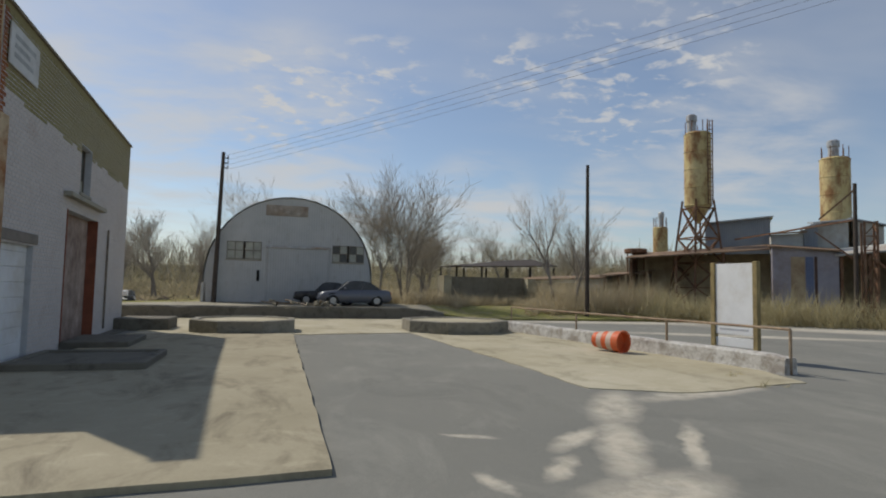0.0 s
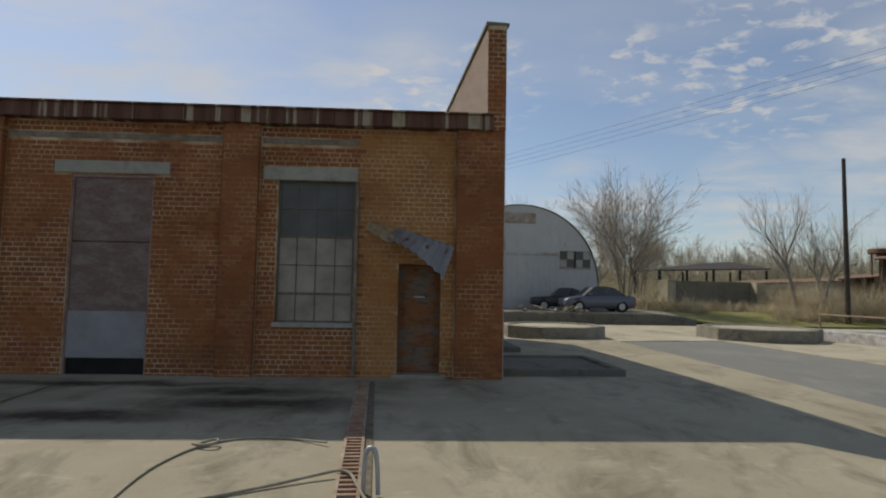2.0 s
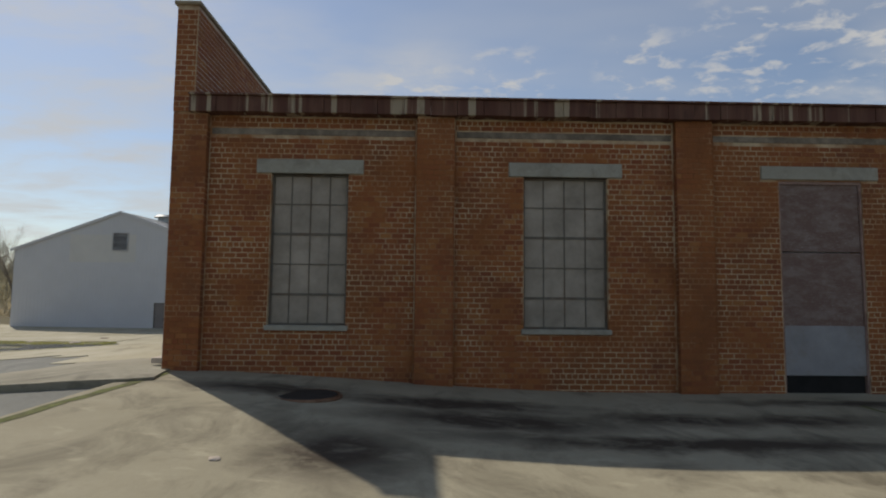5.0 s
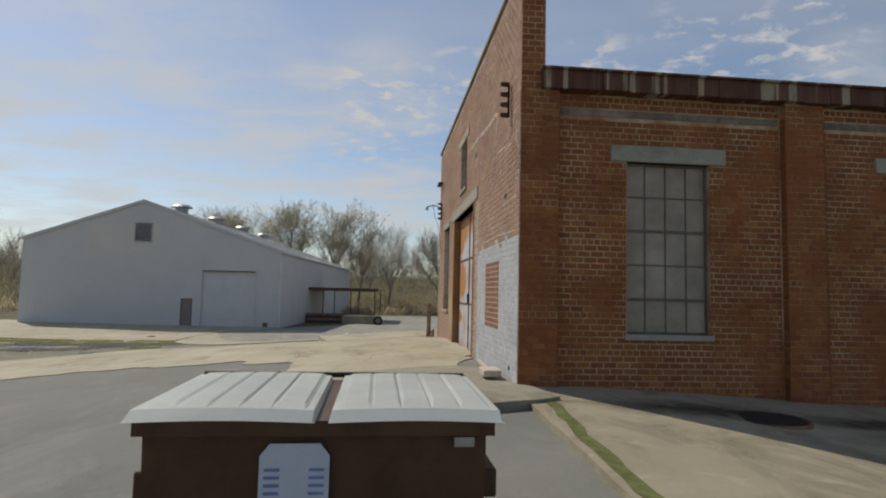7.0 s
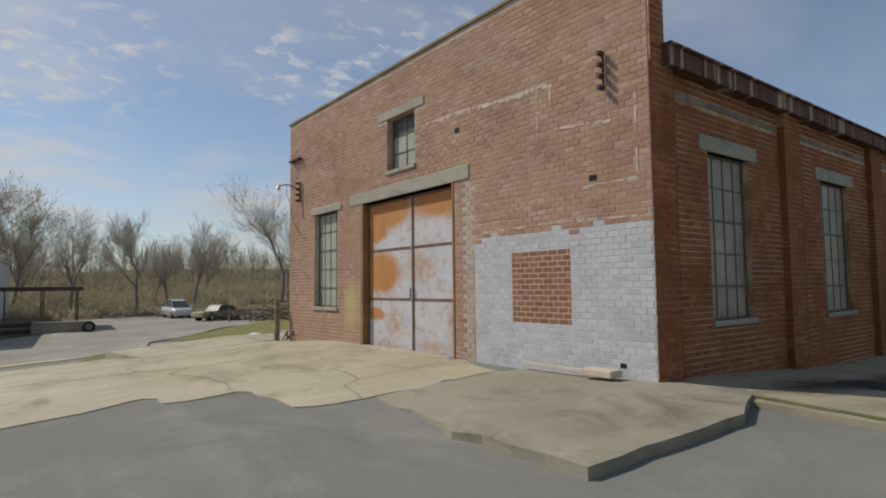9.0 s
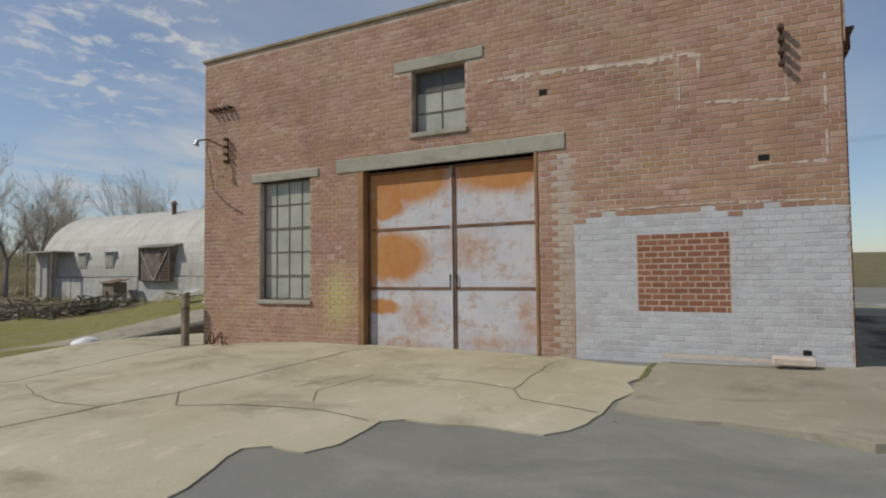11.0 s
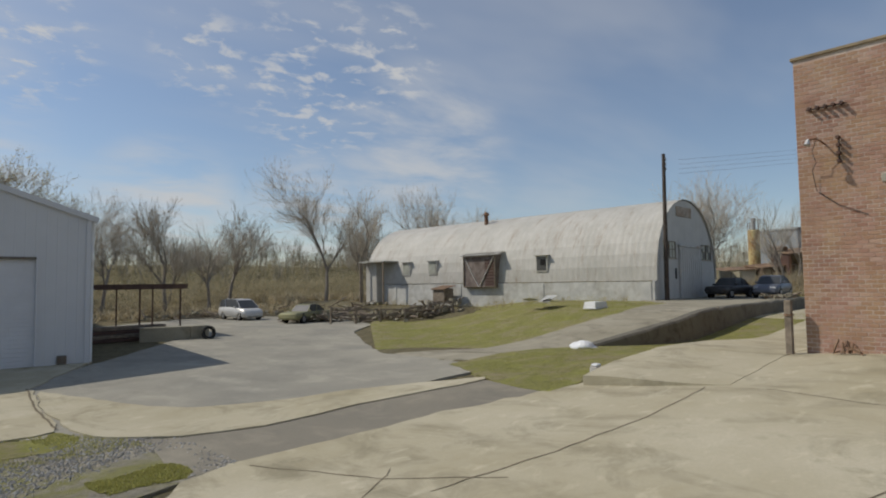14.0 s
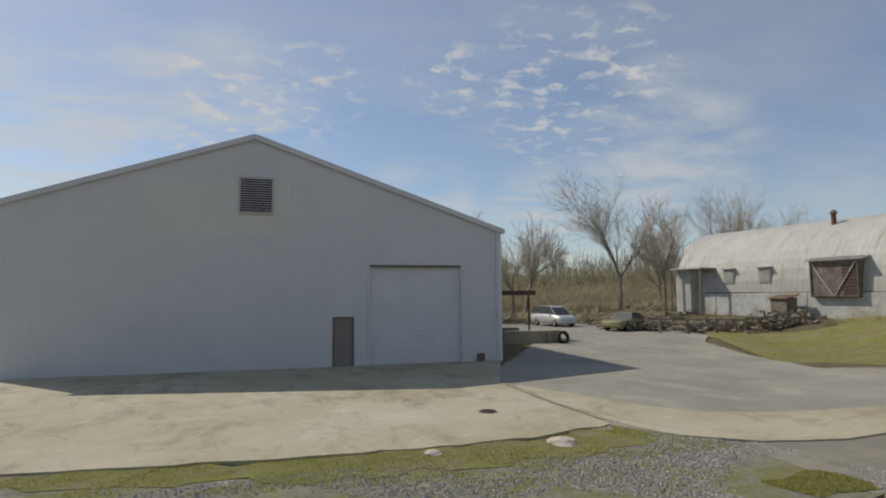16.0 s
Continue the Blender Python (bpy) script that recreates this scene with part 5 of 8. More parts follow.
planter(-0.85, 22.5, 1.95, 8, 0.39, 1.0, "eight-sided weathered concrete planter filled with pale grit")
planter(7.3, 22.7, 2.2, 8, 0.39, 1.0, "broken eight-sided concrete planter stained dark")
pad = thing("concrete_pad", Matrix(), "low kerbed concrete pad beside the painted wall", "concrete pad")
part("kerb", ring_wall(bmesh.new(), [(-4.35, 12.05), (-1.86, 12.15), (-1.95, 14.6), (-4.45, 14.5)], [(-4.25, 12.2), (-2.05, 12.3), (-2.1, 14.45), (-4.3, 14.35)], 0.1, 0.5), M_CONC_DARK, pad)
part("slab", prism(bmesh.new(), [(-4.27, 12.18), (-2.03, 12.28), (-2.08, 14.47), (-4.32, 14.37)], 0.15, 0.45), M_CONC_DARK, pad)
pad2 = prism(bmesh.new(), [(-4.75, 16.2), (-3.2, 16.3), (-3.3, 18.6), (-4.95, 18.5)], 0.1, 0.5, 0.02)
tagged(part("concrete_pad", pad2, M_CONC_DARK), "worn concrete loading step at the freight door", "concrete pad")
blk = prism(bmesh.new(), [(-5.3, 22.6), (-3.5, 22.7), (-3.5, 24.4), (-5.3, 24.4)], 0.1, 0.72, 0.03)
tagged(part("concrete_block", blk, M_CONC_DARK), "rough concrete block at the corner of the painted wall", "concrete block")

# low wall with a pipe rail
WA, WB = Vector((11.75, 10.5, 0)), Vector((9.75, 22.6, 0))
lw = thing("low_wall", Matrix(), "low whitewashed concrete wall with a rusty pipe rail", "low wall")
k = Mat("flaking_whitewash", 0.9)
c = k.mix(k.noise(1.6, 6, 0.75, lo=0.42, hi=0.6), (0.58, 0.57, 0.54), (0.33, 0.30, 0.26))
k.color(k.mix(k.mul(k.noise(6, 5, 0.7, lo=0.5, hi=0.7), 0.6), c, (0.16, 0.14, 0.12))).bump(k.noise(20, 5), 0.5, 0.015)
M_FLAKY = k.m
bm = bmesh.new()
wd_ = (WB - WA).normalized()
wn_ = Vector((-wd_.y, wd_.x, 0)) * 0.2
prev = None
for i in range(25):
    p = WA.lerp(WB, i / 24)
    z0, zt = gz(p.x, p.y) - 0.1, 0.70 + 0.02 * noise.noise((i * 1.3, 0, 0)) - (0.06 if i == 0 else 0)
    r = [bm.verts.new(q) for q in ((*(p + wn_ * 1.1).xy, z0), (*(p + wn_).xy, zt - 0.05), (*(p + wn_ * 0.8).xy, zt), (*(p - wn_ * 0.8).xy, zt), (*(p - wn_).xy, zt - 0.05), (*(p - wn_ * 1.1).xy, z0))]
    if prev:
        for a, b, c0, d in zip(prev, r, r[1:], prev[1:]):
            bm.faces.new((a, b, c0, d))
    else:
        bm.faces.new(r)
    prev = r
bm.faces.new(prev[::-1])
bmesh.ops.recalc_face_normals(bm, faces=bm.faces[:])
part("wall_body", bm, M_FLAKY, lw)
M_RAIL = plain("rusty_pipe", (0.33, 0.25, 0.17), 0.8, 0.2, 0.3, 6, (0.18, 0.09, 0.05))
for s in (0.0, 0.3, 0.64, 1.0):
    p = WA.lerp(WB, s)
    part("post", tubem((p.x, p.y, 0.3 if s else 0.25), (p.x, p.y, 1.28), 0.035), M_RAIL, lw)
part("top_rail", tubem((*WA.xy, 1.28), (*WB.xy, 1.28), 0.032), M_RAIL, lw)

sg = thing("sign_board", pose(12.5, 13.05, 0.2, 0, 0, -80), "white sign panel between two weathered timber posts", "sign")
for x in (-0.66, 0.66):
    part("post", boxm(x - 0.07, x + 0.07, -0.07, 0.07, -0.2, 2.72, bevel=0.01), plain("mossy_timber", (0.27, 0.21, 0.10), 0.9, 0, 0.3, 4), sg)
part("panel", boxm(-0.585, 0.585, -0.03, 0.03, 0.75, 2.68, bevel=0.006), M_WHITE, sg)
part("lower_panel", boxm(-0.585, 0.585, -0.025, 0.02, 0.42, 0.66, bevel=0.006), M_WHITE, sg)
for i, w in enumerate((0.9, 0.7)):
    part("lettering_bar", boxm(-0.45, -0.45 + w, -0.034, -0.03, 0.86 + 0.14 * i, 0.91 + 0.14 * i), plain("grey_ink", (0.42, 0.43, 0.45), 0.7), sg)


def barrel():
    t = thing("traffic_barrel", Matrix.Translation((9.85, 15.0, gz(9.85, 15) + 0.37)) @ Matrix.Rotation(radians(-68), 4, "Z") @ Matrix.Rotation(radians(90), 4, "Y"), "orange traffic barrel with faded bands lying on its side", "traffic barrel")
    M_OR = plain("orange_plastic", (0.62, 0.115, 0.035), 0.55, 0, 0.15, 3, (0.45, 0.2, 0.1))
    M_BAND = plain("faded_band", (0.55, 0.42, 0.34), 0.6, 0, 0.1, 4)
    rs = [(-0.48, 0.22), (-0.3, 0.235), (-0.295, 0.25), (-0.12, 0.255), (-0.115, 0.265), (0.06, 0.27), (0.065, 0.28), (0.25, 0.285), (0.255, 0.3), (0.46, 0.31), (0.47, 0.335), (0.5, 0.335), (0.5, 0.29), (0.3, 0.27)]
    mats = {1: M_OR}
    for i, (nm, lo, hi, m) in enumerate((("body", 0, 14, M_OR), ("band", 2, 4, M_BAND), ("band", 6, 8, M_BAND))):
        bm = bmesh.new()
        prev = None
        for z, r in rs[lo:hi]:
            ring = [bm.verts.new(((r + 0.003 * (i > 0)) * math.cos(a * math.pi / 12), (r + 0.003 * (i > 0)) * math.sin(a * math.pi / 12), z)) for a in range(24)]
            if prev:
                for j in range(24):
                    bm.faces.new((prev[j], prev[(j + 1) % 24], ring[(j + 1) % 24], ring[j]))
            elif nm == "body":
                bm.faces.new(ring[::-1])
            prev = ring
        if nm == "body":
            bm.faces.new(prev[::-1])
        bmesh.ops.recalc_face_normals(bm, faces=bm.faces[:])
        part(nm, bm, m, t)


barrel()


# ---- cars ----
def hull(bm, sections):
    """Skins closed rings of points, one after another, and caps both ends."""
    prev = None
    for pts in sections:
        ring = [bm.verts.new(p) for p in pts]
        if prev:
            for j in range(len(ring)):
                bm.faces.new((prev[j], prev[(j + 1) % len(ring)], ring[(j + 1) % len(ring)], ring[j]))
        else:
            bm.faces.new(ring[::-1])
        prev = ring
    bm.faces.new(prev)
    bmesh.ops.recalc_face_normals(bm, faces=bm.faces[:])
    return bm


def smooth(ob):
    for p in ob.data.polygons:
        p.use_smooth = True
    return ob


M_TYRE = plain("tyre_rubber", (0.025, 0.025, 0.024), 0.9)
M_RIM = plain("wheel_rim", (0.40, 0.40, 0.39), 0.4, 0.6, 0.1, 5)
M_LAMP = plain("lamp_lens", (0.55, 0.56, 0.55), 0.2, 0, 0.05)
M_RED = plain("tail_lens", (0.28, 0.02, 0.015), 0.25)
M_WINDSCREEN = glass_mat("car_glass", (0.03, 0.034, 0.036), (0.06, 0.065, 0.07))


def car(m, paint, label, L=4.6, W=1.72, kind="sedan", group=""):
    """Front towards +x. Stations: x, sill, waist, half width at waist, roof height, roof half width."""
    t = thing("car", m, label, "car", group)
    if kind == "sedan":
        st = [(-0.50, 0.42, 0.78, 0.36), (-0.485, 0.26, 0.86, 0.45), (-0.40, 0.22, 0.93, 0.49), (-0.2, 0.2, 0.93, 0.5), (0.1, 0.2, 0.92, 0.5), (0.22, 0.2, 0.90, 0.5), (0.40, 0.22, 0.82, 0.48), (0.475, 0.26, 0.72, 0.42), (0.50, 0.36, 0.6, 0.34)]
        roof = [(-0.35, 0.93), (-0.22, 1.30), (-0.12, 1.40), (0.03, 1.42), (0.10, 1.36), (0.235, 0.91)]
    elif kind == "van":
        st = [(-0.50, 0.4, 0.95, 0.44), (-0.49, 0.26, 1.05, 0.48), (-0.3, 0.22, 1.06, 0.5), (0.0, 0.22, 1.06, 0.5), (0.28, 0.22, 1.02, 0.5), (0.42, 0.24, 0.9, 0.47), (0.485, 0.28, 0.76, 0.42), (0.50, 0.38, 0.62, 0.36)]
        roof = [(-0.495, 1.03), (-0.46, 1.62), (-0.3, 1.72), (0.08, 1.70), (0.14, 1.62), (0.33, 1.0)]
    else:
        st = [(-0.50, 0.42, 0.74, 0.42), (-0.49, 0.3, 0.82, 0.47), (-0.30, 0.24, 0.86, 0.5), (0.0, 0.24, 0.85, 0.5), (0.2, 0.24, 0.84, 0.5), (0.47, 0.28, 0.78, 0.48), (0.50, 0.36, 0.7, 0.45)]
        roof = [(-0.3, 0.85), (-0.2, 1.24), (-0.12, 1.33), (0.02, 1.34), (0.08, 1.28), (0.18, 0.84)]
    body = hull(bmesh.new(), [[(x0 * L, -0.86 * W * hw, lo), (x0 * L, -0.98 * W * hw, lo + 0.12), (x0 * L, -W * hw, (lo + wz) / 2 + 0.05), (x0 * L, -0.93 * W * hw, wz - 0.04), (x0 * L, -0.80 * W * hw, wz), (x0 * L, 0.80 * W * hw, wz), (x0 * L, 0.93 * W * hw, wz - 0.04), (x0 * L, W * hw, (lo + wz) / 2 + 0.05), (x0 * L, 0.98 * W * hw, lo + 0.12), (x0 * L, 0.86 * W * hw, lo)]
                               for x0, lo, wz, hw in st])
    smooth(part("body", body, paint, t))
    z_w = roof[0][1]
    cabin = hull(bmesh.new(), [[(x * L, -yh, z_w - 0.05), (x * L, -yh + 0.1 * (z - z_w) / 0.5, z), (x * L, yh - 0.1 * (z - z_w) / 0.5, z), (x * L, yh, z_w - 0.05)] for x, z in roof for yh in (W * 0.42,)])
    part("cabin", cabin, M_WINDSCREEN, t, "dark car windows")
    top = hull(bmesh.new(), [[(x * L, -W * 0.345, z - 0.05), (x * L, -W * 0.335, z + 0.012), (x * L, W * 0.335, z + 0.012), (x * L, W * 0.345, z - 0.05)] for x, z in roof[1:-1]])
    part("roof", top, paint, t)
    for s in (-1, 1):
        for i, (x, z) in enumerate(roof[1:-1]):
            if i in (0, 1, 3):
                x2, z2 = (roof[0] if i == 0 else roof[-1] if i == 3 else (x + 0.05, z_w - 0.02))
                bm = bmesh.new()
                f = min(1, max(0, (z - z_w) / 0.5))
                beam(bm, (x * L, s * (W * 0.425 - 0.1 * f), z - 0.02), (x2 * L, s * W * 0.43, z2), 0.05, 0.03)
                part("pillar", bm, paint, t)
    wx = (-0.29 * L, 0.31 * L)
    for x in wx:
        for s in (-1, 1):
            wh_bm = bmesh.new()
            y = s * (W / 2 - 0.11)
            tube(wh_bm, (x, y - 0.1, 0.31), (x, y + 0.1, 0.31), 0.31, 0.31, 20)
            tyre = part("wheel", wh_bm, M_TYRE, t)
            part("rim", tubem((x, y + s * 0.085, 0.31), (x, y + s * 0.112, 0.31), 0.2, 0.17, seg=14), M_RIM, tyre)
            # Black disc paints in the shade of the wheel well.
            part("arch", tubem((x, y - s * 0.02, 0.36), (x, y + s * 0.075, 0.36), 0.38, 0.38, seg=18), M_BLACK, t)
    for s in (-1, 1):
        part("headlight", boxm(0.45 * L, 0.488 * L, s * W * 0.31 - 0.16, s * W * 0.31 + 0.16, 0.58, 0.7, bevel=0.02), M_LAMP, t)
        part("tail_light", boxm(-0.497 * L, -0.46 * L, s * W * 0.34 - 0.13, s * W * 0.34 + 0.13, 0.66, 0.82, bevel=0.02), M_RED, t)
        part("mirror", boxm(0.14 * L, 0.17 * L, s * W * 0.5 - 0.09, s * W * 0.5 + 0.09, z_w, z_w + 0.12, bevel=0.02), paint, t)
    part("front_bumper", boxm(0.47 * L, 0.508 * L, -W * 0.4, W * 0.4, 0.34, 0.52, bevel=0.03), paint, t)
    part("rear_bumper", boxm(-0.51 * L, -0.48 * L, -W * 0.4, W * 0.4, 0.36, 0.56, bevel=0.03), paint, t)
    part("number_plate", boxm(-0.515 * L, -0.508 * L, -0.16, 0.16, 0.5, 0.6), M_WHITE, t)
    return t


def paint_mat(name, c, rough=0.35, dirt=(0.2, 0.18, 0.15)):
    k = Mat(name, rough, 0.2)
    k.b.inputs["Coat Weight"].default_value = 0.3
    k.color(k.mix(k.mul(k.noise(2.4, 5, 0.7), 0.3), c, dirt))
    return k.m


car(pose(4.2, 32.9, dock_z(4.2, 32.9) + 0.06, 0, 0, 183), paint_mat("slate_paint", (0.11, 0.125, 0.16)), "dusty slate-blue sedan parked on the dock", L=4.05, W=1.6)
car(pose(2.9, 35.1, dock_z(2.9, 35.1) + 0.03, 0, 0, 172), paint_mat("black_paint", (0.02, 0.02, 0.022), 0.5), "dull black wrecked car beside the sedan", kind="old", L=3.9, W=1.55)
car(pose(-16.6, 67.2, gz(-16.6, 67.2) + 0.05, 0, 0, -88), paint_mat("white_car_paint", (0.62, 0.62, 0.6)), "white minivan with a dark bonnet", 4.7, 1.85, "van")
car(pose(-14.9, 59.6, gz(-14.9, 59.6) + 0.05, 0, 0, 205), paint_mat("olive_paint", (0.24, 0.235, 0.11), 0.6), "faded olive wreck among rubble", 4.6, 1.75, "old")

# ---- poles and wires ----
def utility_pole(x, y, z0, z1, lean, label, arms=True):
    t = thing("utility_pole", Matrix.Translation((x, y, 0)), label, "utility pole", "poles")
    part("shaft", tubem((0, 0, z0 - 0.4), (lean, 0, z1), 0.15, 0.10, seg=12), M_POLE, t)
    if arms:
        for i in range(3):
            z = z1 - 0.35 - 0.3 * i
            ins = part("bracket", boxm(lean + 0.08, lean + 0.3, -0.03, 0.03, z - 0.03, z + 0.03), M_DARK, t)
            part("insulator", tubem((lean + 0.27, 0, z + 0.02), (lean + 0.27, 0, z + 0.16), 0.05, 0.035), M_STEEL, ins)
    return t


utility_pole(-3.72, 36.35, 0.8, 9.9, 0.2, "tall dark timber utility pole beside the arched shed")
utility_pole(18.6, 32.5, 0.3, 9.95, 0.0, "bare dark timber pole rising from scrub", False)
utility_pole(27.0, 0.5, 0.2, 13.6, 0.0, "timber utility pole at the edge of the yard")
M_WIRE = plain("weathered_wire", (0.16, 0.165, 0.18), 0.7)
for i in range(4):
    a, b = Vector((-3.65, 35.35, 9.35 - 0.28 * i)), Vector((27.1, 0.5 + 0.55 * i, 13.3 - 0.1 * i))
    cu = bpy.data.curves.new("wire", "CURVE")
    cu.dimensions, cu.bevel_depth, cu.bevel_resolution = "3D", 0.006, 1
    sp = cu.splines.new("POLY")
    sp.points.add(30)
    for j in range(31):
        u = j / 30
        p = a.lerp(b, u)
        sp.points[j].co = (p.x, p.y, p.z - 4 * 0.4 * u * (1 - u), 1)
    cu.materials.append(M_WIRE)
    tagged(new("overhead_wire", cu), "thin sagging overhead power wire", "wire", "wires")

# ---- dumpster ----
DM = pose(-25.42, 7.12, gz(-25.4, 7.1) + 0.05, 0, 0, 0.5)
du = thing("dumpster", DM, "brown steel dumpster with two ribbed white plastic lids", "dumpster")
M_DUMP = plain("brown_dumpster_paint", (0.085, 0.04, 0.022), 0.5, 0.1, 0.3, 3, (0.11, 0.06, 0.035))
M_LID = plain("white_plastic_lid", (0.83, 0.85, 0.80), 0.45, 0, 0.05, 2, (0.70, 0.70, 0.64))
HZ = 0.86
part("bin", hull(bmesh.new(), [[(x, y0, 0.1), (x, y0 - 0.06, HZ), (x, y1 + 0.02, HZ + 0.03), (x, y1, 0.1)] for x in (-0.9, 0.9) for y0 in (-0.52,) for y1 in (0.55,)]), M_DUMP, du)
part("rim", hull(bmesh.new(), [[(x, -0.62, HZ - 0.06), (x, -0.62, HZ + 0.02), (x, 0.6, HZ + 0.05), (x, 0.6, HZ - 0.03)] for x in (-0.94, 0.94)]), M_DUMP, du)
for s in (-1, 1):
    part("fork_pocket", boxm(s * 0.95 - 0.05, s * 0.95 + 0.05, -0.4, 0.4, 0.4, 0.56, bevel=0.01), M_DUMP, du)
    for y in (-0.4, 0.42):
        part("skid", boxm(s * 0.7 - 0.06, s * 0.7 + 0.06, y - 0.12, y + 0.12, 0.0, 0.1, bevel=0.01), M_DARK, du)


def lid(x0, x1):
    bm = bmesh.new()
    nx_, ny_ = 75, 16
    g = []
    for i in range(nx_ + 1):
        u = i / nx_
        r = []
        for j in range(ny_ + 1):
            v = j / ny_
            x, y = x0 + (x1 - x0) * u, -0.68 + 1.28 * v
            z = HZ + 0.07 + 0.012 * v + 0.012 * math.sin(u * math.pi)
            across = ((u - 0.06) / 0.88 * 5) % 1
            if 0.06 <= u <= 0.94 and v >= 0.11:
                z += 0.016 * min(1.0, 11 * across, 11 * (1 - across), (v - 0.09) * 14, (1.05 - v) * 14)
            if u in (0.0, 1.0) or v == 0.0:
                z -= 0.05
            r.append(bm.verts.new((x, y, z)))
        g.append(r)
    for i in range(nx_):
        for j in range(ny_):
            bm.faces.new((g[i][j], g[i + 1][j], g[i + 1][j + 1], g[i][j + 1]))
    bmesh.ops.solidify(bm, geom=bm.faces[:], thickness=0.012)
    return bm


part("lid", lid(-0.97, -0.02), M_LID, du)
part("lid", lid(0.05, 0.98), M_LID, du)
part("hinge_rod", tubem((-0.95, 0.66, HZ + 0.08), (0.95, 0.66, HZ + 0.08), 0.02), M_DARK, du)
st_ = hull(bmesh.new(), [[(x * 0.18 - 0.12, y, z * 0.25 + 0.51) for x, z in ((-1, -0.7), (-0.7, -1), (0.7, -1), (1, -0.7), (1, 0.75), (0.72, 1), (-0.72, 1), (-1, 0.75))] for y in (-0.612, -0.6)])
stk = part("sticker", st_, plain("pale_sticker", (0.5, 0.53, 0.60), 0.5, 0, 0.08, 6), du, "pale blue notice sticker with unreadable lines")
for i in range(6):
    for s in (-1, 1):
        part("lettering_bar", boxm(-0.12 + s * 0.115 - 0.04, -0.12 + s * 0.115 + 0.04, -0.616, -0.612, 0.42 + i * 0.04, 0.435 + i * 0.04), plain("blue_ink", (0.16, 0.22, 0.42), 0.6), stk)
part("label_plate", boxm(0.72, 0.83, -0.612, -0.6, 0.74, 0.79), M_STEEL, du)

# ---- raised slab, drain, hoses, covers, cracks ----
slab_ = sheet("raised_slab", [(-26.3, 10.35), (-24.1, 10.05), (-22.8, 10.6), (-23.0, 11.5), (-23.15, 14.05), (-25.95, 14.15), (-26.3, 12)], 0.078, M_CONC_GREY, 0.35, 0.6, rag=0.12, ragscale=2.6,
              height=lambda x, y: gz(x, y) + 0.085 * sstep((14.0 - y) / 3.5))
structure(slab_, "raised worn concrete slab at the corner of the workshop", "pavement")


structure(sheet("raised_slab_1", [(-27.62, 26.85), (-27.3, 25.4), (-26.95, 24.25), (-23.6, 24.25), (-4.6, 24.45), (-4.6, 27.3), (-13.3, 27.3), (-22.2, 26.85), (-26.0, 27.1)], 0.075, M_CONC, 0.3, 0.6, rag=0.03,
                height=lambda x, y: gz(x, y) + 0.19 * sstep((y - 24.2) / 2.6)), "tilted concrete slab with a broken lifted edge", "pavement")


def crack(name, pts, w, z, material):
    bm = bmesh.new()
    pr = None
    P = []
    for a, b in zip(pts, pts[1:]):
        n = max(1, int(math.dist(a, b) / 0.25))
        P += [(a[0] + (b[0] - a[0]) * i / n, a[1] + (b[1] - a[1]) * i / n) for i in range(n)]
    P.append(pts[-1])
    for i, (x, y) in enumerate(P):
        q = P[min(i + 1, len(P) - 1)]
        o = P[max(i - 1, 0)]
        d = Vector((q[0] - o[0], q[1] - o[1], 0)).normalized()
        s = Vector((-d.y, d.x, 0))
        c0 = Vector((x, y, 0)) + s * 0.05 * noise.noise((x * 3, y * 3, 0))
        ww_ = w * (0.6 + 0.8 * abs(noise.noise((x * 5, y * 5, 2))))
        l, r = c0 + s * ww_, c0 - s * ww_
        r_ = (bm.verts.new((l.x, l.y, gz(l.x, l.y) + z)), bm.verts.new((r.x, r.y, gz(r.x, r.y) + z)))
        if pr:
            bm.faces.new((pr[0], pr[1], r_[1], r_[0]))
        pr = r_
    bmesh.ops.recalc_face_normals(bm, faces=bm.faces[:])
    if sum(f.normal.z for f in bm.faces) < 0:
        bmesh.ops.reverse_faces(bm, faces=bm.faces[:])
    return structure(part(name, bm, material), "dark open joint between concrete slabs", "joint")


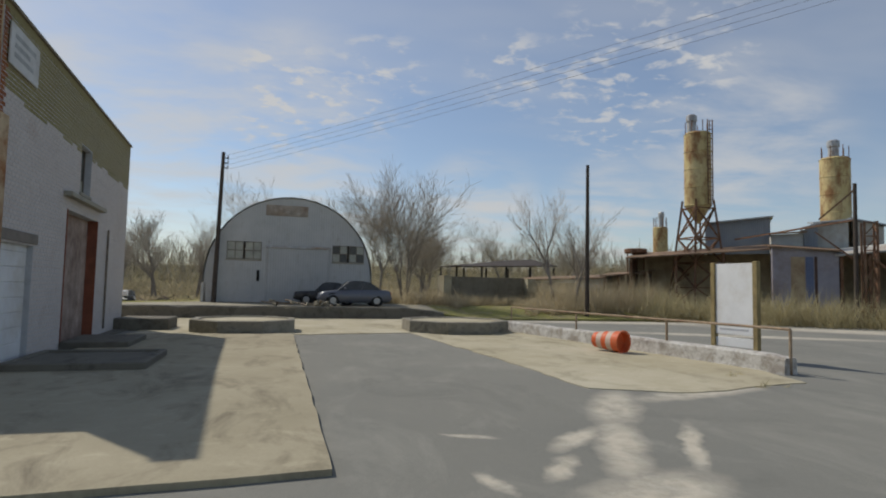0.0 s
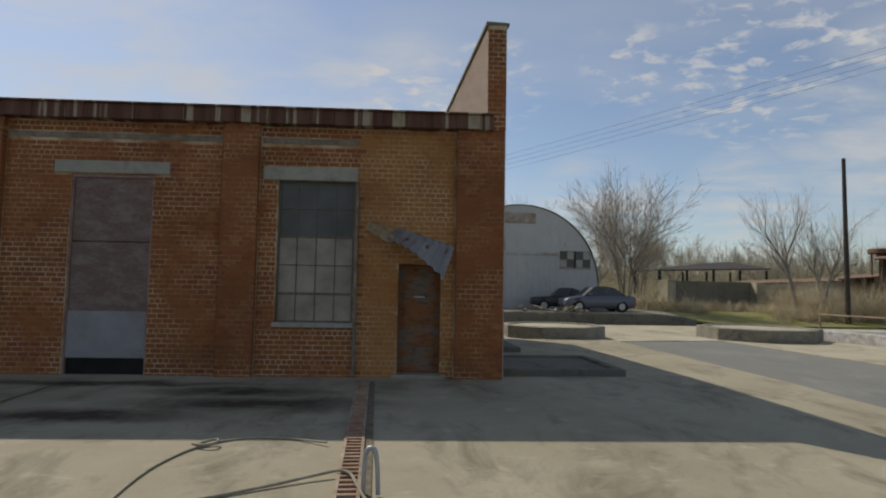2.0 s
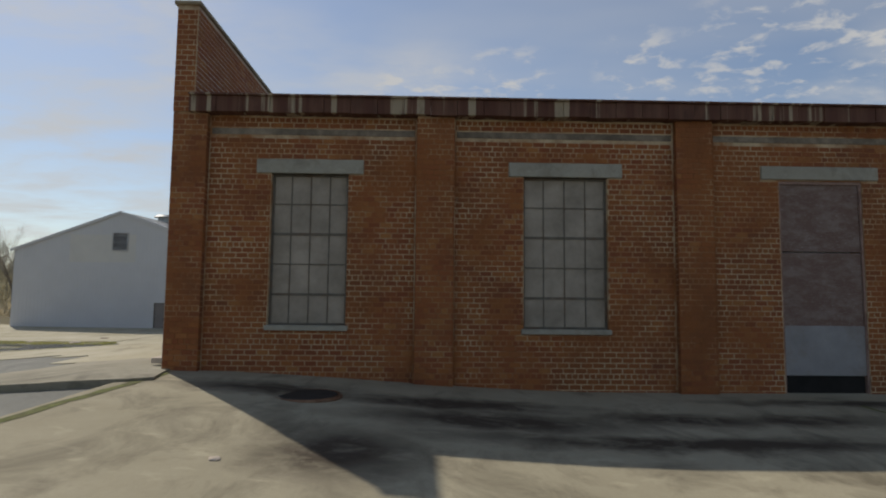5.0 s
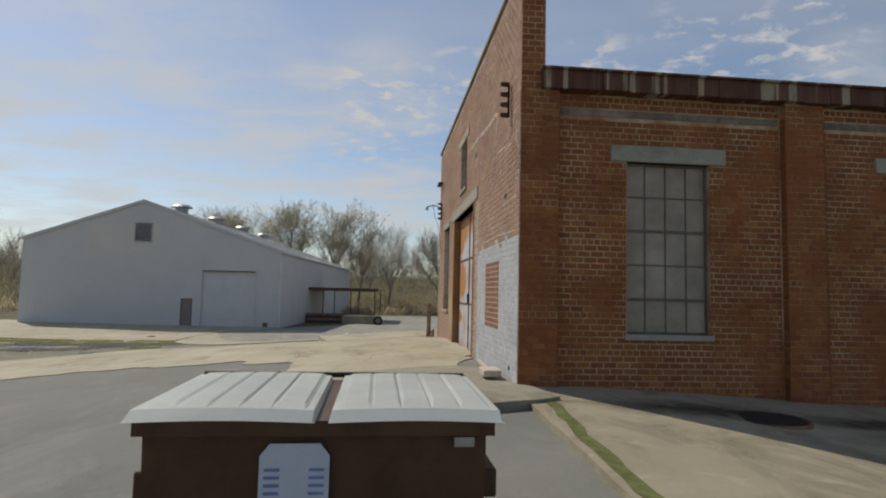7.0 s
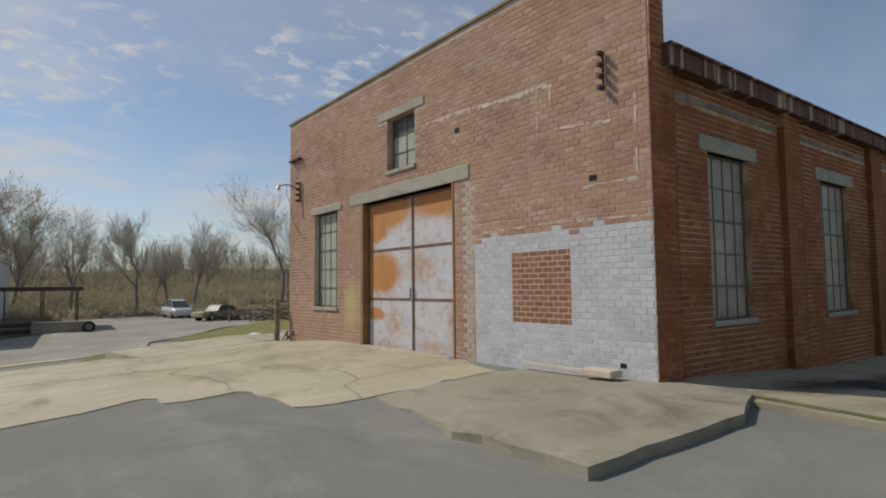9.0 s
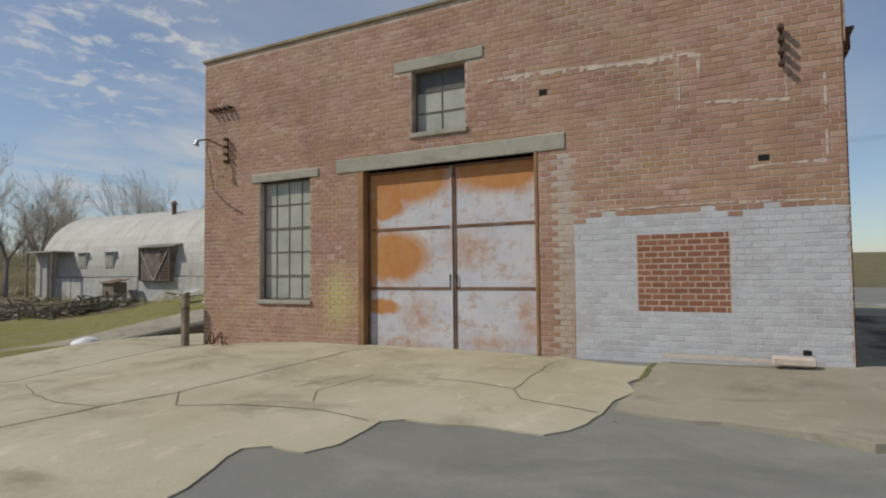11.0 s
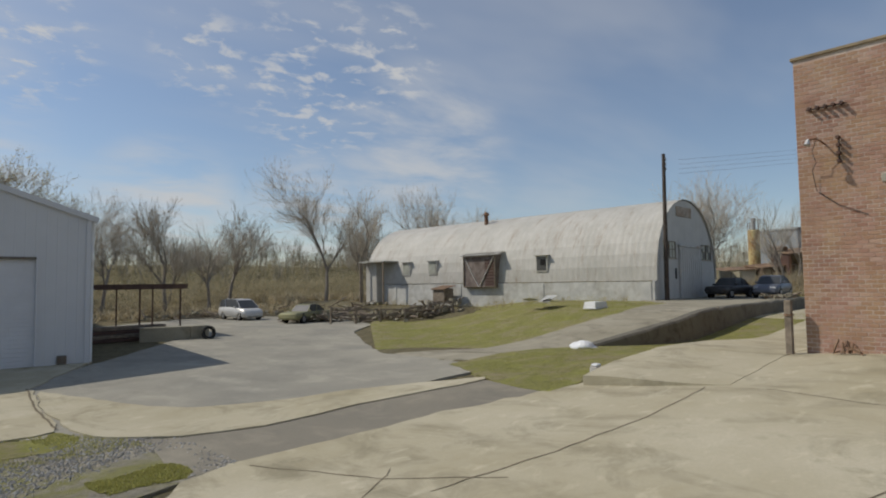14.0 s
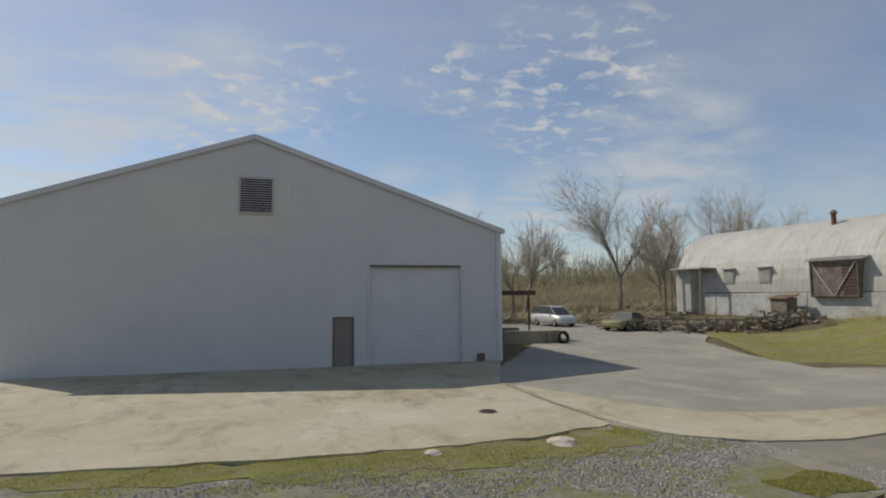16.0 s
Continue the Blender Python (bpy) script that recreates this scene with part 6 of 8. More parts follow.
M_JOINT = plain("dirt_joint", (0.17, 0.14, 0.095), 1.0, 0, 0.4, 8)
M_MOSS = plain("mossy_joint", (0.13, 0.14, 0.045), 1.0, 0, 0.4, 8, (0.1, 0.08, 0.05))
JZ = 0.074
for i, (pts, w, m) in enumerate([
        ([(-23.6, 19.1), (-25.2, 19.45), (-27.05, 19.85), (-27.9, 20.25), (-29.1, 20.7), (-30.5, 21.15), (-33, 22.2), (-36, 23.4)], 0.014, M_JOINT),
        ([(-27.9, 20.25), (-27.95, 21.0), (-27.7, 22.05), (-27.15, 23.45), (-27.2, 24.5)], 0.008, M_JOINT),
        ([(-27.05, 19.85), (-27.5, 19.3), (-27.2, 18.5), (-27.05, 17.4), (-27.15, 16.6)], 0.010, M_JOINT),
        ([(-26.3, 18.45), (-25.55, 18.1)], 0.008, M_JOINT),
        ([(-23.3, 14.1), (-24.2, 14.1), (-25.2, 14.12), (-25.9, 14.1)], 0.05, M_MOSS),
        ([(-35.05, 39.8), (-35.35, 36.5), (-35.4, 33.8)], 0.03, M_JOINT),
        ([(-33.9, 28.5), (-33.2, 26.2), (-32.4, 24.8)], 0.012, M_JOINT),
        ([(-33.2, 25.3), (-31.35, 24.86), (-29.4, 24.59), (-27.2, 24.56)], 0.014, M_JOINT),
        ([(-36.0, 25.0), (-34.2, 25.6), (-32.9, 26.4)], 0.010, M_JOINT),
        ([(-26.8, 17.7), (-26.36, 18.0), (-25.9, 17.9), (-25.4, 17.75)], 0.008, M_JOINT),
        ([(-25.3, 16.9), (-25.35, 16.2), (-25.5, 15.55), (-25.85, 15.3), (-26.1, 14.35)], 0.009, M_JOINT),
        ([(-25.5, 15.53), (-25.0, 15.56), (-23.6, 15.5)], 0.007, M_JOINT)]):
    crack("slab_joint_%d" % (i + 1), pts, w, JZ + (0.026 if i == 5 else 0.0), m)
for i, (pts, w, m) in enumerate([([(-12.0, 10.7), (-12.0, 9.9), (-11.95, 9.3)], 0.05, M_MOSS), ([(-11.95, 9.2), (-11.65, 8.5), (-11.2, 7.3)], 0.012, M_JOINT), ([(-11.2, 7.3), (-10.9, 6.6), (-10.6, 5.6)], 0.035, M_MOSS), ([(-22.9, 11.3), (-23.1, 9.0), (-23.3, 4.6)], 0.10, M_MOSS)]):
    crack("apron_joint_%d" % (i + 1), pts, w, 0.126, m)

M_HOSE_RIM = plain("crusted_steel_edge", (0.34, 0.27, 0.2), 0.9, 0.1, 0.35, 5, (0.2, 0.11, 0.06))
dr = thing("trench_drain", Matrix(), "rusty slotted trench drain grating in the concrete apron", "drain grating")
GA, GB = Vector((-6.62, 5.2, 0)), Vector((-6.98, 11.2, 0))
gd = (GB - GA).normalized()
gs = Vector((gd.y, -gd.x, 0))
for s in (-1, 1):
    bm = bmesh.new()
    a, b = GA + gs * 0.1 * s, GB + gs * 0.1 * s
    beam(bm, (a.x, a.y, gz(a.x, a.y) + 0.145), (b.x, b.y, gz(b.x, b.y) + 0.145), 0.035, 0.03)
    part("edge_bar", bm, M_HOSE_RIM, dr)
# Flat black strip on the apron imitates the shaded depth below the bars.
bm = bmesh.new()
a, b = GA + gs * 0.02, GB + gs * 0.02
beam(bm, (a.x, a.y, gz(a.x, a.y) + 0.124), (b.x, b.y, gz(b.x, b.y) + 0.124), 0.2, 0.008)
part("channel", bm, M_BLACK, dr)
bar_me = None
for i in range(52):
    p = GA.lerp(GB, (i + 0.5) / 52)
    if bar_me is None:
        b0 = boxm(-0.085, 0.085, -0.024, 0.024, -0.015, 0.015, bevel=0.005)
        ob = part("bar", b0, plain("worn_rust", (0.34, 0.21, 0.13), 0.85, 0.1, 0.4, 6, (0.46, 0.38, 0.28)), dr)
        bar_me = ob.data
    else:
        ob = new("bar", bar_me)
        ob.parent = dr
    ob.matrix_basis = Matrix.Translation((p.x, p.y, gz(p.x, p.y) + 0.145)) @ Matrix.Rotation(math.atan2(gs.y, gs.x), 4, "Z")
bm = bmesh.new()
a, b = GA + gs * 0.165, GB + gs * 0.165
beam(bm, (a.x, a.y, gz(a.x, a.y) + 0.1), (b.x, b.y, gz(b.x, b.y) + 0.1), 0.09, 0.07)
part("dirt_gutter", bm, M_JOINT, dr)


def hose(name, pts, r, m, label, cat):
    cu = bpy.data.curves.new(name, "CURVE")
    cu.dimensions, cu.bevel_depth, cu.bevel_resolution = "3D", r, 2
    sp = cu.splines.new("NURBS")
    sp.points.add(len(pts) - 1)
    for q, (x, y, h) in zip(sp.points, pts):
        q.co = (x, y, gz(x, y) + 0.12 + r + h, 1)
    sp.use_endpoint_u, sp.order_u = True, 3
    cu.materials.append(m)
    return tagged(new(name, cu), label, cat)


M_HOSE = plain("dirty_hose", (0.30, 0.27, 0.2), 0.8, 0, 0.3, 6)
hose("hose", [(-8.55, 5.3, 0), (-8.66, 6.3, 0), (-8.55, 7.0, 0), (-8.38, 7.35, 0), (-8.1, 7.6, 0), (-7.75, 7.66, 0), (-7.35, 7.55, 0), (-7.05, 7.35, 0.03)], 0.013, M_HOSE, "dirty grey hose looped on the concrete", "hose")
hose("hose", [(-8.45, 7.25, 0.02), (-8.3, 7.42, 0.05), (-8.2, 7.3, 0.05), (-8.32, 7.18, 0.03), (-8.5, 7.3, 0.02)], 0.016, M_HOSE, "small loop of hose tied beside the drain", "hose")
hose("hose", [(-8.2, 5.6, 0), (-7.5, 6.0, 0), (-6.98, 6.3, 0.03), (-6.7, 6.4, 0.06), (-6.55, 5.9, 0.02), (-6.3, 5.2, 0)], 0.015, M_HOSE, "old hose trailing across the concrete", "hose")
hose("pipe_stub", [(-6.52, 5.9, 0), (-6.52, 5.9, 0.33), (-6.47, 5.9, 0.4), (-6.4, 5.88, 0.36), (-6.39, 5.87, 0.0)], 0.022, M_STEEL, "bent galvanised pipe stub", "pipe")
for (x, y, r, lab) in ((-20.4, 10.1, 0.42, "dark oily iron cover in the concrete apron"), (-37.3, 35.7, 0.15, "small iron manhole cover in pale concrete")):
    z = gz(x, y) + (0.126 if x > -30 else 0.10)
    mc = thing("manhole_cover", Matrix.Translation((x, y, z)), lab, "manhole cover")
    part("lid", tubem((0, 0, -0.02), (0, 0, 0.012), r, r * 0.98, seg=24), M_DARK, mc)
    part("ring", ring_wall(bmesh.new(), ngon(0, 0, r + 0.07, 24), ngon(0, 0, r + 0.012, 24), -0.05, 0.012), M_RUST, mc)

# ---- ironwork on the west wall ----
def wall_irons(y, z, horizontal, n, label):
    t = thing("insulator_rack", Matrix.Translation((WX, y, z)), label, "insulator rack", "wall irons")
    m = (lambda i: (0, i * 0.15, 0)) if horizontal else (lambda i: (0, 0, -i * 0.17))
    e = Vector(m(n - 1))
    bm = bmesh.new()
    beam(bm, (-0.035, -0.0, 0.03), (-0.035 + 0.001, e.y + 0.001, e.z - 0.03), 0.03, 0.02) if not horizontal else beam(bm, (-0.035, -0.08, 0), (-0.035, e.y + 0.08, 0.0), 0.02, 0.03)
    part("strap", bm, M_DARK, t)
    for i in range(n):
        p = Vector(m(i))
        part("spool", tubem((-0.05, p.y, p.z - 0.0), (-0.17, p.y, p.z), 0.045, 0.035, seg=10), M_BROWN, t)


wall_irons(12.35, 4.95 + 0.45, False, 4, "rusty rack of four insulator spools on brick")
wall_irons(23.1, 5.82, True, 5, "rusty row of small insulator spools on brick")
wall_irons(23.2, 5.1, False, 4, "rusty upright rack of spools beside a lamp")
wl_ = thing("wall_lamp", Matrix.Translation((WX, 23.45, 5.0)), "rusty swan-neck lamp bracket with dangling cable", "wall lamp")
bm = bmesh.new()
for a, b in (((-0.02, 0, 0), (-0.3, 0.1, 0.1)), ((-0.3, 0.1, 0.1), (-0.5, 0.2, 0.05))):
    tube(bm, a, b, 0.018)
part("arm", bm, M_RUST, wl_)
part("hood", tubem((-0.5, 0.2, 0.06), (-0.53, 0.22, -0.06), 0.03, 0.07, seg=12), M_STEEL, wl_)
bm = bmesh.new()
pp = [(-0.3, 0.1, 0.1), (-0.26, 0.2, -0.15), (-0.2, 0.15, -0.4), (-0.1, 0.25, -0.55), (-0.05, 0.2, -1.0), (-0.03, -0.2, -1.35), (-0.03, -0.7, -1.6)]
for a, b in zip(pp, pp[1:]):
    tube(bm, a, b, 0.008, seg=5)
part("cable", bm, M_DARK, wl_)
# Black boxes on the wall face stand in for the shade inside missing bricks.
for y, z, w, h in ((15.82, 5.05, 0.07, 0.05), (12.61, 3.61, 0.07, 0.045), (12.17, 0.88, 0.05, 0.035)):
    part("brick_hole", boxm(WX - 0.0095, WX + 0.01, y - w, y + w, z - h, z + h), M_BLACK, workshop)
# pale mortar scars
M_SCAR = plain("mortar_scar", (0.52, 0.44, 0.36), 0.95, 0, 0.15, 5)


def scar(pts, w):
    """Ragged mortar smears along a line on the wall."""
    bm = bmesh.new()
    rng = random.Random(int(pts[0][0] * 100))
    n = 0
    for (y0, z0), (y1, z1) in zip(pts, pts[1:]):
        L = math.dist((y0, z0), (y1, z1))
        t = 0.0
        while t < L:
            step = rng.uniform(0.03, 0.1)
            y, z = y0 + (y1 - y0) * t / L, z0 + (z1 - z0) * t / L
            if rng.random() < 0.86:
                hw = w * rng.uniform(0.15, 0.75)
                n += 1
                out_ = WX - 0.0085 - 0.0006 * (n % 5)
                if abs(y1 - y0) > abs(z1 - z0):
                    box(bm, out_, WX - 0.001 + 0.0003 * (n % 5), y - step * 0.6, y + step * 0.6, z - hw * rng.uniform(0.8, 2.0), z + hw * 0.4)
                else:
                    box(bm, out_, WX - 0.001 + 0.0003 * (n % 5), y - hw * 0.7, y + hw * 0.7, z - step * 0.6, z + step * 0.6)
            t += step
    tagged(part("mortar_scar", bm, M_SCAR, workshop), kind="stuff")


scar([(16.8, 5.42), (15.6, 5.40), (14.4, 5.30), (13.6, 5.30), (13.4, 5.25)], 0.07)
scar([(13.7, 5.3), (13.7, 4.2)], 0.03)
scar([(13.42, 5.25), (13.42, 4.9)], 0.06)
scar([(16.2, 5.35), (16.2, 4.9)], 0.02)
scar([(13.3, 4.52), (12.3, 4.42)], 0.035)
scar([(12.3, 4.42), (12.3, 5.0)], 0.02)
scar([(11.85, 3.6), (11.85, 4.7)], 0.04)
scar([(11.9, 3.52), (12.75, 3.5)], 0.03)
scar([(15.25, 3.0), (13.2, 3.02), (11.9, 2.98)], 0.03)
pst = thing("timber_post", Matrix.Translation((-23.45, 24.25, gz(-23.4, 24.2))), "short grey timber post at the brick corner", "post")
part("shaft", boxm(-0.07, 0.07, -0.07, 0.07, -0.2, 1.25, bevel=0.015), M_WOOD, pst)
part("wire_tie", tubem((0, 0, 0.9), (0, 0, 0.95), 0.1, 0.1), M_RUST, pst)
scrap = thing("scrap_iron", Matrix.Translation((-23.5, 23.2, gz(-23.5, 23.2) + 0.08)), "small tangle of rusty scrap iron at the wall", "scrap")
bm = bmesh.new()
rng = random.Random(3)
for i in range(9):
    a = (rng.uniform(-0.1, 0.15), rng.uniform(-0.3, 0.3), 0.01)
    beam(bm, a, (rng.uniform(-0.15, 0.2), rng.uniform(-0.3, 0.3), rng.uniform(0.12, 0.32)), 0.03, 0.03)
part("bars", bm, M_RUST, scrap)
tagged(part("loose_brick", boxm(-23.55, -23.28, 12.1, 12.6, gz(-23.4, 12.3) + 0.165, gz(-23.4, 12.3) + 0.265, bevel=0.012), M_SCAR), "pale loose brick on the raised slab", "brick")
bm = bmesh.new()
beam(bm, (-23.32, 14.0, gz(-23.3, 14) + 0.2), (-23.42, 12.2, gz(-23.4, 12.2) + 0.2), 0.05, 0.04)
tagged(part("loose_pipe", bm, M_SCAR), "pale pipe lying along the wall foot", "pipe")
stb = thing("kerb_stub", Matrix.Translation((-26.55, 27.2, gz(-26.5, 27.2) + 0.04)), "small white-topped concrete stub at the slab edge", "stub")
part("base", boxm(-0.12, 0.12, -0.1, 0.1, -0.1, 0.2, bevel=0.02), M_FLAKY, stb)
part("cap", boxm(-0.09, 0.09, -0.08, 0.08, 0.2, 0.26, bevel=0.02), M_WHITE, stb)

# ---- old plant beyond the yard ----
k = Mat("rusted_silo_paint", 0.7, 0.1)
c = k.mix(k.noise(0.7, 5, 0.65), (0.52, 0.42, 0.19), (0.60, 0.50, 0.27))
c = k.mix(k.mul(k.noise(1.3, 6, 0.75, (1, 1, 0.5), 0.44, 0.62), 0.9), c, (0.25, 0.115, 0.045))
k.color(c).bump(k.noise(8, 4), 0.2, 0.02)
M_SILO = k.m
k = Mat("corrugated_grey", 0.6, 0.2)
wv = k.node("ShaderNodeTexWave", Scale=3.0, Distortion=0.2)
k.link(k.pos((1, 1, 0)), wv.inputs["Vector"])
k.color(k.mix(k.noise(0.8, 5), (0.22, 0.25, 0.29), (0.30, 0.32, 0.34))).bump(wv.outputs["Fac"], 0.5, 0.03)
M_CORR = k.m
M_SHEDW = plain("pale_sheet", (0.50, 0.50, 0.46), 0.7, 0.1, 0.12, 1, (0.3, 0.2, 0.12))
M_TANW = plain("tan_sheet", (0.42, 0.34, 0.22), 0.8, 0, 0.2, 1.2, (0.2, 0.12, 0.07))
M_RROOF = plain("rusty_roof", (0.24, 0.16, 0.10), 0.8, 0.1, 0.35, 1.0, (0.10, 0.06, 0.04))


def lathe(bm, prof, seg=28, cx=0.0, cy=0.0):
    prev = None
    for r, z in prof:
        ring = [bm.verts.new((cx + r * math.cos(2 * math.pi * i / seg), cy + r * math.sin(2 * math.pi * i / seg), z)) for i in range(seg)]
        if prev:
            for j in range(seg):
                bm.faces.new((prev[j], prev[(j + 1) % seg], ring[(j + 1) % seg], ring[j]))
        else:
            bm.faces.new(ring[::-1])
        prev = ring
    bm.faces.new(prev)
    bmesh.ops.recalc_face_normals(bm, faces=bm.faces[:])
    return bm


def silo(x, y, r, zc, z0, z1, label, leg=None, cap=True, ladder=True, off=0.0):
    t = thing("silo", Matrix.Translation((x, y, 0)), label, "silo", "silos")
    prof = [(0.12, zc), (r * 0.98, z0)] if leg else [(r, z0)]
    n = max(2, int((z1 - z0) / 1.2))
    for i in range(n + 1):
        z = z0 + (z1 - z0) * i / n
        prof += [(r, z - 0.03), (r + 0.035, z), (r, z + 0.03)]
    prof += [(r * 0.92, z1 + 0.12)]
    part("shell", lathe(bmesh.new(), prof), M_SILO, t)
    if cap:
        part("filter_housing", lathe(bmesh.new(), [(r * 0.36, z1), (r * 0.36, z1 + 0.9), (r * 0.42, z1 + 0.95), (r * 0.42, z1 + 1.35), (r * 0.3, z1 + 1.45)], 14, off, 0), M_STEEL, t)
    for i in range(7):
        a = 2 * math.pi * i / 7
        part("rail_post", tubem((r * 0.9 * math.cos(a), r * 0.9 * math.sin(a), z1 + 0.1), (r * 0.9 * math.cos(a), r * 0.9 * math.sin(a), z1 + 0.95), 0.03, seg=5), M_RUST, t)
    if ladder:
        for s in (-0.2, 0.2):
            part("ladder_rail", boxm(s + 0.2 - 0.03, s + 0.2 + 0.03, -r - 0.2, -r - 0.14, z0, z1 + 0.9), M_RUST, t)
        bm = bmesh.new()
        z = z0
        while z < z1 + 0.8:
            box(bm, 0.0, 0.4, -r - 0.19, -r - 0.15, z, z + 0.04)
            z += 0.32
        part("rungs", bm, M_RUST, t)
    if leg:
        b = leg
        cs = [(sx, sy) for sx in (-1, 1) for sy in (-1, 1)]
        for sx, sy in cs:
            bm = bmesh.new()
            beam(bm, (sx * b, sy * b, -0.2), (sx * r * 0.8, sy * r * 0.8, z0 + 0.4), 0.14, 0.14)
            part("leg", bm, M_RUST, t)
        for (ax, ay), (bx, by) in (((-1, -1), (1, -1)), ((1, -1), (1, 1)), ((1, 1), (-1, 1)), ((-1, 1), (-1, -1))):
            for lo, hi in ((0.6, 2.4), (2.4, 4.2), (4.2, 6.0), (6.0, z0 - 0.2)):
                w = lambda z: b + (r * 0.8 - b) * (z / z0)
                for p, q in (((ax * w(lo), ay * w(lo), lo), (bx * w(hi), by * w(hi), hi)), ((bx * w(lo), by * w(lo), lo), (ax * w(hi), ay * w(hi), hi)), ((ax * w(hi), ay * w(hi), hi), (bx * w(hi), by * w(hi), hi))):
                    bm = bmesh.new()
                    beam(bm, p, q, 0.09, 0.09)
                    part("brace", bm, M_RUST, t)
    return t



# the plant faces the yard; u runs along it, d away from the yard
PO, PA = Vector((0.88, -0.24, 0)), radians(42)
PF, PR = Vector((math.sin(PA), math.cos(PA), 0)), Vector((math.cos(PA), -math.sin(PA), 0))


def plant_at(u, d, z=0.2):
    p = PO + PF * d + PR * u
    return Matrix.Translation((p.x, p.y, z)) @ Matrix.Rotation(-PA, 4, "Z")


def plant_shed(u0, u1, d, deep, zl, zr, back, wall_m, roof_m, label, z0=0.2, lift=0.0, open_front=False, seams=0, bands=()):
    """A sheet-metal shed: eaves zl to zr along the front, the roof rising by back; bands are stripes (from, to, material)."""
    t = thing("plant_shed", plant_at(u0, d, z0), label, "shed", "plant sheds")
    w, hl, hr = u1 - u0, zl - z0, zr - z0
    if not open_front:
        part("front_wall", hull(bmesh.new(), [[(x, 0, lift), (x, 0.1, lift), (x, 0.1, h), (x, 0, h)] for x, h in ((0, hl), (w, hr))]), wall_m, t)
        for i in range(seams):
            x = w * (i + 0.5) / seams
            part("seam", boxm(x - 0.03, x + 0.03, -0.03, 0, lift + 0.05, hl + (hr - hl) * x / w - 0.05), wall_m, t)
        for a, b, m in bands:
            part("wall_panel", boxm(a, b, -0.025, 0, 0.1, min(hl, hr) - 0.25), m, t)
    else:
        for i in range(4):
            x = 0.1 + (w - 0.2) * i / 3
            part("post", boxm(x - 0.08, x + 0.08, 0, 0.16, 0, hl + (hr - hl) * x / w), M_RUST, t)
    for x, h in ((0, hl), (w, hr)):
        part("side_wall", hull(bmesh.new(), [[(xx, 0.1, lift), (xx, 0.1, h), (xx, deep, h + back), (xx, deep, lift)] for xx in (x - 0.05, x + 0.05)]), wall_m if not open_front else M_BROWN, t)
    part("back_wall", boxm(0, w, deep, deep + 0.1, lift, min(hl, hr) + back), M_TANW, t)
    part("roof", hull(bmesh.new(), [[(x, -0.35, h), (x, -0.35, h + 0.1), (x, deep + 0.2, h + back + 0.12), (x, deep + 0.2, h + back + 0.02)] for x, h in ((-0.25, hl), (w + 0.25, hr))]), roof_m, t)
    return t


silo_a, silo_b, silo_c = plant_at(-3.0, 46), plant_at(5.9, 50), plant_at(-6.35, 52)
silo(silo_a.translation.x, silo_a.translation.y, 0.93, 7.1, 8.4, 13.7, "tall rust-streaked yellow silo on a braced steel frame", 1.6, off=-0.5)
silo(silo_b.translation.x, silo_b.translation.y, 0.96, 0, 0.2, 11.9, "stout faded yellow silo behind metal sheds", off=-0.1, ladder=False)
silo(silo_c.translation.x, silo_c.translation.y, 0.6, 0, 0.2, 7.4, "small yellow silo far back among sheds", ladder=False, off=0.1)
M_LILAC = plain("chalky_blue_sheet", (0.33, 0.32, 0.36), 0.7, 0.1, 0.15, 1, (0.22, 0.17, 0.15))
M_BLUEW = plain("blue_door_sheet", (0.13, 0.16, 0.25), 0.7, 0.1, 0.2, 1)
plant_shed(-2.7, 1.7, 50, 7, 7.45, 7.85, 0.3, M_CORR, M_ROOFM, "blue-grey corrugated plant building with a sloping eave", seams=9)
plant_shed(-7.5, 1.9, 44, 3.0, 4.4, 5.0, 0.5, M_TANW, M_RROOF, "long brown lean-to with a dark open front", open_front=True)
plant_shed(1.6, 5.05, 42, 3.0, 5.0, 4.65, 0.35, M_LILAC, M_RROOF, "low pale lilac shed with a blue sheet door", bands=((0.95, 1.7, M_TANW), (1.75, 2.15, M_BLUEW), (2.2, 2.35, M_BROWN)))
plant_shed(1.7, 3.5, 46, 3.0, 6.15, 6.25, 0.3, M_SHEDW, M_RROOF, "small pale sheet shed below a rusty roof edge")
plant_shed(3.6, 4.4, 46.5, 2.0, 6.5, 6.9, 0.2, M_CORR, M_ROOFM, "narrow grey sheet shed between pale walls")
plant_shed(4.45, 6.2, 47, 3.5, 6.95, 7.1, 0.4, M_SHEDW, M_ROOFM, "white sheet metal plant building below the silo", seams=3)
plant_shed(6.7, 8.3, 48, 3.0, 7.3, 6.75, 0.2, M_SHEDW, M_CORR, "pale high shed at the end of the plant")
plant_shed(5.1, 9.5, 42, 4.0, 4.4, 4.9, 0.6, M_SHEDW, M_SHEDW, "open shed with a pale tin roof", open_front=True)
plant_shed(-17.0, -9.8, 46, 3.0, 2.7, 3.0, 0.3, M_SHEDW, M_RROOF, "low pale shed roofed with rusty sheets")
plant_shed(-9.6, -6.4, 45, 3.0, 3.1, 3.4, 0.3, M_TANW, M_RROOF, "low tan shed with a dark open bay", open_front=True)
tank = thing("tank", plant_at(-7.4, 46), "shallow rusty tank on thin legs", "tank", )
part("drum", lathe(bmesh.new(), [(0.8, 4.75), (0.85, 4.8), (0.85, 5.05), (0.75, 5.1)], 20), M_RUST, tank)
for a in range(4):
    part("leg", tubem((0.6 * math.cos(a * 1.571), 0.6 * math.sin(a * 1.571), 0), (0.6 * math.cos(a * 1.571), 0.6 * math.sin(a * 1.571), 4.8), 0.06, seg=6), M_RUST, tank)
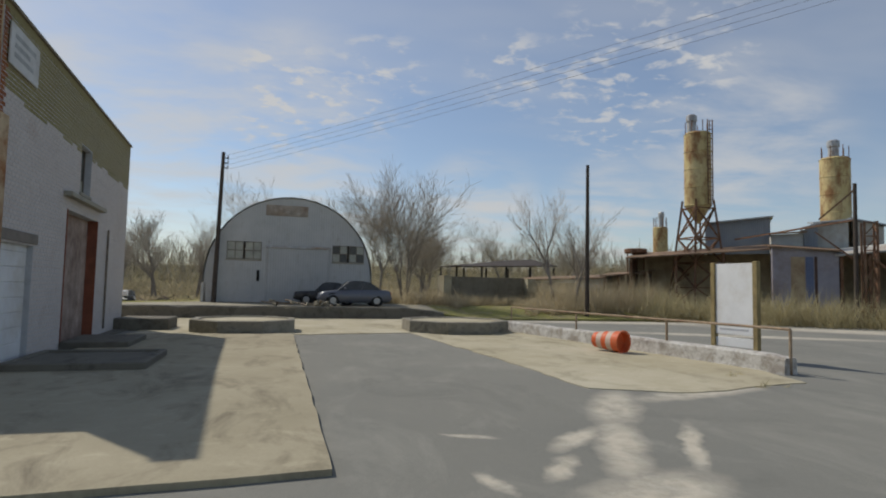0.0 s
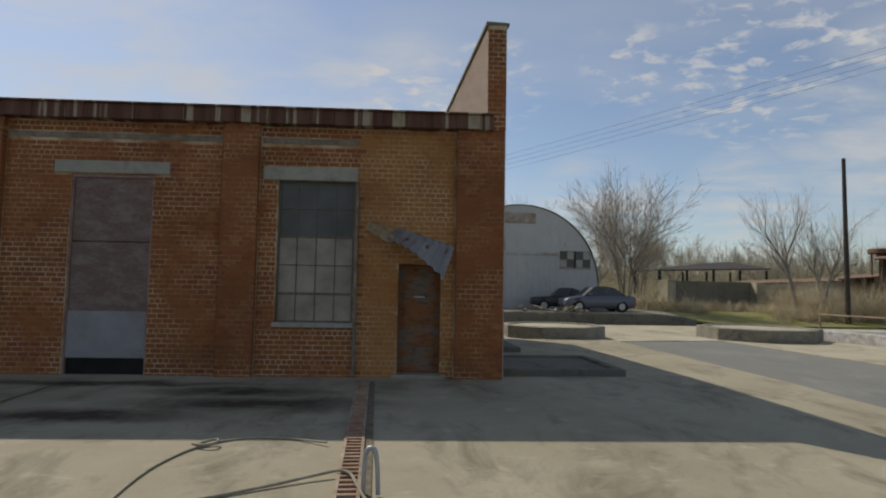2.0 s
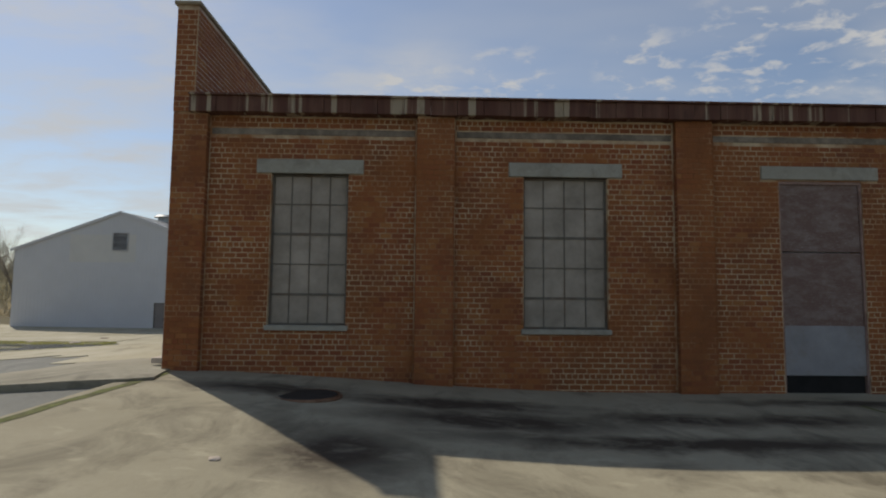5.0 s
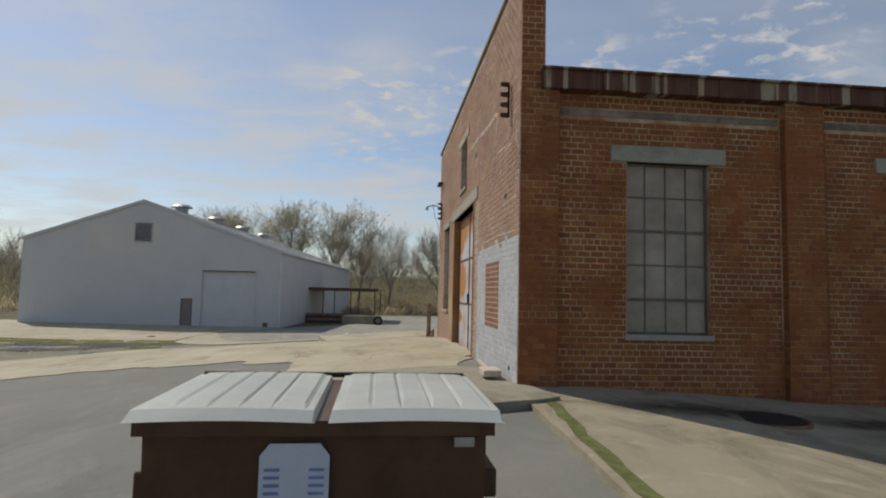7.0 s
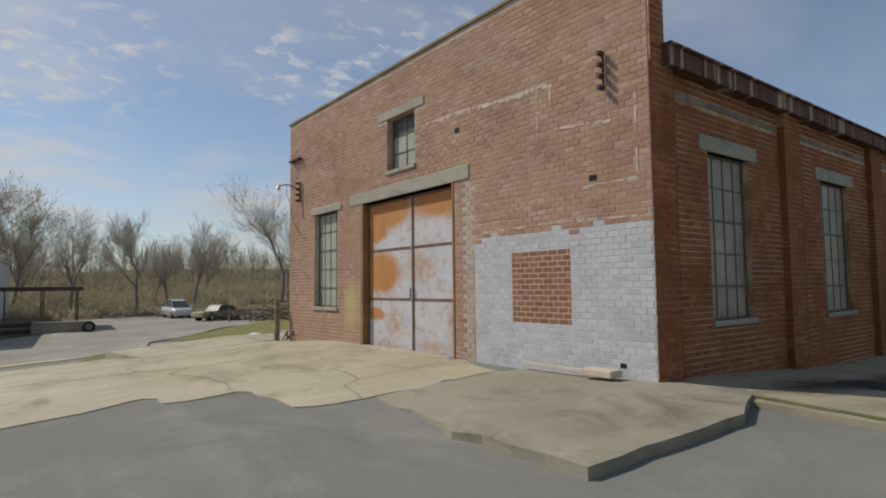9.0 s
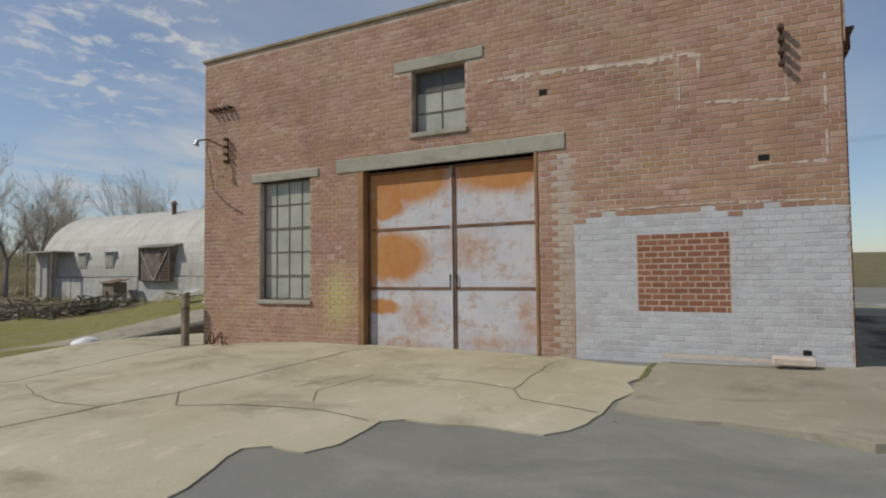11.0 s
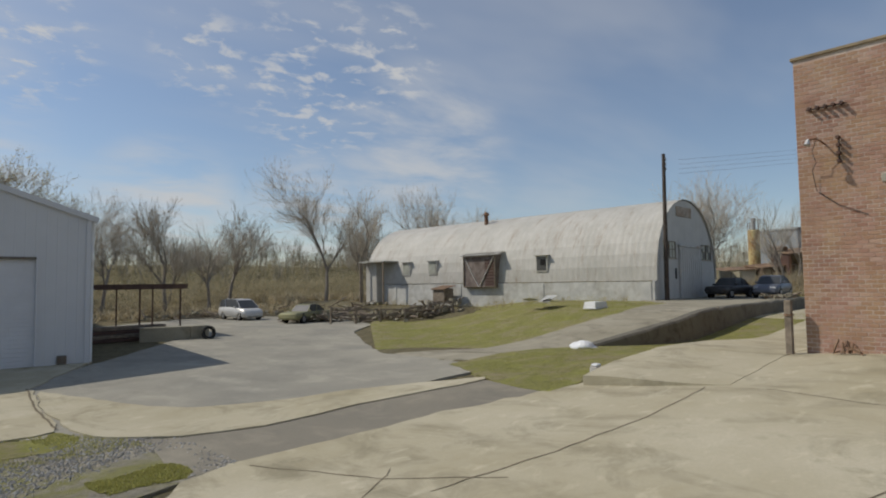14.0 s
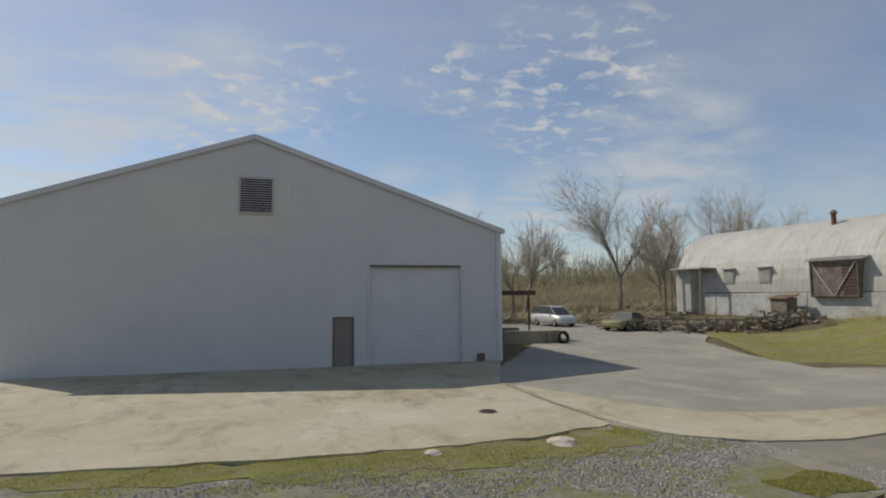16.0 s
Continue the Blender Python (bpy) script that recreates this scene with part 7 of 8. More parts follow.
tw = thing("conveyor_tower", plant_at(5.6, 40), "dark timber mast and rusty lattice conveyor tower", "tower")
part("mast", tubem((0, 0, -0.3), (0.05, 0, 8.3), 0.13, 0.1, seg=10), M_POLE, tw)
for sx in (0.45, 1.05):
    for sy in (0, 1.0):
        bm = bmesh.new()
        beam(bm, (sx, sy, -0.2), (sx, sy, 6.1), 0.11, 0.11)
        part("leg", bm, M_RUST, tw)
for i in range(7):
    z = 0.5 + i * 0.8
    for p, q in (((0.45, 0, z), (1.05, 0, z + 0.75)), ((0.45, 0, z + 0.75), (1.05, 0, z + 0.75)), ((1.05, 0, z), (1.05, 1.0, z + 0.75))):
        bm = bmesh.new()
        beam(bm, p, q, 0.06, 0.06)
        part("brace", bm, M_RUST, tw)
for p, q, w in (((0, 0.1, 7.9), (-1.7, 0.3, 6.3), 0.09), ((0, 0.1, 6.2), (-6.2, 5, 5.6), 0.1), ((0.3, 0, 3.6), (-1.9, 0.4, 5.6), 0.09), ((0.8, -0.1, 4.0), (2.6, -0.4, 2.2), 0.12)):
    bm = bmesh.new()
    beam(bm, p, q, w, w)
    part("chute", bm, M_RUST, tw)
cn = thing("canopy", Matrix.Translation((14.1, 48.0, 0.6)), "open-sided canopy with a sagging rusty roof darkened like its shaded underside", "canopy")
# The roof's near-black colour paints in the shade of its underside.
part("roof", hull(bmesh.new(), [[(x, 0, h), (x, 0, h + 0.09), (x, 6, h + r + 0.09), (x, 6, h + r)] for x, h, r in ((0, 3.25, 0.1), (3.3, 3.3, 0.4), (6.6, 3.42, 0.7), (9.9, 3.5, 0.85))]), plain("blackened_roofing", (0.055, 0.045, 0.038), 0.9, 0, 0.3, 1), cn)
for i in range(5):
    for y in (0.2, 5.8):
        part("post", boxm(0.4 + i * 2.3, 0.54 + i * 2.3, y, y + 0.14, -0.6, 3.4), M_DARK, cn)

# bunker wall
M_BUNKER = concrete("stained_bunker_concrete", (0.26, 0.235, 0.18), (0.19, 0.17, 0.125), (0.09, 0.075, 0.05), scale=1.4)
bw_ = thing("bunker_wall", Matrix(), "stained concrete bunker wall with a pale end pier", "concrete wall")
part("panel", prism(bmesh.new(), [(11.6, 39.4), (17.6, 40.3), (17.5, 40.7), (11.5, 39.8)], 0.2, 2.85, 0.02), M_BUNKER, bw_)
part("pier", prism(bmesh.new(), [(11.0, 38.9), (11.6, 39.0), (11.55, 40.4), (10.9, 40.3)], 0.2, 2.9, 0.02), M_CONC, bw_)
part("buttress", hull(bmesh.new(), [[(17.6, y, 0.2), (17.6, y, 2.8), (18.2, y, 2.8), (18.9, y, 0.2)] for y in (39.6, 40.5)]), M_CONC, bw_)
part("panel", prism(bmesh.new(), [(18.6, 41.0), (22.5, 41.2), (22.5, 41.5), (18.6, 41.3)], 0.2, 2.6, 0.02), M_CONC_GREY, bw_)

# ---- carport and yard clutter, north ----
cp = thing("carport", pose(-28.3, 58.5, gz(-28, 58), 0, 0, -4), "flat-roofed rusty carport with thin posts", "carport")
part("roof", boxm(-5.5, 3.0, -4.0, 3.0, 2.85, 3.0, bevel=0.02), M_RROOF, cp)
part("fascia", boxm(-5.5, 3.0, -4.06, -4.0, 2.74, 3.02), M_BROWN, cp)
for x in (-5.2, -1.8, 0.6, 2.7):
    for y in (-3.7, 2.7):
        part("post", boxm(x - 0.04, x + 0.04, y - 0.04, y + 0.04, -0.2, 2.85), M_BROWN, cp)
bench = thing("timber_stack", pose(-29.2, 54.2, gz(-29, 54), 0, 0, 2), "long low stack of dark timber under the carport", "timber")
for i in range(4):
    part("beam", boxm(-4.0, 3.6 - 0.4 * i, -0.5 + 0.1 * i, 0.6, 0.02 + 0.2 * i, 0.2 + 0.2 * i, bevel=0.02), M_WOOD if i % 2 else M_BROWN, bench)
for i, (x, y, a, lx) in enumerate(((-27.3, 52.6, -20, 2.4), (-25.8, 52.2, 10, 1.0))):
    tagged(part("concrete_block", prism(bmesh.new(), [(x + dx * math.cos(radians(a)) - dy * math.sin(radians(a)), y + dx * math.sin(radians(a)) + dy * math.cos(radians(a))) for dx, dy in ((-lx / 2, -0.3), (lx / 2, -0.3), (lx / 2, 0.3), (-lx / 2, 0.3))], gz(x, y) - 0.1, gz(x, y) + 0.75, 0.03), M_CONC_GREY), "pale concrete barrier block at the lot edge", "concrete block")
tyre = thing("old_tyre", Matrix.Translation((-25.5, 51.4, gz(-25.5, 51.4) + 0.38)) @ Matrix.Rotation(radians(80), 4, "X"), "worn black tyre leaning on a block", "tyre")
bm = bmesh.new()
prof = [(0.22, -0.08), (0.34, -0.1), (0.37, -0.06), (0.37, 0.06), (0.34, 0.1), (0.22, 0.08)]
prev = first = None
for i in range(25):
    a = 2 * math.pi * i / 24
    ring = [bm.verts.new((r * math.cos(a), r * math.sin(a), z)) for r, z in prof] if i < 24 else first
    if prev:
        for j in range(6):
            bm.faces.new((prev[j], prev[(j + 1) % 6], ring[(j + 1) % 6], ring[j]))
    first = first or ring
    prev = ring
bmesh.ops.recalc_face_normals(bm, faces=bm.faces[:])
part("tread", bm, M_TYRE, tyre)

for (x, y, s, lab) in ((-12.3, 36.0, 1.0, "white upturned plastic tub on the grass"), (-21.9, 30.5, 0.75, "white lump of foam on the grass strip")):
    t = thing("white_tub", Matrix.Translation((x, y, (dock_z(x, y) if y > 33 else gz(x, y) + 0.07))), lab, "tub")
    if s == 1.0:
        part("shell", hull(bmesh.new(), [[(-0.6 * q, -0.35 * q, z), (0.6 * q, -0.35 * q, z), (0.6 * q, 0.35 * q, z), (-0.6 * q, 0.35 * q, z)] for q, z in ((1.0, 0.03), (1.0, 0.1), (0.93, 0.12), (0.86, 0.36), (0.8, 0.38))]), M_WHITE, t)
        part("handle", boxm(0.5, 0.66, -0.12, 0.12, 0.1, 0.16, bevel=0.02), M_WHITE, t)
    else:
        bm = bmesh.new()
        bmesh.ops.create_icosphere(bm, subdivisions=3, radius=0.42)
        for v in bm.verts:
            v.co *= 1 + 0.3 * noise.noise(v.co * 3)
            v.co.z = max(-0.02, v.co.z * 0.55)
        part("foam", bm, M_WHITE, t)
sc = thing("scrap_sheets", Matrix.Translation((-10.2, 40.6, 0.85)), "bent grey sheet metal scraps on the grass", "scrap")
rng = random.Random(11)
for i in range(5):
    bm = boxm(-0.8, 0.8, -0.3, 0.3, 0, 0.015)
    bmesh.ops.transform(bm, matrix=pose(rng.uniform(-0.8, 0.8), rng.uniform(-0.6, 0.6), 0.05 + 0.06 * i, rng.uniform(-14, 14), rng.uniform(-14, 14), rng.uniform(0, 90)), verts=bm.verts[:])
    part("sheet", bm, M_SHEDW, sc)


def rubble(name, pts, n, spread, hmax, label, cat, seed, zf):
    """A long heap of planks, blocks and earth."""
    rng = random.Random(seed)
    t = thing(name, Matrix(), label, cat)
    bm, bm2 = bmesh.new(), bmesh.new()
    for i in range(n):
        s = rng.random() * (len(pts) - 1)
        a = int(s)
        p = Vector(pts[a]).lerp(Vector(pts[a + 1]), s - a)
        x, y = p.x + rng.gauss(0, spread), p.y + rng.gauss(0, spread)
        z = zf(x, y) + abs(rng.gauss(0, hmax * 0.5))
        m = pose(x, y, z, rng.uniform(-25, 25), rng.uniform(-25, 25), rng.uniform(0, 180))
        if rng.random() < 0.55:
            L = rng.uniform(0.6, 2.4)
            box(bm, -L / 2, L / 2, -0.06, 0.06, -0.03, 0.03, m=m)
        else:
            w = rng.uniform(0.07, 0.24)
            box(bm2, -w, w, -w * 0.7, w * 0.7, -w * 0.5, w * 0.5, m=m)
    tagged(part("timber_rest", bm, M_WOOD, t), kind="stuff")
    tagged(part("rubble_rest", bm2, M_CONC_GREY, t), kind="stuff")
    return t


rubble("rubble_heap", [(-15.0, 60.5), (-12.2, 57.0), (-10.2, 53.6), (-8.3, 50.6)], 260, 0.75, 0.7, "long heap of broken timber and concrete beside the shed", "rubble", 4, lambda x, y: max(gz(x, y), dock_z(x, y)))
rubble("rubble_heap", [(-22.0, 74.0), (-12.0, 66.0), (-7.5, 62.0)], 160, 0.9, 0.5, "low dark heap of debris at the edge of the woods", "rubble", 8, lambda x, y: max(gz(x, y), dock_z(x, y)))
rubble("plank_pile", [(-0.6, 31.9), (2.0, 31.6), (3.4, 31.4)], 22, 0.25, 0.2, "loose planks and a pallet piled on the dock edge", "planks", 9, lambda x, y: dock_z(x, y) + 0.12)
rail = thing("timber_rail", Matrix(), "broken timber rail along the grass", "fence")
for i in range(6):
    x, y = -15.2 + 1.35 * i, 55.6 - 1.1 * i
    z = dock_z(x, y)
    part("post", boxm(x - 0.06, x + 0.06, y - 0.06, y + 0.06, z - 0.2, z + 1.0), M_WOOD, rail)
    if i < 5:
        for h in (0.55, 0.9):
            bm = bmesh.new()
            beam(bm, (x, y, z + h), (x + 1.35, y - 1.1, dock_z(x + 1.35, y - 1.1) + h), 0.05, 0.1)
            part("rail", bm, M_WOOD, rail)
hut = thing("tool_hut", pose(-6.3, 53.3, 0.62, 0, 0, 90) @ Matrix.Scale(0.72, 4), "small brown lean-to hut by the shed wall", "hut")
part("hut_body", boxm(-0.9, 0.9, -0.6, 0.8, -0.1, 1.5, bevel=0.01), M_WOOD, hut)
part("roof", hull(bmesh.new(), [[(x, -0.8, 1.75), (x, -0.8, 1.82), (x, 1.0, 1.45), (x, 1.0, 1.38)] for x in (-1.1, 1.1)]), M_RROOF, hut)

# ---- bare trees ----
k = Mat("bark", 0.95)
k.color(k.mix(k.noise(6, 4), (0.20, 0.17, 0.14), (0.31, 0.275, 0.235))).bump(k.noise(25, 4), 0.5, 0.02)
M_BARK = k.m
k = Mat("twigs", 0.95)
k.color(k.mix(k.geo.outputs["Random Per Island"], (0.36, 0.315, 0.25), (0.54, 0.48, 0.39)))
M_TWIG = k.m
k = Mat("far_twigs", 0.95)
k.color(k.mix(k.geo.outputs["Random Per Island"], (0.27, 0.24, 0.175), (0.40, 0.355, 0.27)))
M_WOODS = k.m


def thin(k, c, share=0.5):
    """Lets light through thin stalks and buds."""
    tr, mx = k.node("ShaderNodeBsdfTranslucent"), k.node("ShaderNodeMixShader", Fac=share)
    k.link(c, tr.inputs["Color"])
    k.link(k.b.outputs[0], mx.inputs[1]), k.link(tr.outputs[0], mx.inputs[2])
    k.link(mx.outputs[0], k.t.nodes["Material Output"].inputs["Surface"])
    return k.m


def tree_meshes(seed, height, spread, stems=1, droop=0.0, twigs=5, buds=0):
    """Trunk and limbs, and the fine crown, as two meshes."""
    rng = random.Random(seed)
    tv, tf, cv, cf, bv, bf = [], [], [], [], [], []

    def tube_to(vs, fs, a, b, r0, r1, sides):
        d = (b - a).normalized()
        u = d.orthogonal().normalized()
        w = d.cross(u)
        n = len(vs)
        for p, r in ((a, r0), (b, r1)):
            for i in range(sides):
                t = 2 * math.pi * i / sides
                vs.append(tuple(p + u * r * math.cos(t) + w * r * math.sin(t)))
        for i in range(sides):
            j = (i + 1) % sides
            fs.append((n + i, n + j, n + sides + j, n + sides + i))

    def grow(p, d, length, r, level):
        segs = 3 if level < 3 else 2
        q = p
        for i in range(segs):
            d = (d + Vector((rng.gauss(0, 0.12), rng.gauss(0, 0.12), rng.gauss(0.10 - droop * level * 0.1, 0.08)))).normalized()
            nq = q + d * length / segs
            r1 = r * (0.82 if level < 4 else 0.6)
            if level < 3:
                tube_to(tv, tf, q, nq, r, r1, 6 if level < 2 else 4)
            else:
                tube_to(cv, cf, q, nq, max(r, 0.009), max(r1, 0.006), 3)
            if level < twigs:
                kids = (1 if level == 0 and i == 0 else 2) if level < 4 else 2
                for _ in range(kids if i or level else 0):
                    a = rng.uniform(0, 6.283)
                    side = d.orthogonal().normalized()
                    side.rotate(Matrix.Rotation(a, 3, d))
                    nd = (d * rng.uniform(0.55, 1.0) + side * rng.uniform(0.5, 1.0) * spread).normalized()
                    grow(nq, nd, length * rng.uniform(0.55, 0.8), r1 * rng.uniform(0.5, 0.7), level + 1)
            elif buds:
                for _ in range(buds):
                    c0 = nq + Vector((rng.gauss(0, 0.12), rng.gauss(0, 0.12), rng.gauss(0, 0.12)))
                    n = len(bv)
                    bv.extend(tuple(c0 + Vector((rng.gauss(0, 0.05), rng.gauss(0, 0.05), rng.gauss(0, 0.05)))) for _ in range(3))
                    bf.append((n, n + 1, n + 2))
            q, r = nq, r1

    for s in range(stems):
        lean = Vector((rng.gauss(0, 0.25), rng.gauss(0, 0.25), 1)) if stems > 1 else Vector((rng.gauss(0, 0.04), rng.gauss(0, 0.04), 1))
        grow(Vector((rng.gauss(0, 0.15) * (stems > 1), rng.gauss(0, 0.15) * (stems > 1), -0.2)), lean.normalized(), height * 0.46, 0.022 * height / math.sqrt(stems), 0)
    out = []
    for nm, vs, fs, m in (("trunk", tv, tf, M_BARK), ("crown", cv, cf, M_TWIG)) + ((("buds", bv, bf, M_BUD),) if buds else ()):
        me = bpy.data.meshes.new(nm)
        me.from_pydata(vs, [], fs)
        me.materials.append(m)
        out.append(me)
    return out


k = Mat("spring_buds", 0.95)
c = k.mix(k.geo.outputs["Random Per Island"], (0.42, 0.39, 0.25), (0.58, 0.53, 0.36))
k.color(c)
M_BUD = thin(k, c)
KINDS = [tree_meshes(21, 9.0, 0.5), tree_meshes(22, 9.5, 0.58), tree_meshes(23, 8.6, 0.6, 5, 0, 4), tree_meshes(24, 10.0, 0.42, 1, 0, 4), tree_meshes(29, 8.5, 0.46), tree_meshes(31, 9.5, 0.55, 1, 0, 5, 1)]
TREE_LABELS = ["bare winter tree with a fine grey crown", "wide bare winter tree at the edge of scrub", "bare many-stemmed shrub tree with spreading twigs", "slender bare sapling with upright twigs", "bare grey tree among brown scrub", "tall budding tree with a dense pale crown"]


def tree(kind, x, y, s, turn, z=None):
    t = thing("tree", Matrix.Translation((x, y, (max(gz(x, y), dock_z(x, y)) if y < 80 and x > -27 else gz(x, y)) if z is None else z)) @ Matrix.Rotation(turn, 4, "Z") @ Matrix.Scale(s, 4), TREE_LABELS[kind], "tree", "bare trees")
    for me in KINDS[kind]:
        o = new(me.name, me)
        o.parent = t


rng = random.Random(77)
for kind, x, y, s in [(2, 8.2, 39.3, 0.92), (2, 10.4, 42.0, 0.66), (3, 18.0, 36.0, 0.72), (3, 19.3, 35.4, 0.6), (3, 20.4, 37.0, 0.55), (0, 27.0, 52.0, 0.6), (4, 16.0, 70.0, 0.9),
                      (1, -24.4, 78.0, 0.98), (4, -17.2, 84.0, 1.3), (0, -11.6, 82.0, 1.2), (3, -15.4, 77.0, 0.82), (1, -2.2, 77.0, 1.3), (0, 2.8, 73.5, 1.1), (4, 4.5, 78, 0.95), (3, 6.0, 68.0, 1.15), (1, 11.0, 70.0, 1.05), (3, -3.0, 69.0, 0.95),
                      (5, -33.5, 90.0, 1.5), (5, -39.0, 88.0, 1.55), (5, -45.5, 93.0, 1.45), (5, -50.0, 88.0, 1.4), (5, -29.0, 92.0, 1.25), (1, -56.0, 95.0, 1.3),
                      (4, -70.0, 66.0, 0.9), (0, -78.0, 70.0, 1.0), (1, -74.0, 80.0, 1.0), (0, -86.0, 62.0, 0.95), (4, -92.0, 75.0, 1.1), (1, -100, 60, 1.0),
                      (0, -13.5, 95, 1.0), (4, 20, 85, 1.0), (1, 30, 80, 1.0), (0, 44, 82, 1.0), (4, 56, 72, 0.9), (1, -28, 110, 1.0), (0, -2, 112, 1.0)]:
    tree(kind, x, y, s, rng.uniform(0, 6.28))


def far_z(x, y):
    """The land rises gently to a wooded ridge some way beyond the yard."""
    r = math.hypot(x + 15, y - 10)
    return gz(x, y) + (7.0 + 1.2 * noise.noise((x * 0.02, y * 0.02, 4))) * sstep((r - 95) / 75)


def ridge():
    bm = bmesh.new()
    prev = None
    for i in range(91):
        a = radians(-25 + i * 230 / 90)
        ring = []
        for r in (94, 105, 115, 125, 135, 145, 155, 165, 172, 190, 240):
            x, y = -15 + r * math.cos(a), 10 + r * math.sin(a)
            z = far_z(x, y) + (0.5 * noise.noise((x * 0.15, y * 0.15, 1)) if r > 94 else -0.3)
            ring.append(bm.verts.new((x, y, z - (6 if r == 240 else 0))))
        if prev:
            for p, q, u, v in zip(prev, ring, ring[1:], prev[1:]):
                f = bm.faces.new((p, v, u, q))
                f.smooth = True
        prev = ring
    bmesh.ops.recalc_face_normals(bm, faces=bm.faces[:])
    return part("ground_ridge", bm, soil_mat("brushy_slope", (0.19, 0.165, 0.085), (0.16, 0.15, 0.07), (0.09, 0.08, 0.045), 0.8))


structure(ridge(), "olive-brown brushy slope rising beyond the yard", "ground")


def far_wood(name, seed, n, x0, x1, y0, y1, h, label, material=None, w0=0.06):
    """Massed thin stems and twigs of a far wood, or of low brush where a material is given."""
    rng = random.Random(seed)
    brushy = material is not None
    vs, fs = [], []
    for i in range(n):
        x, y = rng.uniform(x0, x1), rng.uniform(y0, y1)
        z = far_z(x, y)
        hh = h * rng.uniform(0.3, 1.1)
        for j in range(16):
            a, l = rng.uniform(0, 6.283), hh * rng.uniform(0.2, 0.5)
            b = Vector((x + rng.gauss(0, 0.5), y + rng.gauss(0, 0.5), z + (0 if j < 3 else hh * rng.uniform(0.1 if brushy else 0.25, 0.7))))
            reach, rise = (1.0, rng.uniform(-0.2, 0.7)) if brushy else (0.5, 1.0)
            e = b + Vector((math.cos(a) * l * reach, math.sin(a) * l * reach, hh * 0.6 if j < 3 and not brushy else l * rise))
            w = Vector((math.sin(a), -math.cos(a), 0)) * w0
            k0 = len(vs)
            vs += [tuple(b - w), tuple(b + w), tuple(e)]
            fs.append((k0, k0 + 1, k0 + 2))
    return tagged(raw(name, vs, fs, material or M_WOODS), label, "woods", kind="stuff")


far_wood("far_woods", 5, 3200, -260, 220, 118, 240, 8.5, "massed bare grey-brown winter woods in the distance")
far_wood("far_woods", 6, 700, -220, -75, 30, 120, 7.0, "massed bare winter woods beside the yard")
far_wood("far_woods", 7, 600, 50, 190, 20, 120, 7.0, "massed bare winter woods beyond the old plant")


def scrub(name, seed, n, region, h, material, label, per=26, width=0.05, keep=lambda x, y: True):
    """Clumps of dry stalks and brambles."""
    rng = random.Random(seed)
    vs, fs = [], []
    x0, x1, y0, y1 = region
    made = 0
    while made < n:
        x, y = rng.uniform(x0, x1), rng.uniform(y0, y1)
        made += 1
        if not keep(x, y) or noise.noise((x * 0.12, y * 0.12, seed)) < -0.25:
            continue
        z = max(gz(x, y), dock_z(x, y)) if x > -26 and 31 < y < 79 else gz(x, y)
        hh = h * rng.uniform(0.4, 1.15)
        for j in range(per):
            a, l = rng.uniform(0, 6.283), hh * rng.uniform(0.4, 1.0)
            r = hh * 0.45 * rng.random()
            b = Vector((x + r * math.cos(a * 3), y + r * math.sin(a * 3), z + (0 if j % 2 else hh * rng.uniform(0.1, 0.5))))
            e = b + Vector((math.cos(a) * l * 0.6, math.sin(a) * l * 0.6, l * rng.uniform(0.3, 0.9)))
            w = Vector((math.sin(a), -math.cos(a), rng.uniform(-0.5, 0.5))) * width * rng.uniform(0.4, 1)
            k0 = len(vs)
            vs += [tuple(b - w), tuple(b + w), tuple(e)]
            fs.append((k0, k0 + 1, k0 + 2))
    return tagged(raw(name, vs, fs, material), label, "scrub", kind="stuff")


def stalk_mat(name, a, b):
    k = Mat(name, 1.0)
    c = k.mix(k.geo.outputs["Random Per Island"], a, b)
    k.color(c)
    return thin(k, c)


M_SCRUB = stalk_mat("dry_stalks", (0.38, 0.32, 0.205), (0.60, 0.52, 0.36))
M_BRAMBLE = stalk_mat("bramble", (0.34, 0.30, 0.165), (0.54, 0.48, 0.30))
M_BRUSH = stalk_mat("olive_brush", (0.25, 0.22, 0.13), (0.41, 0.36, 0.235))
far_wood("far_brush", 61, 7000, -100, 62, 82, 122, 3.4, "dense olive-brown brush at the foot of the woods", M_BRUSH, 0.06)
far_wood("far_brush", 62, 6000, -150, 110, 118, 165, 3.0, "olive-brown brush on the far slope", M_BRUSH, 0.08)
scrub("scrub", 31, 1900, (-34, 14, 72, 112), 1.2, M_SCRUB, "brown winter scrub and dry grass before the woods", 26, 0.07)
scrub("scrub", 32, 1500, (10.5, 34, 31, 39.2), 0.85, M_SCRUB, "dry brown weeds before the bunker wall and old plant", 40, 0.018, lambda x, y: y > 31 + 0.1 * x)
scrub("scrub", 39, 760, (17.5, 34, 28, 41), 2.5, M_SCRUB, "tangled brambles before the plant sheds", 44, 0.018, lambda x, y: y > 31 + 0.1 * x and y + 0.9 * x < 61)
scrub("scrub", 33, 2600, (22, 44, 14, 36), 2.1, M_BRAMBLE, "olive brambles below the plant sheds", 42, 0.02, lambda x, y: 46.2 < y + 0.9 * x - 4.2 < 51.5)
scrub("scrub", 34, 900, (-90, -30, 62, 110), 1.7, M_SCRUB, "brown scrub behind the white building", 24, 0.08, lambda x, y: not (-60 < x < -31 and y < 84))
scrub("scrub", 35, 260, (5.8, 12, 36.5, 44), 1.3, M_SCRUB, "tangled dry stalks beside the arched shed", 30, 0.03)
scrub("scrub", 36, 60, (-7.4, -5.6, 37, 62), 0.6, M_BRAMBLE, "weeds along the shed base", 22, 0.02)
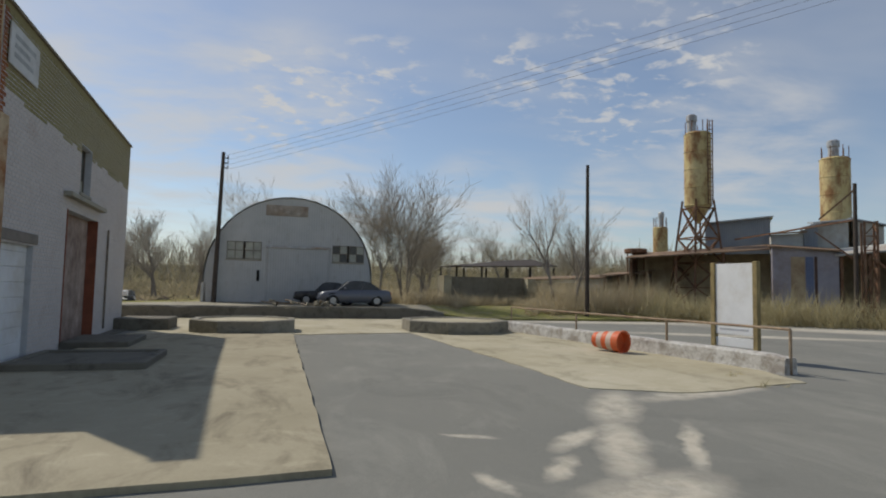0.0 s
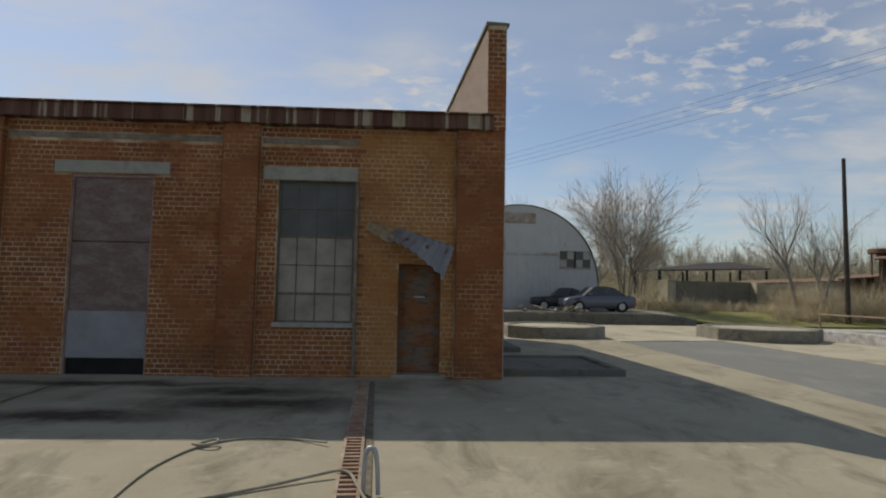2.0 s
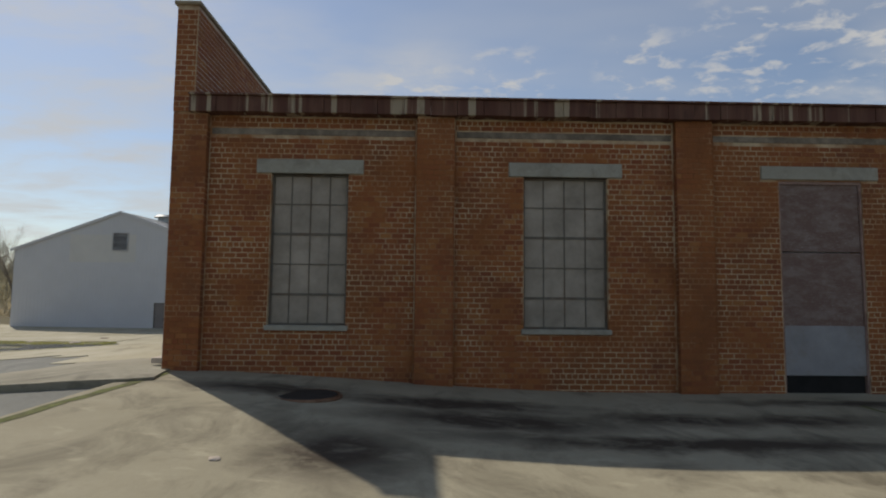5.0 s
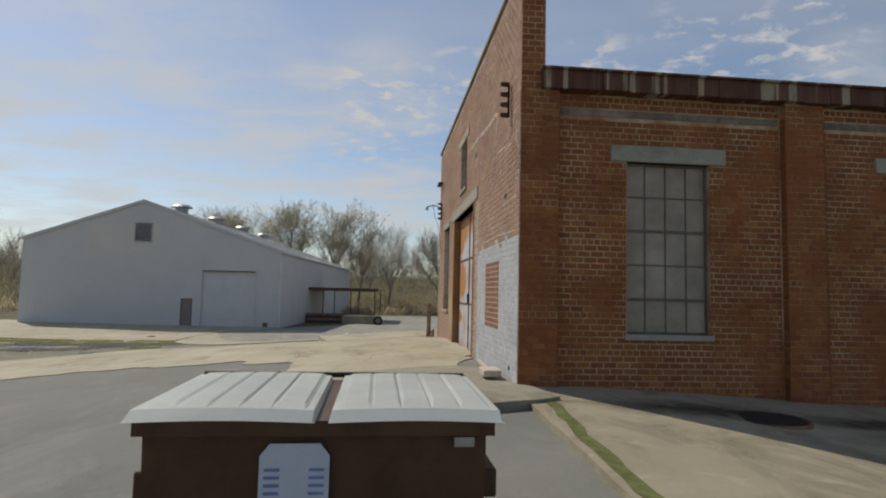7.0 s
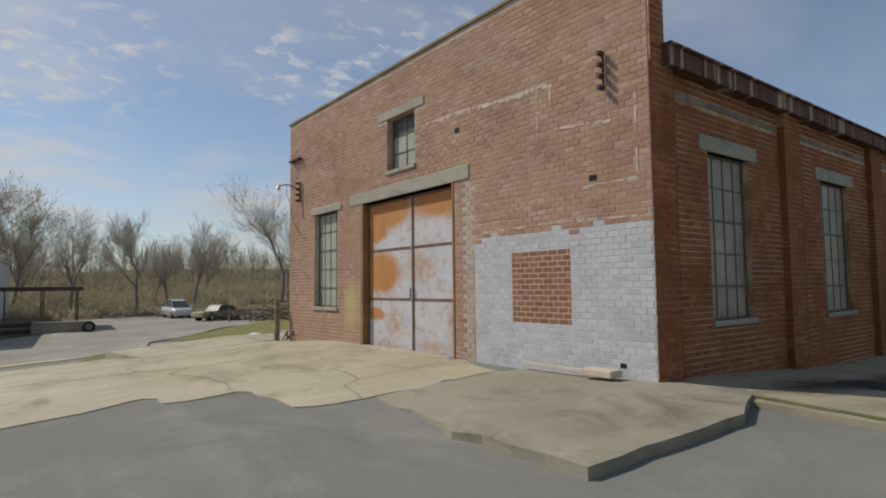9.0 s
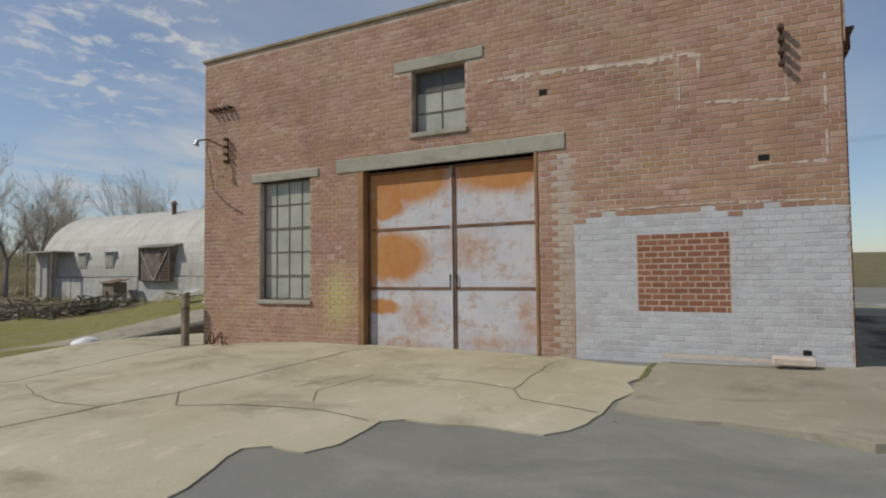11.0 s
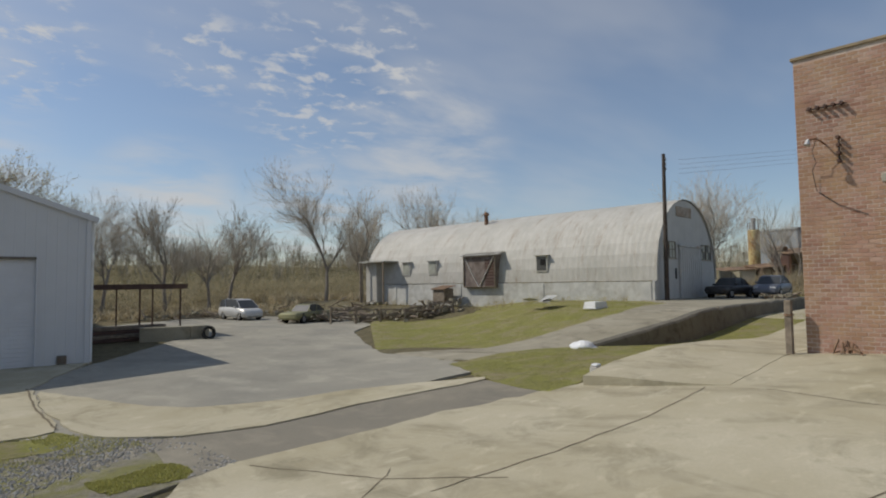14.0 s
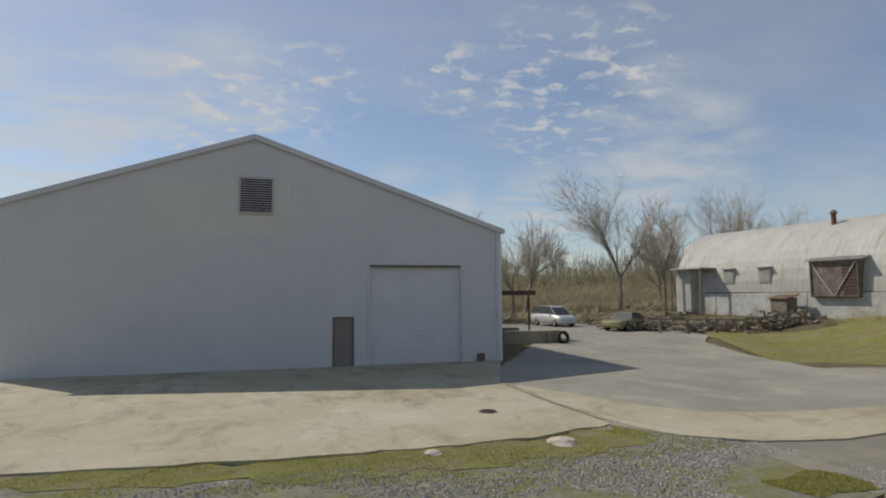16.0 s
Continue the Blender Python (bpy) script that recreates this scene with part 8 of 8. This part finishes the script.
scrub("weeds", 37, 150, (-23.6, -4.4, 11.2, 11.6), 0.12, stalk_mat("green_weed", (0.11, 0.14, 0.03), (0.22, 0.25, 0.07)), "small green weeds at the wall foot", 10, 0.008, lambda x, y: x < -22.6 or -12.4 < x < -11.6)
M_WEED = bpy.data.materials["green_weed"]
scrub("weeds", 51, 70, (-23.9, -22.9, 10.4, 11.4), 0.16, M_WEED, "green weeds at the corner of the brick wall", 14, 0.01)
scrub("weeds", 52, 60, (-26.4, -26.1, 10.2, 13.6), 0.09, M_WEED, "thin weeds along the edge of the raised slab", 10, 0.008)
scrub("weeds", 53, 50, (-26.3, -23.5, 14.02, 14.25), 0.08, M_WEED, "moss and weeds in the slab joint", 10, 0.008)
scrub("weeds", 54, 50, (-23.6, -23.2, 11.8, 15.0), 0.1, M_WEED, "weeds along the whitewashed wall foot", 10, 0.008)
scrub("weeds", 38, 30, (9.4, 12.6, 9.2, 10.6), 0.2, M_BRAMBLE, "grass tuft at the end of the low wall", 24, 0.012)


def blades(name, seed, n, poly, h, a, b, label, lift=0.06, zf=gz):
    """Short grass as single blades inside a plan polygon."""
    rng = random.Random(seed)
    xs, ys = [p[0] for p in poly], [p[1] for p in poly]
    vs, fs = [], []

    def inside(x, y):
        c_ = False
        for (xa, ya), (xb, yb) in zip(poly, poly[1:] + poly[:1]):
            if (ya > y) != (yb > y) and x < (xb - xa) * (y - ya) / (yb - ya) + xa:
                c_ = not c_
        return c_

    for i in range(n):
        x, y = rng.uniform(min(xs), max(xs)), rng.uniform(min(ys), max(ys))
        if not inside(x, y) or noise.noise((x * 0.9, y * 0.9, seed)) < -0.12:
            continue
        z = zf(x, y) + lift
        t = rng.uniform(0, 6.283)
        l = h * rng.uniform(0.4, 1.2)
        w = 0.010
        k0 = len(vs)
        vs += [(x - w * math.sin(t), y + w * math.cos(t), z), (x + w * math.sin(t), y - w * math.cos(t), z), (x + l * 0.6 * math.cos(t), y + l * 0.6 * math.sin(t), z + l)]
        fs.append((k0, k0 + 1, k0 + 2))
    return tagged(raw(name, vs, fs, stalk_mat(name + "_blade", a, b)), label, "grass", kind="stuff")


blades("grass_blades", 41, 42000, [(-35.0, 33.5), (-46.2, 34.0), (-52, 34.8), (-52, 33), (-46, 32.9), (-42.2, 31.8), (-38.6, 31.4), (-36.9, 31.5), (-34.4, 31.2)], 0.035, (0.28, 0.28, 0.075), (0.46, 0.44, 0.16), "short yellow-green grass on the verge")
blades("grass_blades", 42, 9000, [(-35.4 + 0.9 * math.cos(a), 29.3 + 0.55 * math.sin(a) + 0.2 * math.sin(3 * a)) for a in np.arange(0, 6.2, 0.4)], 0.035, (0.28, 0.28, 0.075), (0.46, 0.44, 0.16), "grass tufts in the gravel")
blades("grass_blades", 43, 26000, [(-28.2, 27.3), (-26.6, 31.3), (-16.2, 29.7), (-5, 30.1), (-5, 27.6), (-13, 27.0)], 0.035, (0.26, 0.255, 0.07), (0.42, 0.40, 0.15), "short grass below the dock wall")
blades("grass_blades", 44, 30000, [(-24, 38.2), (-20, 35), (-15, 33.8), (-8, 35), (-6.5, 40), (-8, 50), (-14, 52)], 0.04, (0.25, 0.24, 0.07), (0.40, 0.375, 0.14), "short grass beside the arched shed", 0.02, dock_z)

# loose gravel
rng = random.Random(50)
vs, fs = [], []
octa = [(0, 2, 4), (2, 1, 4), (1, 3, 4), (3, 0, 4), (2, 0, 5), (1, 2, 5), (3, 1, 5), (0, 3, 5)]
while len(fs) < 8 * 8500:
    x, y = rng.uniform(-47, -33.9), rng.uniform(26.5, 32.6)
    if x > -36.2 and y < 28.8 or noise.noise((x * 0.5, y * 0.5, 6)) < rng.uniform(-0.1, 0.25):
        continue
    z, r, k0 = gz(x, y) + 0.06, rng.uniform(0.012, 0.036), len(vs)
    a = rng.uniform(0, 6.28)
    ca, sa = r * math.cos(a), r * math.sin(a)
    vs += [(x + ca, y + sa, z), (x - ca * 0.9, y - sa, z + 0.004), (x - sa * 0.7, y + ca * 0.8, z), (x + sa, y - ca * 0.7, z), (x, y, z + r * 0.75), (x, y, z - r * 0.5)]
    fs += [tuple(k0 + i for i in t) for t in octa]
k = Mat("gravel_stone", 0.95)
k.color(k.mix(k.geo.outputs["Random Per Island"], (0.20, 0.195, 0.18), (0.44, 0.425, 0.39)))
tagged(raw("gravel_stones", vs, fs, k.m), "loose grey gravel stones", "gravel", kind="stuff")
for i, (x, y, s) in enumerate([(-39.6, 32.9, 0.16), (-37.2, 32.7, 0.28), (-13.6, 6.6, 0.07), (-20.6, 7.1, 0.06), (-16.4, 6.6, 0.1), (-26.7, 9.0, 0.04)]):
    bm = bmesh.new()
    bmesh.ops.create_icosphere(bm, subdivisions=2, radius=s)
    for v in bm.verts:
        v.co *= 1 + 0.35 * noise.noise(v.co / s * 1.3 + Vector((i, 0, 0)))
        v.co.z = max(0.0, v.co.z * 0.35)
    bmesh.ops.translate(bm, vec=(x, y, gz(x, y) + (0.122 if -23 < x < 2 else 0.07)), verts=bm.verts[:])
    tagged(part("debris_scrap", bm, M_SCAR), "pale flattened scrap of debris on the ground", "debris", "debris scraps")
